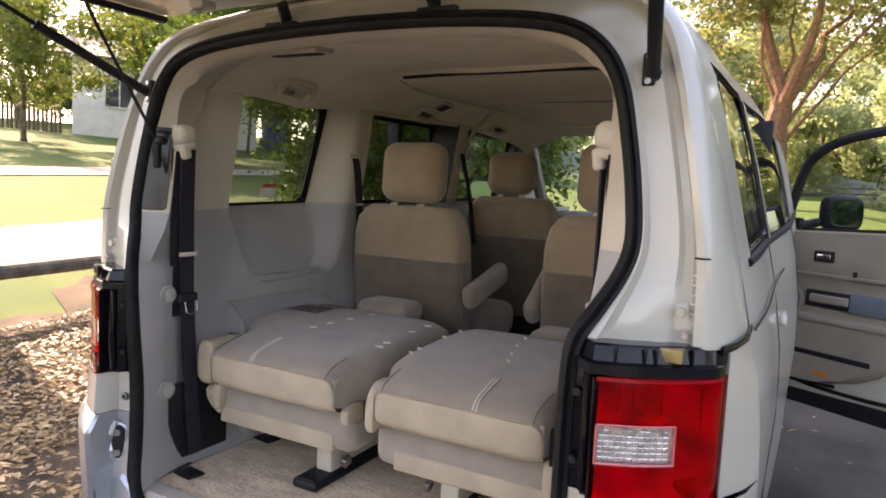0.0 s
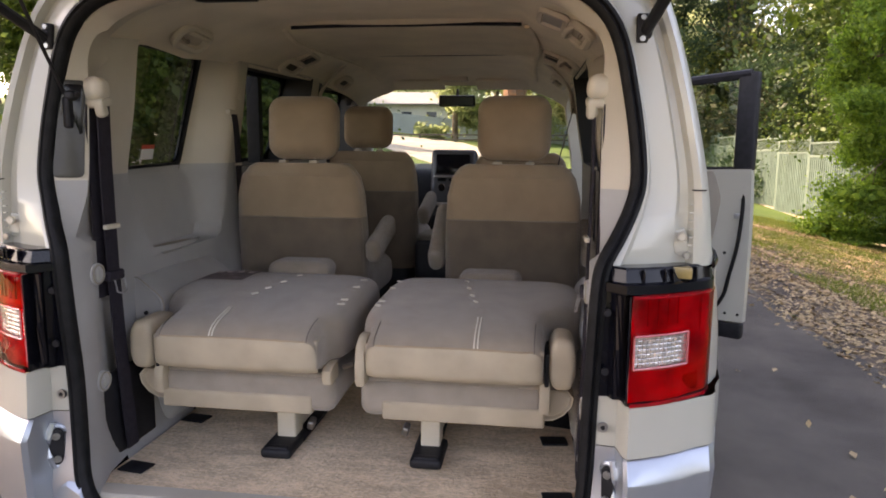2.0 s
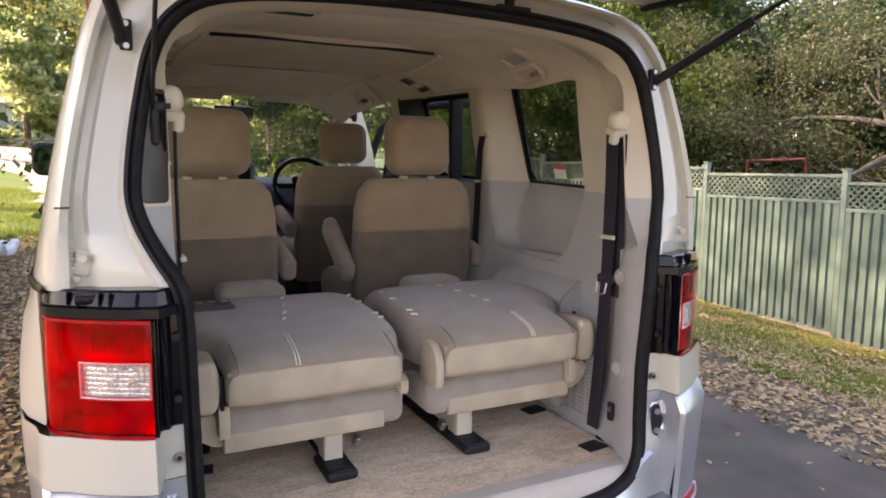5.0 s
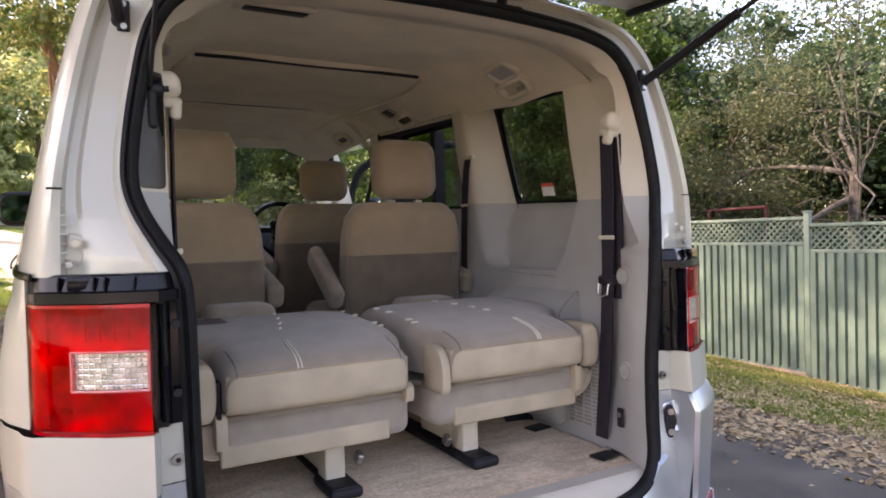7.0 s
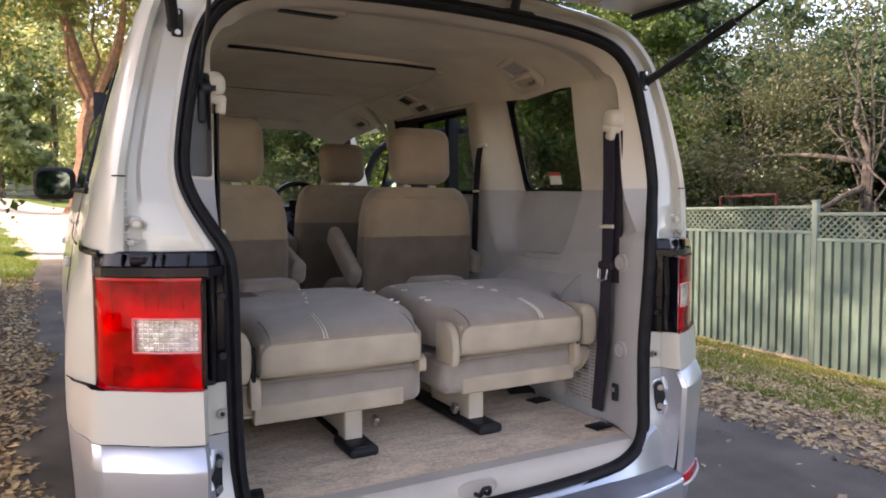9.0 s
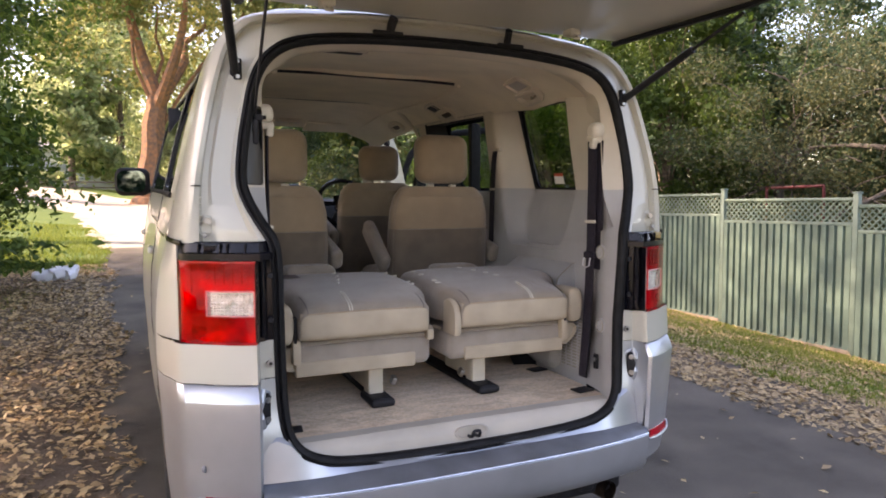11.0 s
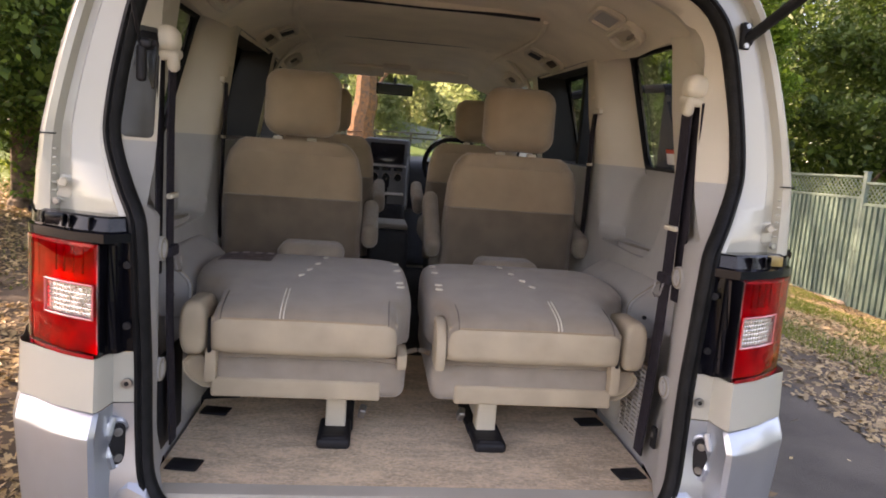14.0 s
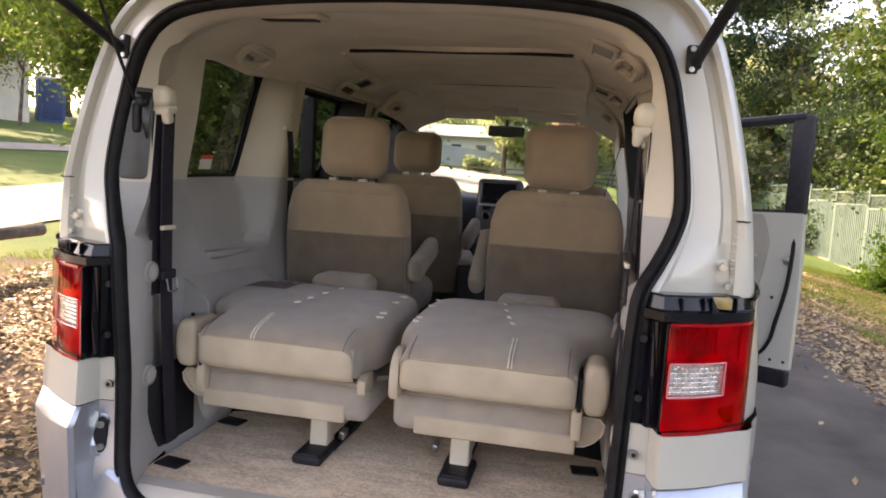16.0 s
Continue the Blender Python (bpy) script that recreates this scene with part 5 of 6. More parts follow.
for u, z in ((.885, .60), (.955, .60), (.80, .64), (.86, .95)):
    bm = disc(BM(), pose(-.055, -u, z, 0, -90, 0), .009, .006, 10)
    bmesh.ops.transform(bm, matrix=DM, verts=bm.verts)
    vp("bolt", bm, MATTEBLACK, parent=door)

# ---- door mirrors ----
def door_mirror(m, s, parent):
    bm = BM()
    rbox(bm, (.22, .11, .19), .054, m, seg=4)
    o = vp("mirror_shell", bm, MATTEBLACK, "black door mirror", parent=parent)
    bm = BM()
    rim = [(.088 * math.copysign(abs(math.cos(radians(q))) ** .55, math.cos(radians(q))), .072 * math.copysign(abs(math.sin(radians(q))) ** .55, math.sin(radians(q)))) for q in range(0, 360, 15)]
    bm.faces.new([bm.verts.new(m @ Vector((x, -.0565, z))) for x, z in rim])
    vp("mirror_glass", bm, MIRROR, parent=o, sharp=5)
    bm = BM()
    tube(bm, [m @ Vector((-s * .09, .01, -.05)), m @ Vector((-s * .20, .03, -.08))], .025, 8)
    vp("mirror_arm", bm, MATTEBLACK, parent=o)


door_mirror(Matrix.Translation((-1.025, 3.16, 1.532)) @ pose(0, 0, 0, .5, 0, -8), -1, van)
door_mirror(DM @ Matrix.Translation((.11, -.225, 1.505)) @ pose(0, 0, 0, .5, 0, -30), 1, door)


# ---- seats ----
CUSH = mat("grey_beige_seat_cloth", (.30, .250, .205), .9, 0, .06, 14, .3, 900, sheen=.3)


SEAMPALE = mat("pale_print", (.34, .28, .27), .9, 0, .1, 60)
SEAM = mat("seam_thread", (.15, .125, .105), .9, 0, .1, 30)


def seat_part(name, bm, material, parent, origin, label=""):
    bmesh.ops.transform(bm, matrix=Matrix.Translation([-v for v in origin]), verts=bm.verts)
    return part(name, bm, material, parent, label, 40)


def folded_seat(s):
    """Third row bench half, backrest folded flat over the cushion, on one leg. s: side of the car."""
    o = (s * .275, .45, .675)
    e = thing("folded_rear_seat", "folded grey-brown cloth rear seat on a beige leg", "car seat", o, "third row seats")
    # stations along the car: y, outer edge, inner edge, top
    ST = [(.2235, .499, .064, 1.020), (.230, .501, .062, 1.031), (.245, .502, .061, 1.042), (.275, .503, .060, 1.053), (.315, .504, .056, 1.062), (.345, .506, .032, 1.068), (.385, .510, .024, 1.073), (.42, .540, .021, 1.078), (.46, .585, .020, 1.082), (.52, .608, .020, 1.087), (.60, .618, .020, 1.091), (.70, .620, .022, 1.093), (.775, .615, .026, 1.088), (.815, .605, .034, 1.072), (.838, .590, .05, 1.035), (.845, .58, .07, .98)]

    def over(i, u):
        """Point on the pillow: u runs -1 (outer) to 1 (inner)."""
        y, a, b, z = ST[i]
        an = math.pi * (1 - u) / 2
        c, q = math.cos(an), math.sin(an)
        zb = .948
        m, h = (a + b) / 2, (a - b) / 2
        x = m - h * math.copysign(abs(c) ** .27, c)
        zz = zb + (z - zb) * max(0, q) ** .235 + .005 * max(0, 1 - u * u)
        return Vector((s * x, y + (.010 * abs(u) ** 6 if i < 4 else 0), zz))
    us = [-math.cos(math.pi * k / 36) for k in range(37)]
    bm = BM()
    surf(bm, [[over(i, u) for u in us] for i in range(len(ST))])
    back = seat_part("backrest", bm, CLOTH, e, o, "grey-brown cloth backrest")
    # beige backing on the rear face, curling under
    bm = BM()
    ws = [-1, -.985, -.95, -.88, -.7, -.45, -.2, .05, .3, .55, .75, .9, .97, .99, 1]
    def rear(y, z, w):
        x = .2815 + .219 * w
        return Vector((s * x, y + .014 * abs(w) ** 14 + .0010 * math.sin(9 * w + z * 40), z + .003 * (1 - w * w) * (1 if z > .97 else -.6)))
    surf(bm, [[rear(y, z, w) for w in ws] for y, z in ((.2235, 1.0215), (.2210, 1.018), (.2205, 1.005), (.2215, .980), (.2235, .955), (.2275, .9435), (.236, .9365), (.252, .932), (.29, .929), (.40, .929))])
    for w in (-1, 1):
        surf(bm, [[rear(y, z, w) for y, z in ((.2225, 1.021), (.220, .990), (.232, .947), (.29, .929))], [Vector((s * (.2815 + .219 * w), y2, z2)) for y2, z2 in ((.34, 1.03), (.34, .99), (.34, .955), (.34, .930))]])
    seat_part("backing", bm, VINYL, e, o, "beige hard backing of the backrest")
    # piping seam, edge seams and pale pull loops
    def u_at(i, x):
        return min(us, key=lambda u: abs(abs(over(i, u).x) - x))
    def on(i, x):
        p = over(i, u_at(i, x))
        return Vector((s * x, p.y, p.z))
    for dx in (-.0042, .0042):
        bm = BM()
        tube(bm, [on(i, .338 + dx + (.0 if i < 5 else -.006 * (i - 5))) + Vector((0, -.0006, .0012)) for i in range(0, 6)], .0021, 5)
        seat_part("piping", bm, PIPING, back, o)
    bm = BM()
    tube(bm, [Vector((s * (.2815 + .2175 * w), .2225 + .018 * abs(w) ** 10 - .002, 1.0205 + .004 * (1 - w * w))) for w in ws], .0026, 5)
    seat_part("seam", bm, CLOTH2, back, o)
    for x0, dxs in ((.478, (0, 0, 0, .001, .002, .004)), (.086, (0, 0, 0, 0, -.002))):
        bm = BM()
        tube(bm, smoothline([on(i, x0 + d) + Vector((0, 0, .0004)) for i, d in enumerate(dxs)], 3), .0015, 5)
        seat_part("seam", bm, SEAM, back, o)
    for k in range(4):
        for x, i, a in ((.318 - .016 * k, 8 + k, 35), (.052 + .002 * k, 7 + k + (1 if k > 1 else 0), 65)):
            bm = BM()
            p = on(min(i, 12), x)
            rbox(bm, (.006, .022, .006), .0022, Matrix.Translation(p + Vector((0, 0, .002))) @ pose(0, 0, 0, 0, s * (-25 if x < .1 else 0), a * s), seg=1)
            seat_part("pull_loop", bm, PIPING, back, o, "pale stitched loop")
    if s < 0:
        bm = BM()
        surf(bm, [[on(i, x) + Vector((0, 0, .0025)) for x in (.42, .46, .50, .54, .57)] for i in (10, 11, 12)])
        tag = seat_part("care_label", bm, mat("dark_label_cloth", (.16, .12, .12), .9, 0, .2, 60), back, o, "dark sewn care label")
        for k in range(4):
            bm = BM()
            rbox(bm, (.020, .022, .002), .0008, Matrix.Translation(on(11, .437 + .036 * k) + Vector((0, .012, .0045))), seg=1)
            seat_part("label_mark", bm, SEAMPALE, tag, o)
    # cushion below, its pale lip and cream pan
    bm = BM()
    rbox(bm, (.478, .50, .106), .030, Matrix.Translation((s * .2715, .533, .870)) @ pose(0, 0, 0, 1.5), seg=5, mid=4, bulge=.006)
    seat_part("cushion", bm, CUSH, e, o, "grey-beige cloth cushion")
    bm = BM()
    tube(bm, smoothline([(s * .502, .296, .913), (s * .42, .2835, .9185), (s * .25, .282, .920), (s * .10, .2845, .9175), (s * .045, .294, .912)], 4), .0072, 8)
    seat_part("cushion_lip", bm, CUSH, e, o, "beige rolled lip")
    bm = BM()
    rbox(bm, (.415, .45, .050), .007, Matrix.Translation((s * .3015, .5035, .8395)) @ pose(0, 0, 0, 1.5), seg=3)
    seat_part("seat_pan", bm, VINYL, e, o, "cream seat pan")
    # hinge arms: upright cheeks beside the backrest
    def cheek(x, w, prof, m, name, label=""):
        """Plate of width w about x, with the outline prof in y and z, its edges rounded."""
        bm = BM()
        n = len(prof)
        c = Vector((0, sum(q[0] for q in prof) / n, sum(q[1] for q in prof) / n))
        rows = []
        for u, f in ((-1, .86), (-.92, .95), (-.6, 1), (.6, 1), (.92, .95), (1, .86)):
            rows.append([Vector((s * x + s * u * w / 2, c.y + (y - c.y) * f, c.z + (z - c.z) * f)) for y, z in prof])
        vs = surf(bm, rows, close=True)
        bm.faces.new(vs[0])
        bm.faces.new(vs[-1])
        return seat_part(name, bm, m, e, o, label)
    if s < 0:
        cheek(.046, .024, [(.262, .900), (.256, .915), (.258, .936), (.272, .946), (.33, .946), (.33, .900)], VINYL, "hinge_arm", "short cream hinge arm")
    else:
        cheek(.047, .025, [(.240, .908), (.233, .920), (.231, .95), (.234, .98), (.243, 1.004), (.258, 1.020), (.280, 1.030), (.31, 1.032), (.34, 1.02), (.34, .908)], VINYL, "hinge_arm", "cream hinge arm")
    cheek(.507, .026, [(.262, .855), (.258, .885), (.260, .915), (.270, .934), (.30, .944), (.33, .93), (.33, .855)], VINYL, "hinge_arm", "cream hinge arm")
    # D-shaped folded armrest
    bm = BM()
    prof = []
    for an in range(0, 360, 12):
        c, q = math.cos(radians(an)), math.sin(radians(an))
        prof.append((.548 + .033 * math.copysign(abs(c) ** .6, c), .984 + .066 * math.copysign(abs(q) ** .8, q)))
    rows = []
    for y, f in ((.2475, .25), (.248, .55), (.2500, .78), (.2545, .91), (.262, .975), (.274, 1), (.36, 1), (.39, .9), (.40, .7)):
        rows.append([(s * (.548 + (x - .548) * f), y, .984 + (z - .984) * f) for x, z in prof])
    vs = surf(bm, rows, close=True)
    bm.faces.new(vs[0])
    bm.faces.new(vs[-1])
    seat_part("armrest", bm, VINYL, e, o, "beige folded armrest")
    bm = BM()
    rbox(bm, (.012, .14, .088), .005, Matrix.Translation((s * .5105, .334, .964)), seg=1)
    seat_part("hinge_gap", bm, MATTEBLACK, e, o)
    # tapered cover at the outer end of the cushion
    bm = BM()
    rows = []
    for y, f in ((.300, .80), (.290, .92), (.289, .98), (.296, 1), (.44, 1), (.50, .9)):
        rows.append([(s * (.535 + (x - .535) * f), y, .872 + (z - .872) * f) for x, z in ((.492, .826), (.530, .829), (.556, .844), (.576, .868), (.580, .892), (.566, .908), (.530, .910), (.492, .906))])
    vs = surf(bm, rows, close=True)
    bm.faces.new(vs[0])
    bm.faces.new(vs[-1])
    seat_part("latch_cover", bm, VINYL, e, o)
    bm = BM()
    rbox(bm, (.215, .15, .075), .036, Matrix.Translation((s * .33, .90, 1.083 if s < 0 else 1.062)), seg=4)
    seat_part("head_restraint", bm, CLOTH, e, o)
    # leg and floor rail
    lx = s * .205
    bm = BM()
    box(bm, (lx - .027, .385, .69), (lx + .027, .45, .83), .006, seg=2)
    box(bm, (lx - .022, .45, .70), (lx + .022, .66, .83), .006, seg=2)
    seat_part("leg", bm, CREAM, e, o, "cream plastic seat leg")
    bm = BM()
    rbox(bm, (.086, .15, .028), .011, Matrix.Translation((lx, .372, .683)), seg=2)
    rbox(bm, (.064, .022, .022), .006, Matrix.Translation((lx, .315, .690)), seg=1)
    rbox(bm, (.070, .60, .014), .006, Matrix.Translation((lx - s * .012, .70, .682)), seg=1)
    seat_part("floor_rail", bm, MATTEBLACK, e, o, "black floor rail")
    bm = BM()
    rbox(bm, (.018, .030, .028), .005, Matrix.Translation((s * .135, .40, .735)) @ pose(0, 0, 0, 20, 15, 0), seg=2)
    seat_part("buckle", bm, STEEL, e, o)
    bm = BM()
    tube(bm, [(s * .004, .36, .925), (s * .03, .35, .92)], .007, 8)
    seat_part("latch_knob", bm, CLOTHD, e, o)
    return e


folded_seat(-1)
folded_seat(1)


def bucket_seat(cx, y0, z0, arms, label, group, hr=(.268, .13, .235), lift=0.0):
    """Upright seat seen from behind. y0: rear face of the backrest, z0: top of the backrest."""
    o = (cx, y0 + .3, .63)
    e = thing("car_seat", label, "car seat", o, group)
    W = .515
    prof = [(-.62, .03, .95), (-.45, .0, 1.0), (-.25, -.002, 1.0), (-.12, .008, .97), (-.05, .02, .90), (-.015, .035, .80), (0, .06, .70)]
    def rowsfor(z0s):
        rows = []
        for dz, dy, f in z0s:
            w = W / 2 * f
            n = 16
            r = []
            for k in range(n):
                a = 2 * math.pi * k / n
                c, s_ = math.cos(a), math.sin(a)
                ex = .38
                x = w * math.copysign(abs(c) ** ex, c)
                y = (.085 * (1 if f > .85 else .8)) * math.copysign(abs(s_) ** .6, s_)
                lean = -.10 * dz
                r.append((cx + x, y0 + .085 + dy * .4 + lean + y, z0 + dz))
            rows.append(r)
        return rows
    def tabp(dz):
        return (dz, tab(dz, [(p[0], p[1]) for p in prof]), tab(dz, [(p[0], p[2]) for p in prof]))
    up = [tabp(v) for v in (-.205, -.16, -.12, -.08, -.05, -.03, -.015, -.004, 0)]
    lo = [tabp(v) for v in (-.62, -.56, -.45, -.35, -.25, -.205)]
    bm = BM()
    vs = surf(bm, rowsfor(up), close=True)
    bm.faces.new(vs[-1])
    seat_part("backrest", bm, CLOTH2, e, o, "light brown cloth upper backrest")
    bm = BM()
    vs = surf(bm, rowsfor(lo), close=True)
    bm.faces.new(vs[0])
    seat_part("back_panel", bm, CLOTHD, e, o, "darker grey-brown lower backrest")
    bm = BM()
    tube(bm, [(cx + W / 2 * 1.0 * u, y0 + .003 + .0205 + .012 * abs(u) ** 6 + .0, z0 - .205) for u in (-.93, -.6, 0, .6, .93)], .003, 5)
    seat_part("seam", bm, CLOTH, e, o)
    for sx in (-1, 1):
        bm = BM()
        line = []
        for dz, dy, f in lo + up[1:7]:
            line.append((cx + sx * W / 2 * f * .965, y0 + .085 + dy * .4 - .10 * dz - .085 * (1 if f > .85 else .8) * .53, z0 + dz))
        tube(bm, smoothline(line, 2), .0028, 5)
        seat_part("edge_seam", bm, CLOTH, e, o)
    bm = BM()
    hx = cx + (.025 if cx < -.42 else 0)
    hz = z0 + hr[2] / 2 + .015 + lift
    rbox(bm, hr, .058, Matrix.Translation((hx, y0 + .065, hz)) @ pose(0, 0, 0, -3), seg=5, mid=3, bulge=.012, baxis=1)
    seat_part("head_restraint", bm, CLOTH2, e, o, "rounded cloth head restraint")
    for sx in (-.06, .06):
        bm = BM()
        tube(bm, [(cx + sx, y0 + .075, z0 - .03), (cx + sx, y0 + .075, z0 + .05)], .006, 8)
        seat_part("post", bm, STEEL, e, o)
        bm = BM()
        rbox(bm, (.034, .026, .014), .005, Matrix.Translation((cx + sx, y0 + .065, z0 + .004)), seg=2)
        seat_part("collar", bm, CREAM, e, o)
    bm = BM()
    rbox(bm, (.50, .50, .16), .06, Matrix.Translation((cx, y0 + .42, z0 - .50)), seg=4)
    seat_part("cushion", bm, CLOTH, e, o)
    bm = BM()
    box(bm, (cx - .20, y0 + .12, .62), (cx + .20, y0 + .60, z0 - .55), .03)
    seat_part("base", bm, DASH, e, o)
    for sx, pitch in arms:
        bm = BM()
        m = Matrix.Translation((cx + sx * .290, y0 + .21, z0 - .30 + .0006 * (pitch - 14))) @ pose(0, 0, 0, pitch)
        rbox(bm, (.062, .34, .095), .03, m, seg=4)
        seat_part("armrest", bm, CLOTH, e, o, "padded cloth armrest")
    return e


bucket_seat(-.430, 1.095, 1.452, ((1, 14),), "beige-brown cloth second row seat with armrest", "second row seats")
bucket_seat(.392, 1.105, 1.455, ((-1, 33), (1, 14)), "sunlit beige-brown cloth second row seat with armrests", "second row seats")
bucket_seat(-.39, 2.05, 1.505, ((1, 14),), "shaded brown cloth front passenger seat", "front seats", (.255, .12, .215))
bucket_seat(.40, 2.10, 1.505, ((-1, 14),), "shaded brown cloth driver's seat", "front seats", (.255, .12, .215))

# ---- the lane and its surroundings ----
RISE = .042


def gz(x, y):
    """Height of the ground: the lane climbs ahead, falls to the fence, and the lawn rises on the other side."""
    z = RISE * max(-25, min(y, 70))
    if x > 2.7:
        z -= .178 * (min(x, 8.4) - 2.7)
    if x < -3:
        z += .10 * (min(-x, 40) - 3)
    return z


def rowsof(xs, ys, f):
    return [[(x, y, f(x, y)) for x in xs] for y in ys]


ASPHALT = mat("worn_asphalt", (.128, .107, .085), .88, 0, .22, 1.6, .8, 220)
DIRT = mat("leaf_mould_soil", (.15, .105, .068), .95, 0, .35, 2.2, 1.0, 40, col2=(.06, .043, .03))
GRASS = mat("lawn_grass", (.045, .105, .009), .9, 0, .3, .9, 1.0, 70, col2=(.085, .135, .016))
# Pale enough to hold sun glare ahead and bounce light behind.
BRIGHTGROUND = mat("brightened_ground", (.44, .39, .325), .85, 0, .15, .8, .4, 60)
PATHM = mat("pale_concrete", (.42, .365, .305), .85, 0, .12, 2.5, .3, 60)
BARK = mat("grey_brown_bark", (.17, .125, .09), .9, 0, .35, 7, 1.0, 25)
GUM = mat("orange_gum_bark", (.30, .135, .065), .9, 0, .2, 5.5, 1.0, 11, col2=(.12, .08, .06))
FENCE = mat("green_fence_steel", (.115, .175, .142), .55, .0, .10, 3, .15, 40)
FENCE2 = mat("green_fence_post", (.145, .205, .168), .5, .0, .08, 4, .1, 40)
PLINTH = mat("concrete_plinth", (.36, .27, .20), .9, 0, .15, 4, .5, 50)
TIMBER = mat("weathered_timber", (.13, .115, .095), .85, 0, .25, 8, .6, 30)
RENDER = mat("white_house_wall", (.72, .70, .66), .8, 0, .05, 2, .2, 40)
LEAF = [leafy("green_leaves", (.03, .07, .012), (.10, .16, .025)), leafy("yellow_green_leaves", (.060, .115, .022), (.21, .225, .045), .45), leafy("dark_leaves", (.020, .056, .027), (.072, .122, .050), .42), leafy("olive_leaves", (.028, .070, .040), (.145, .140, .058), .5)]
LITTER = leafy("dry_leaves", (.62, .43, .215), (.23, .145, .07), .1)

ground = BM()
xs = fill([-160, -60, -40, -12, -5.5, -3, -1.2, 2.7, 5.0, 8.4, 12, 60, 160], 6)
ys = fill([-160, -60, -25, -10, 12, 40, 70, 260], 6)
surf(ground, rowsof(xs, ys, lambda x, y: gz(x, y) - .02))
ground = tagged(part("ground", ground, GRASS, None, "sunlit green lawn with dry patches"), category="ground", kind="structure")


def ribbon(name, left, right, y0, y1, material, up, label, step=.6):
    """A strip of ground between two lines x(y)."""
    bm = BM()
    rows = []
    for y in fill([y0, y1], step):
        a, b = left(y), right(y)
        rows.append([(a + (b - a) * k / 8, y, gz(a + (b - a) * k / 8, y) + up) for k in range(9)])
    surf(bm, rows)
    return tagged(part(name, bm, material, None, label), category=name, kind="structure")


def wob(y, k):
    return .10 * math.sin(1.7 * y + k) + .06 * math.sin(4.3 * y + 2 * k) + .04 * math.sin(11 * y + k)


def edgeL(y):
    return -1.14 - .055 * max(0, y - 2) - .0015 * max(0, y - 10) ** 2 + wob(y, 0) * .6 + .05 * math.sin(23 * y) * math.sin(7.3 * y + 1)


def edgeR(y):
    return 2.80 - .03 * max(0, y) - .003 * max(0, y - 10) ** 2 + wob(y, 3) * .35


# unseen bright strip behind the van, added to throw light into the cargo space
ribbon("forecourt", lambda y: -15, lambda y: 7.6, -34, -4.9, BRIGHTGROUND, .003, "unseen pale yard added to bounce light into the van", 1.0)
ribbon("lane", edgeL, edgeR, -5, 13, ASPHALT, .0, "dark worn asphalt lane", .3)
# sun glare on the far lane is put into its pale colour
ribbon("lane", lambda y: -1.75 - .135 * (y - 12.9) - .36 * max(0, y - 26) + .9 * wob(y, 2), lambda y: 2.5 - .03 * y - .003 * max(0, y - 10) ** 2, 12.9, 56, BRIGHTGROUND, .004, "old road surface, sun glare put into its pale colour", .15)
ribbon("verge", lambda y: -5.2 + wob(y, 5) * 4, lambda y: edgeL(y) + .25, -5, 9.4, DIRT, -.006, "bare soil verge under leaf litter", .3)
ribbon("verge", lambda y: edgeR(y) - .2, lambda y: 4.6 + 5 * wob(y, 7), -5, 10, DIRT, -.008, "leaf-strewn soil verge beside the lane", .3)
ribbon("verge", lambda y: 7.3 + 2 * wob(y, 9), lambda y: 8.3, -5, 12, DIRT, -.007, "leaf-strewn strip under the fence", .3)
# footpath across the lawn
bm = BM()
rows = []
for k in range(30):
    t = k / 29
    y = -8 + 34 * t
    x = -7.35 - .02 * y - .0075 * max(0, y) ** 2
    rows.append([(x + 1.15 * w, y, gz(x + 1.15 * w, y) + .005) for w in (-1, -.5, 0, .5, 1)])
surf(bm, rows)
tagged(part("footpath", bm, PATHM, None, "pale concrete footpath over the lawn"), category="path", kind="structure")


def leaves(name, pts, size, material, parent=None, flat=False, label="", seed=1, long=1.9):
    """Many small pointed leaves: each a folded diamond of two triangles."""
    rng = np.random.default_rng(seed)
    n = len(pts)
    if flat:
        nrm = rng.normal(0, .28, (n, 3)) + (0, 0, 1)
    else:
        nrm = rng.normal(0, 1, (n, 3)) + (0, 0, .6)
    nrm /= np.linalg.norm(nrm, axis=1)[:, None]
    d = rng.normal(0, 1, (n, 3))
    d -= nrm * (d * nrm).sum(1)[:, None]
    d /= np.linalg.norm(d, axis=1)[:, None]
    e = np.cross(nrm, d)
    sz = (size * rng.uniform(.55, 1.35, n))[:, None]
    a = pts - d * sz * long / 2
    b = pts + e * sz / 2 + nrm * sz * .12
    c = pts + d * sz * long / 2
    f = pts - e * sz / 2 + nrm * sz * .12
    co = np.stack([a, b, c, f], 1).reshape(-1, 3)
    me = bpy.data.meshes.new(name)
    me.vertices.add(4 * n)
    me.vertices.foreach_set("co", co.ravel())
    me.loops.add(6 * n)
    base = (np.arange(n) * 4)[:, None]
    me.loops.foreach_set("vertex_index", (base + np.array([0, 1, 2, 0, 2, 3])).ravel())
    me.polygons.add(2 * n)
    me.polygons.foreach_set("loop_start", np.arange(2 * n) * 3)
    me.update(calc_edges=True)
    me.materials.append(material)
    ob = new(name, me)
    if parent:
        ob.parent = parent
    if label:
        tagged(ob, label)
    return ob


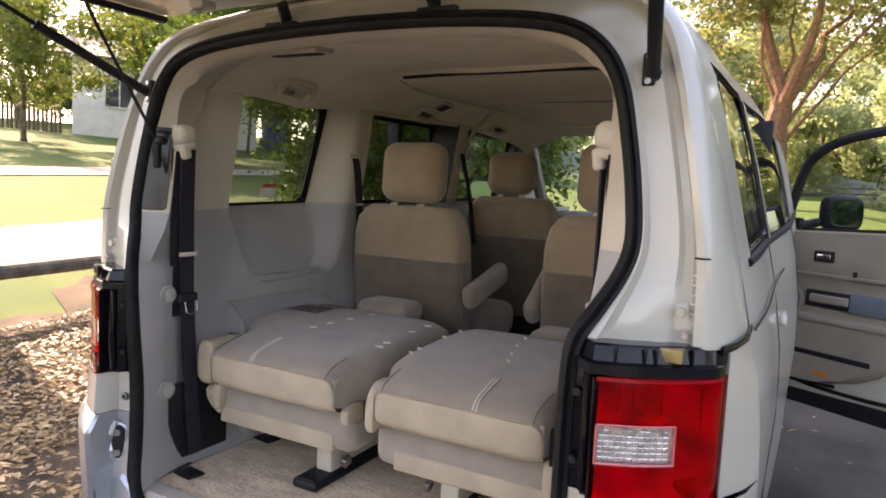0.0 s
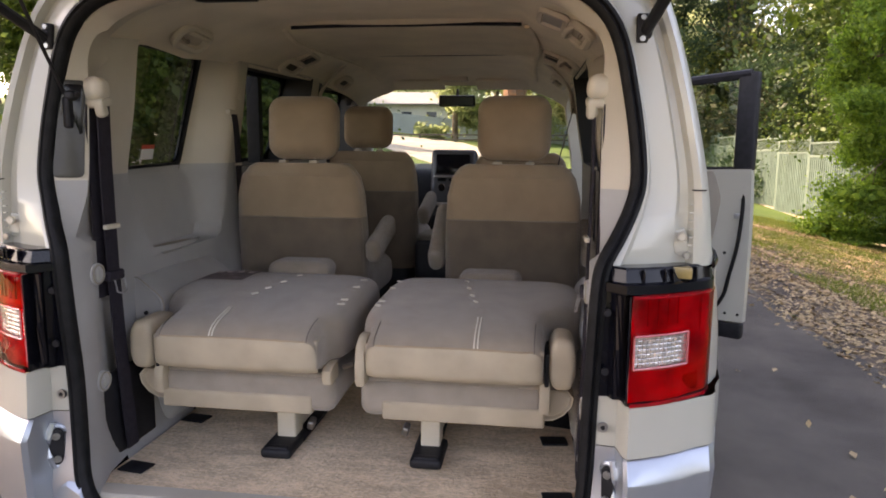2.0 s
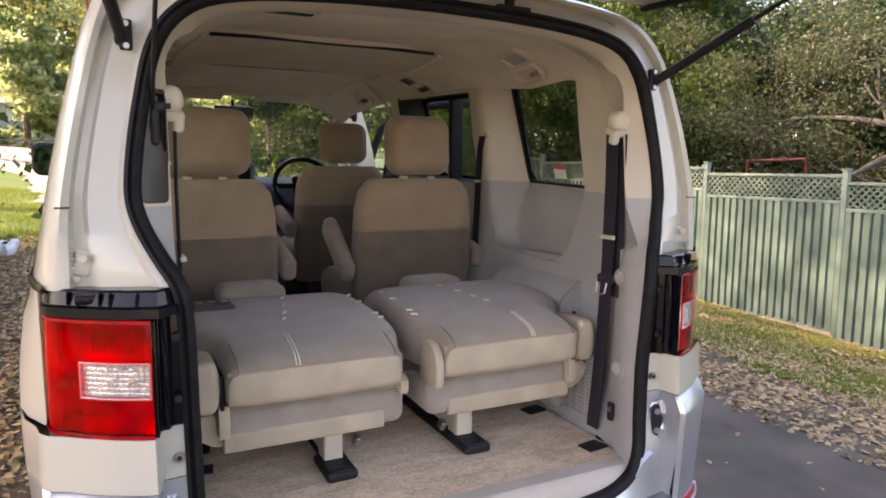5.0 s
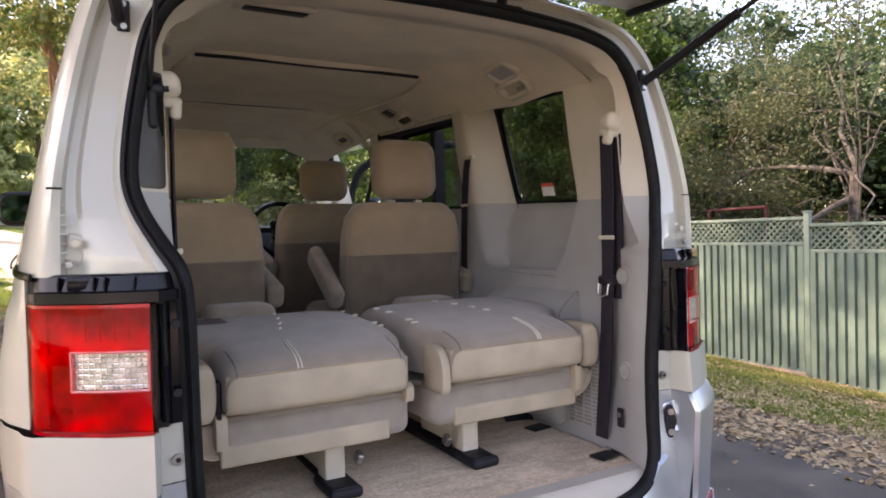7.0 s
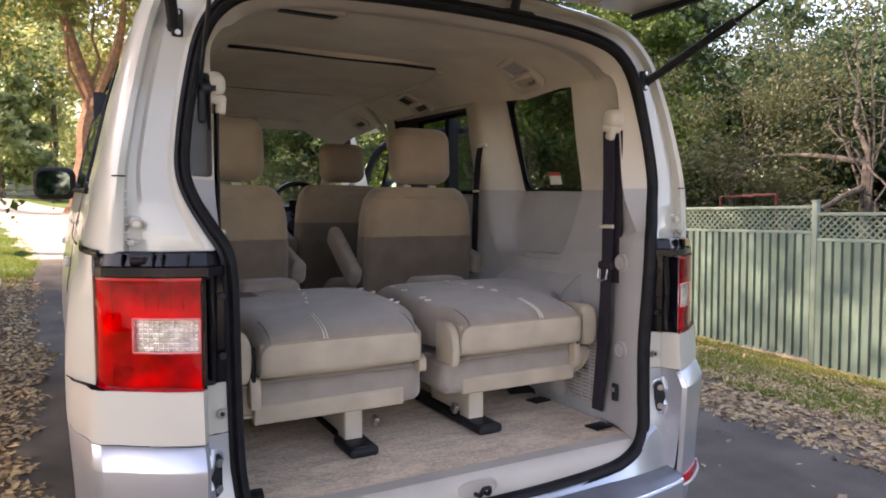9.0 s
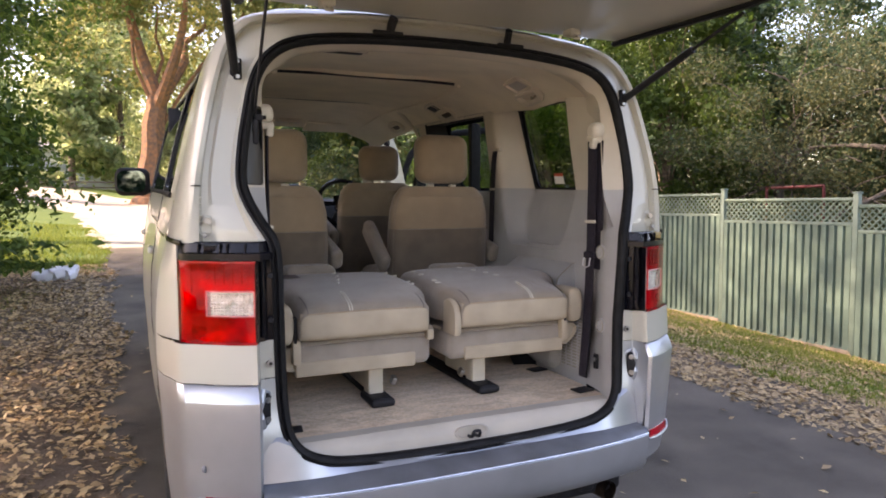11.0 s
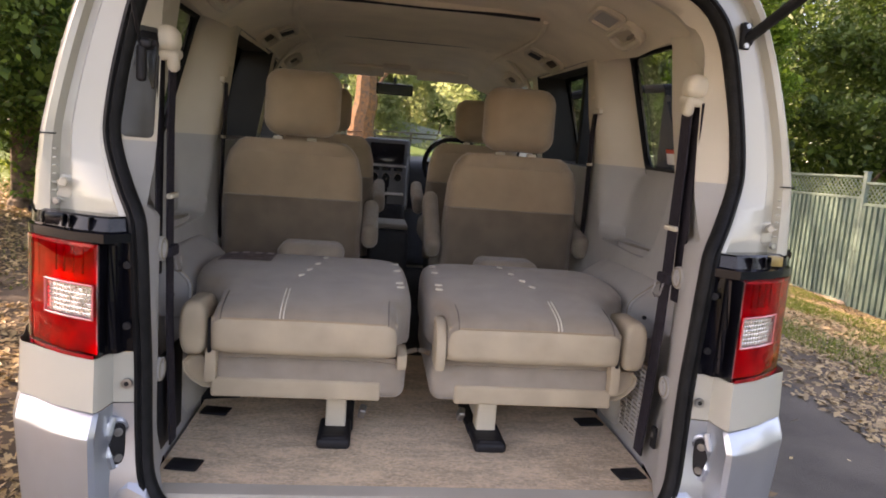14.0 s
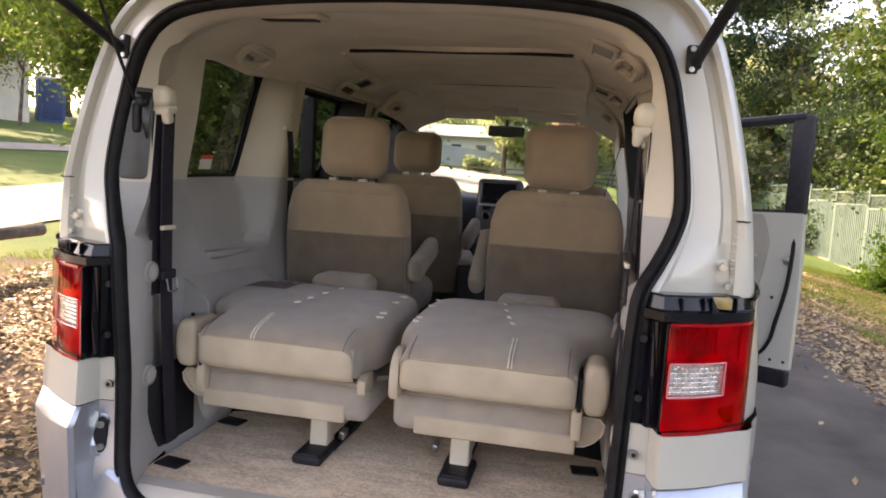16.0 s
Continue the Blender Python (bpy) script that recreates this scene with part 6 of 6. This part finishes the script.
def scatter(name, n, fx, y0, y1, size, material, up, label, seed, clump=1.2):
    """Fallen leaves, thicker in drifts."""
    rng = np.random.default_rng(seed)
    out = []
    while len(out) < n:
        y = rng.uniform(y0, y1)
        a, b = fx(y)
        x = rng.uniform(a, b)
        d = noise.noise((x * clump, y * clump, seed)) + .6 * noise.noise((x * 4, y * 4, seed + 7))
        if d + rng.uniform(-.5, .9) > 0:
            out.append((x, y, gz(x, y) + up + rng.uniform(0, .018)))
    return tagged(leaves(name, np.array(out), size, material, None, True, label, seed), label, "leaf litter", kind="stuff")


scatter("leaf_litter", 42000, lambda y: (-4.4 - .12 * y, edgeL(y) + .08), -1.5, 10.2, .026, LITTER, .004, "dry brown fallen leaves on bare soil", 3)
scatter("leaf_litter", 68000, lambda y: (edgeR(y) - .12, 8.1), -1.5, 14, .030, LITTER, -.012, "dry fallen leaves on grass beside the lane", 4)
scatter("leaf_litter", 9000, lambda y: (-4.4, edgeL(y) + .08), -4.8, -1.5, .026, LITTER, .004, "dry brown fallen leaves on bare soil", 13)
scatter("leaf_litter", 14000, lambda y: (edgeR(y) - .12, 8.1), -4.8, -1.5, .030, LITTER, -.012, "dry fallen leaves on grass beside the lane", 14)
scatter("leaf_litter", 260, lambda y: (-1.2, edgeR(y)), -1.2, 9, .030, LITTER, .003, "a few pale leaves on the asphalt", 5, .4)


def blades(name, n, fx, y0, y1, h, material, label, seed):
    rng = np.random.default_rng(seed)
    out = []
    while len(out) < n:
        y = rng.uniform(y0, y1)
        a, b = fx(y)
        x = rng.uniform(a, b)
        if noise.noise((x * .9, y * .9, seed)) + rng.uniform(-.4, .4) > 0:
            out.append((x, y, gz(x, y) - .02))
    p = np.array(out)
    k = len(p)
    ang = rng.uniform(0, 2 * np.pi, k)
    w = np.stack([np.cos(ang), np.sin(ang), np.zeros(k)], 1) * .006
    tip = p + np.stack([rng.normal(0, .025, k), rng.normal(0, .025, k), h * rng.uniform(.5, 1.3, k)], 1)
    co = np.stack([p - w, p + w, tip], 1).reshape(-1, 3)
    me = bpy.data.meshes.new(name)
    me.from_pydata(co.tolist(), [], np.arange(3 * k).reshape(-1, 3).tolist())
    me.materials.append(material)
    return tagged(new(name, me), label, "grass", kind="stuff")


TURF = leafy("turf_blades", (.10, .17, .02), (.30, .33, .06), .4)
blades("verge_grass", 80000, lambda y: (4.0 - .10 * max(0, y - 3), 7.9), -1.0, 16, .055, TURF, "short green grass between fallen leaves", 11)
blades("verge_grass", 9000, lambda y: (-5.5, -2.2), 4, 12, .05, TURF, "thin grass at the edge of the verge", 12)
blades("verge_grass", 26000, lambda y: (-6.5, -1.6 - .13 * max(0, y - 12.9)), 9.8, 20, .07, TURF, "long bright grass beside the lane", 13)


def limb(bm, a, b, r0, r1, sag, seed, n=7):
    rng = random.Random(seed)
    a, b = Vector(a), Vector(b)
    pts = []
    for k in range(n + 1):
        t = k / n
        p = a.lerp(b, t) + Vector((rng.uniform(-1, 1), rng.uniform(-1, 1), 0)) * sag * math.sin(math.pi * t) + Vector((0, 0, sag * math.sin(math.pi * t)))
        pts.append(p)
    tube(bm, smoothline(pts, 2), [r0 + (r1 - r0) * k / (2 * n) for k in range(2 * n + 1)], 8, caps=False, up=(1, .2, 0) if abs((b - a).normalized().z) > .6 else (0, 0, 1))
    return pts


def tree(x, y, h, spread, trunk_r, bark, leaf, n, size, label, seed, low=.35, trunk_h=.5, lean=(0, 0), clumps=26, hang=0.0, twigs=0, sprays=True):
    """Tapered trunk, limbs, and a crown of many leaves in uneven clumps."""
    rng = random.Random(seed)
    g = gz(x, y) - .05
    e = thing("tree", label, "tree", (x, y, g))
    bm = BM()
    top = Vector((lean[0], lean[1], h * trunk_h))
    tr = limb(bm, (0, 0, 0), top, trunk_r, trunk_r * .62, min(.12 * h * .1, trunk_r * .12), seed)
    tube(bm, [(0, 0, 0), (.01, 0, h * .02), (.01, 0, h * .06)], [trunk_r * 1.35, trunk_r * 1.14, trunk_r * .98], 10, caps=False)
    tips = []
    for k in range(clumps):
        a = rng.uniform(0, 2 * math.pi)
        rr = spread * math.sqrt(rng.uniform(.02, 1))
        zz = h * (low + (1 - low) * rng.uniform(0, 1) * (1 - .5 * (rr / spread) ** 2))
        tips.append(Vector((lean[0] + rr * math.cos(a), lean[1] + rr * math.sin(a), zz)))
    for k, tpt in enumerate(tips[: max(6, clumps // 2)]):
        st = tr[min(len(tr) - 1, (6 + k % 2) if k < 3 else 3 + k % 5)]
        limb(bm, st, tpt, trunk_r * (.45 if k < 3 else .15), trunk_r * .05, .06 * spread, seed * 31 + k, 5)
    for k in range(twigs):
        t0 = tips[k % len(tips)]
        st = tr[2 + k % 6].lerp(t0, rng.uniform(.35, .9))
        en = st + Vector((rng.uniform(-1.3, 1.3), rng.uniform(-1.6, 1.6), rng.uniform(-.5, 1.0))) * spread * .42
        limb(bm, st, en, trunk_r * .11, trunk_r * .025, .10 * spread, seed * 57 + k, 4)
    part("trunk", bm, bark, e)
    rg = np.random.default_rng(seed)
    per = n // clumps
    pts = []
    for tpt in tips:
        s = spread * rg.uniform(.16, .34)
        q = rg.normal(0, 1, (per, 3)) * (s, s, s * .62) + tpt
        # twigs: pull leaves into threads so that gaps show
        hub = rg.normal(0, 1, (14, 3)) * (s, s, s * .6) + tpt
        w = rg.integers(0, 14, per)
        q = q * .42 + hub[w] * .58
        if hang:
            q[:, 2] -= hang * rg.uniform(0, 1, per) ** 2
        pts.append(q)
    pts = np.concatenate(pts)
    pts[:, 2] = np.maximum(pts[:, 2], .25)
    leaves("crown", pts, size, leaf, e, False, "", seed + 5)
    if not sprays:
        return e
    # larger sprays deep inside the clumps
    core = np.concatenate([rg.normal(0, 1, (max(8, n // clumps // 12), 3)) * (s1, s1, s1 * .6) * .8 + tpt for tpt in tips for s1 in (spread * .2,)])
    core[:, 2] = np.maximum(core[:, 2] - hang * .3, .5)
    leaves("inner_sprays", core, min(size * 2.2, .30), leaf, e, False, "", seed + 6)
    return e


# green steel fence with lattice on top
fence = tagged(new("fence"), "green ribbed steel fence with lattice top", "fence", kind="structure")
fence.empty_display_size = .1
FX = 8.18


def fpart(name, bm, m):
    return part(name, bm, m, fence)


def rib_mesh(w):
    bm = BM()
    pts = []
    x = 0
    k = 0
    while x < w - .001:
        pts += [(x, 0), (x + .036, 0), (x + .044, .040), (x + .122, .040), (x + .130, 0)]
        x += .13
    rows = [[(-.0 - d, min(a, w), z) for a, d in pts] for z in (0, 1)]
    surf(bm, rows)
    return bm


PH, LH = 1.78, .36
me_rib = None
post_me = None
lat_me = None
for k in range(-8, 14):
    y0 = 4.39 - 2.0 + .0 + (k - 1) * 2.38 + 2.0
    z0 = min(gz(FX, y0), gz(FX, y0 + 2.38)) + .06
    if me_rib is None:
        bm = rib_mesh(2.36)
        bmesh.ops.scale(bm, vec=(1, 1, PH), verts=bm.verts)
        me_rib = fpart("panel", bm, FENCE)
        ob = me_rib
        bm = BM()
        box(bm, (-.04, -.04, -.15), (.04, .04, PH + LH + .10), .008, seg=1)
        rbox(bm, (.10, .10, .025), .006, Matrix.Translation((0, 0, PH + LH + .11)), seg=1)
        post = fpart("post", bm, FENCE2)
        bm = BM()
        for zz, hh in ((PH + .0, .05), (PH + LH, .045), (-.02, .05)):
            box(bm, (-.03, .04, zz), (.03, 2.34, zz + hh), .005, seg=1)
        rail = fpart("rail", bm, FENCE2)
        bm = BM()
        for i in range(-4, 26):
            for sg in (-1, 1):
                a = Vector((sg * .006, .10 * i, PH + .05 if sg > 0 else PH + LH))
                b = Vector((sg * .006, .10 * i + LH - .05, PH + LH if sg > 0 else PH + .05))
                d = b - a
                t0 = max(0, (.04 - a.y) / d.y)
                t1 = min(1, (2.34 - a.y) / d.y)
                if t1 > t0 + .02:
                    tube(bm, [a + d * t0, a + d * t1], .013, 4, flat=.4, up=(1, 0, 0))
        lat = fpart("lattice", bm, FENCE)
        bm = BM()
        box(bm, (-.04, 0, -.30), (.04, 2.38, 0), .008, seg=1)
        pli = fpart("plinth", bm, PLINTH)
        first = (ob, post, rail, lat, pli)
        objs = first
    else:
        objs = []
        for o in first:
            c = o.copy()
            scene.collection.objects.link(c)
            objs.append(c)
    for o in objs:
        o.location = (FX, y0, z0)

bm = BM()
rows = []
for k in range(24):
    y = -4 + 36 * k / 23
    x = -14.6 - .10 * y + .004 * y * y
    rows.append([(x + .8 * w, y, gz(x + .8 * w, y) + .006) for w in (-1, 0, 1)])
surf(bm, rows)
tagged(part("footpath", bm, PATHM, None, "narrow pale footpath higher on the lawn"), category="path", kind="structure")

# low timber barrier on the verge
barrier = tagged(new("log_barrier"), "low weathered timber rail on posts", "barrier")
barrier.location = (-4.9, 2.6, gz(-4.9, 2.6) - .04)
for y in (-2.9, -.9, 1.1):
    bm = BM()
    rbox(bm, (.13, .13, .62), .02, Matrix.Translation((0, y, .21 + RISE * y)), seg=2)
    part("post", bm, TIMBER, barrier)
bm = BM()
tube(bm, [(0, -3.4, .42 - RISE * 3.4), (0, -1, .43 - RISE), (0, 1.9, .42 + RISE * 1.9)], .062, 10)
part("rail", bm, TIMBER, barrier)

# white house on the rise
house = thing("house", "white rendered house behind the lawn", "house", (-29.6, 18.4, gz(-29.6, 18.4)))
house.rotation_euler = (0, 0, math.atan2(7.0, 5.6))
bm = BM()
box(bm, (0, 0, -.8), (8.4, 7, 3.6), .03)
part("wall", bm, RENDER, house)
bm = BM()
plate(bm, [[(-.6, -.7, 3.5), (9.0, -.7, 3.5)], [(-.6, 3.5, 5.2), (9.0, 3.5, 5.2)], [(-.6, 7.7, 3.5), (9.0, 7.7, 3.5)]], (0, 0, .12))
part("roof", bm, mat("grey_roof_tiles", (.09, .085, .085), .8, 0, .2, 3, .5, 20), house)
for x in (2.0, 5.2):
    bm = BM()
    box(bm, (x - .6, -.06, 1.4), (x + .6, .02, 2.7), .02)
    w = part("window", bm, mat("house_glass", (.05, .06, .08), .1, 0, .1, 3), house)
    for lo, hi in (((x - .68, -.09, 1.32), (x + .68, -.02, 1.40)), ((x - .68, -.09, 2.70), (x + .68, -.02, 2.78)), ((x - .68, -.09, 1.40), (x - .60, -.02, 2.70)), ((x + .60, -.09, 1.40), (x + .68, -.02, 2.70)), ((x - .03, -.09, 1.40), (x + .03, -.02, 2.70))):
        bm = BM()
        box(bm, lo, hi, .01, seg=1)
        part("frame", bm, RENDER, w)
# blue portable cabin beside the house
cab = thing("portable_cabin", "blue plastic portable cabin beside the house", "cabin", (-25.9, 27.9, gz(-25.9, 27.9)))
cab.rotation_euler = (0, 0, math.atan2(7.0, 5.6))
BLUE = mat("blue_plastic", (.02, .09, .28), .5, 0, .1, 3, .1, 20)
bm = BM()
box(bm, (-.58, -.58, -.15), (.58, .58, 2.0), .04)
part("body", bm, BLUE, cab)
bm = BM()
box(bm, (-.44, -.62, .08), (.44, -.575, 1.88), .03)
part("door", bm, mat("dark_blue_door", (.012, .05, .17), .5, 0, .1, 4), cab)
bm = BM()
box(bm, (-.63, -.63, 2.0), (.63, .63, 2.16), .06)
part("roof", bm, mat("pale_cabin_roof", (.5, .5, .5), .6, 0, .05, 3), cab)
BROWNF = mat("brown_paling_fence", (.15, .105, .065), .85, 0, .2, 4, .4, 20)
pal = tagged(new("paling_fence"), "brown timber paling fence behind the lawn", "fence", kind="structure")
for k in range(150):
    t = k / 150
    x, y = -50 + 20.4 * t, 0 + 18 * t
    bm = BM()
    box(bm, (x - .098, y - .02 + .025 * (k % 2), gz(x, y) - .1), (x + .098, y + .02 + .025 * (k % 2), gz(x, y) + 1.7 + .03 * math.sin(k * 2.3)), .01, seg=1)
    part("paling", bm, BROWNF, pal)

# white house with a grey roof beyond the end of the lane
house = thing("house", "distant white house with a grey roof beyond the boundary fence", "house", (-14.5, 78, gz(-14.5, 78)))
bm = BM()
box(bm, (-5, 0, -.8), (5, 7, 3.4), .03)
part("wall", bm, RENDER, house)
bm = BM()
plate(bm, [[(-5.6, -.7, 3.3), (5.6, -.7, 3.3)], [(-5.6, 3.5, 5.0), (5.6, 3.5, 5.0)], [(-5.6, 7.7, 3.3), (5.6, 7.7, 3.3)]], (0, 0, .12))
part("roof", bm, mat("pale_grey_roof", (.34, .34, .35), .6, 0, .1, 3, .3, 20), house)
for x in (-3, 0, 3):
    bm = BM()
    box(bm, (x - .6, -.06, 1.2), (x + .6, .02, 2.5), .02)
    part("window", bm, mat("far_house_glass", (.05, .06, .08), .1, 0, .1, 3), house)

# post and rail fence across the end of the lane, pale boundary fence behind
far = tagged(new("rail_fence"), "grey post and rail fence at the lane's end", "fence")
far.location = (0, 55, gz(0, 55))
for k in range(12):
    bm = BM()
    box(bm, (-18 + 3 * k - .08, -.08, -.2), (-18 + 3 * k + .08, .08, 1.0), .02, seg=1)
    part("post", bm, TIMBER, far)
for z in (.45, .85):
    bm = BM()
    box(bm, (-18, -.05, z), (15, .05, z + .12), .02, seg=1)
    part("rail", bm, TIMBER, far)
bm = BM()
PALE = mat("pale_blue_boundary_fence", (.42, .47, .50), .7, 0, .08, .6, .2, 6)
xs = fill([-45, 50], .5)
plate(bm, [[(x, 66 + (.06 if i % 2 else 0), gz(x, 66) + z) for i, x in enumerate(xs)] for z in (0, 1.9)], (0, .05, 0))
tagged(part("boundary_fence", bm, PALE, None, "pale blue-grey boundary fence far down the lane"), category="fence", kind="structure")

# trees
VERGELEAF = leafy("mid_green_leaves", (.035, .085, .018), (.15, .23, .04), .55)
GUMLEAF = leafy("pale_olive_leaves", (.10, .15, .05), (.30, .27, .09), .6)
tree(-.9, 36, 17, 7, .78, GUM, GUMLEAF, 26000, .13, "tall gum tree with orange bark", 21, .42, .33, (.5, 0), 22)
tree(-4.35, 7.4, 6.5, 1.95, .18, BARK, VERGELEAF, 100000, .038, "dense green tree hanging low over the verge", 22, .03, .6, (0, 0), 60, .5)
tree(-4.6, 10.4, 9.0, 3.4, .16, BARK, VERGELEAF, 64000, .046, "dark tree with boughs hanging over the lane", 28, .36, .5, (-.2, -.6), 60, .8, 14, False)
tree(-5.3, 6.7, 8.0, 2.4, .15, BARK, VERGELEAF, 80000, .042, "tall green tree rising behind the verge", 24, .34, .55, (.5, .3), 60, .4, 10, False)
# added out of view so that its crown keeps the sun off the van
tree(-8.2, 2.6, 13, 5.2, .30, BARK, LEAF[0], 90000, .10, "tall tree added out of view to shade the van", 23, .52, .5, (1.6, .9), 60)
# added for its shadow: the high thin crown dapples the fence
tree(-8.8, 17.5, 18, 5.5, .34, BARK, LEAF[0], 20000, .11, "tall tree added to dapple the sunlight on the fence", 27, .62, .5, (.5, -1), 36, 0.0, 0, False)
tree(-19.5, 17, 8.5, 4.0, .13, BARK, LEAF[1], 24000, .10, "yellow-green tree near the house", 25, .3, .45)
tree(-22.5, 22.5, 6.5, 2.2, .08, BARK, LEAF[3], 6000, .08, "thin tree in front of the house", 29, .45, .4, (.2, 0), 16, 0.0, 8, False)
tree(-24, 13, 6, 2.4, .10, BARK, LEAF[1], 9000, .08, "small tree by the house", 26, .3, .4)
k = 0
PALEBARK = mat("pale_grey_branches", (.078, .068, .060), .85, 0, .3, 9, .6, 30)
# Distance haze is mixed into this paler leaf colour.
HAZELEAF = leafy("hazed_yellow_green_leaves", (.27, .35, .16), (.50, .53, .28), .65)
BRIGHT = leafy("bright_green_leaves", (.07, .17, .02), (.22, .36, .045), .55)
for (x, y, h, sp, lf, n) in ((12.6, 6.2, 7.4, 2.7, 3, 17000), (12.7, 9.4, 6.8, 2.5, 3, 34000), (12.9, 3.0, 7.0, 2.4, 3, 6000)):
    tree(x, y, h, sp, .16, PALEBARK, LEAF[lf], n, .036, "thin-branched olive tree behind the fence", 40 + k, .16, .42, (0, 0), 30, .3, 34, False)
    k += 1
for (x, y, h, sp, lf, n, sz) in ((12.2, 12.6, 8.5, 2.5, 0, 60000, .055), (12.0, -3, 7, 2.8, 2, 8000, .09), (12.5, 19, 10, 3.8, 0, 40000, .07), (11.4, 25, 9, 3.6, 2, 30000, .08), (17.5, 25, 15, 4.6, 2, 40000, .10), (10.8, 32, 9, 4, 1, 20000, .09), (16.8, 3.5, 6.6, 2.8, 2, 26000, .09), (17.0, 7.4, 6.4, 2.8, 2, 34000, .09), (16.6, 10.6, 8.6, 2.6, 2, 34000, .08), (16.4, 14.2, 12.0, 2.8, 2, 46000, .08), (18.0, 18.5, 12, 4, 0, 30000, .10), (25, 13, 9, 4.2, 1, 16000, .14), (23, 6.5, 6.0, 3.6, 0, 14000, .13)):
    tree(x, y, h, sp, .17, BARK, LEAF[lf], n, sz, "dense tree behind the green fence", 40 + k, .06, .5, (0, 0), 36)
    k += 1
for (x, y, h, sp) in ((19.6, 9.6, 9.5, 3.0), (19.5, 16.0, 12.0, 3.2)):
    tree(x, y, h, sp, .17, BARK, LEAF[0], 22000 if y < 10 else 14000, .075, "tall thin-leaved tree behind the green fence", 90 + k, .35, .5, (0, 0), 34, .4, 46, False)
    k += 1
tree(7.8, 13.2, 8.0, 1.25, .10, BARK, BRIGHT, 80000, .045, "dense bright green tree in front of the fence", 39, .03, .5, (0, 0), 60, .3)
for (x, y, h, sp, lf) in ((12.6, 22, 16, 4.6, 0), (12.8, 30, 17, 5.0, 3), (-19, 40, 12, 5, 1), (12, 58, 13, 6, 1), (7, 76, 17, 6, 1), (13, 84, 18, 7, 1), (2, 72, 16, 7, 3), (-6.6, 60, 15, 3.0, 1), (-3.0, 63, 19, 4.4, 1), (-19, 94, 17, 7, 1), (-27, 74, 17, 7, 3), (-4, 82, 20, 8, 1), (-30, 60, 15, 8, 1), (20, 74, 15, 7, 1), (-32, 36, 14, 6, 1), (-44, 24, 13, 6, 1), (-38, 30, 14, 6, 0), (-54, 12, 13, 6, 1)):
    # from y 46 on the leaf colour has the haze in it
    tree(x, y, h, sp, .28, BARK, LEAF[lf] if y < 46 else HAZELEAF, 30000 if y < 50 else 17000, .11 if y < 50 else .25, "tree beyond the lane", 60 + k, .05, .5, (0, 0), 28)
    k += 1
for (x, y, h, sp, lf) in ((-16, -25, 5, 3, 0), (-11, -26, 5, 3, 2), (-6, -25, 5, 3, 2), (-1, -26, 5, 3, 2), (4, -25, 5, 3, 2), (9, -26, 5, 3, 0), (14, -24, 5, 3, 2), (13.5, -8, 5.5, 3.0, 2), (13.5, -12, 5.5, 3.0, 2), (14, -17, 5.5, 3.0, 0)):
    tree(x, y, h, sp, .28, BARK, LEAF[lf], 12000, .20, "tree behind the parked van", 60 + k, .03, .5, (0, 0), 28)
    k += 1
tree(10.0, 34, 14, 3.7, .24, BARK, LEAF[2], 40000, .10, "dense dark tree beyond the lane", 97, .06, .5, (0, 0), 40)
tree(9.3, 47, 17, 5.4, .28, BARK, HAZELEAF, 20000, .23, "yellow-green tree beyond the lane, haze put into its leaf colour", 99, .20, .5, (0, 0), 28)
tree(5.6, 61, 4.9, 1.15, .09, BARK, LEAF[0], 4000, .12, "small dark tree in front of the pale boundary fence", 98, .5, .6, (.5, 0), 14, 0.0, 4, False)
# red pipe frame in the garden behind the fence
RPIPE = mat("red_painted_pipe", (.10, .012, .016), .5, 0, .1, 8)
frame_ = thing("pipe_frame", "red painted pipe frame in the garden behind the fence", "garden frame", (11.0, 8.3, gz(11.0, 8.3)))
for y in (0, -1.3):
    bm = BM()
    tube(bm, [(0, y, -.1), (0, y, 2.36)], .03, 8)
    part("post", bm, RPIPE, frame_)
bm = BM()
tube(bm, [(0, 0, 2.36), (0, -1.3, 2.38)], .03, 8)
part("rail", bm, RPIPE, frame_)
# white plastic bag on the verge
bm = BM()
rbox(bm, (.50, .36, .17), .07, seg=4, mid=4)
for v in bm.verts:
    v.co += Vector((1, 1, 1)) * .05 * noise.noise(v.co * 9) + Vector((0, 0, .05 * noise.noise(v.co * 23)))
bag = part("plastic_bag", bm, mat("white_plastic_bag", (.75, .77, .80), .4, 0, .05, 9), None)
tagged(bag, "crumpled white plastic bag lying on the leaves", "bag")
bag.location = (-2.14, 8.72, gz(-2.14, 8.72) + .07)
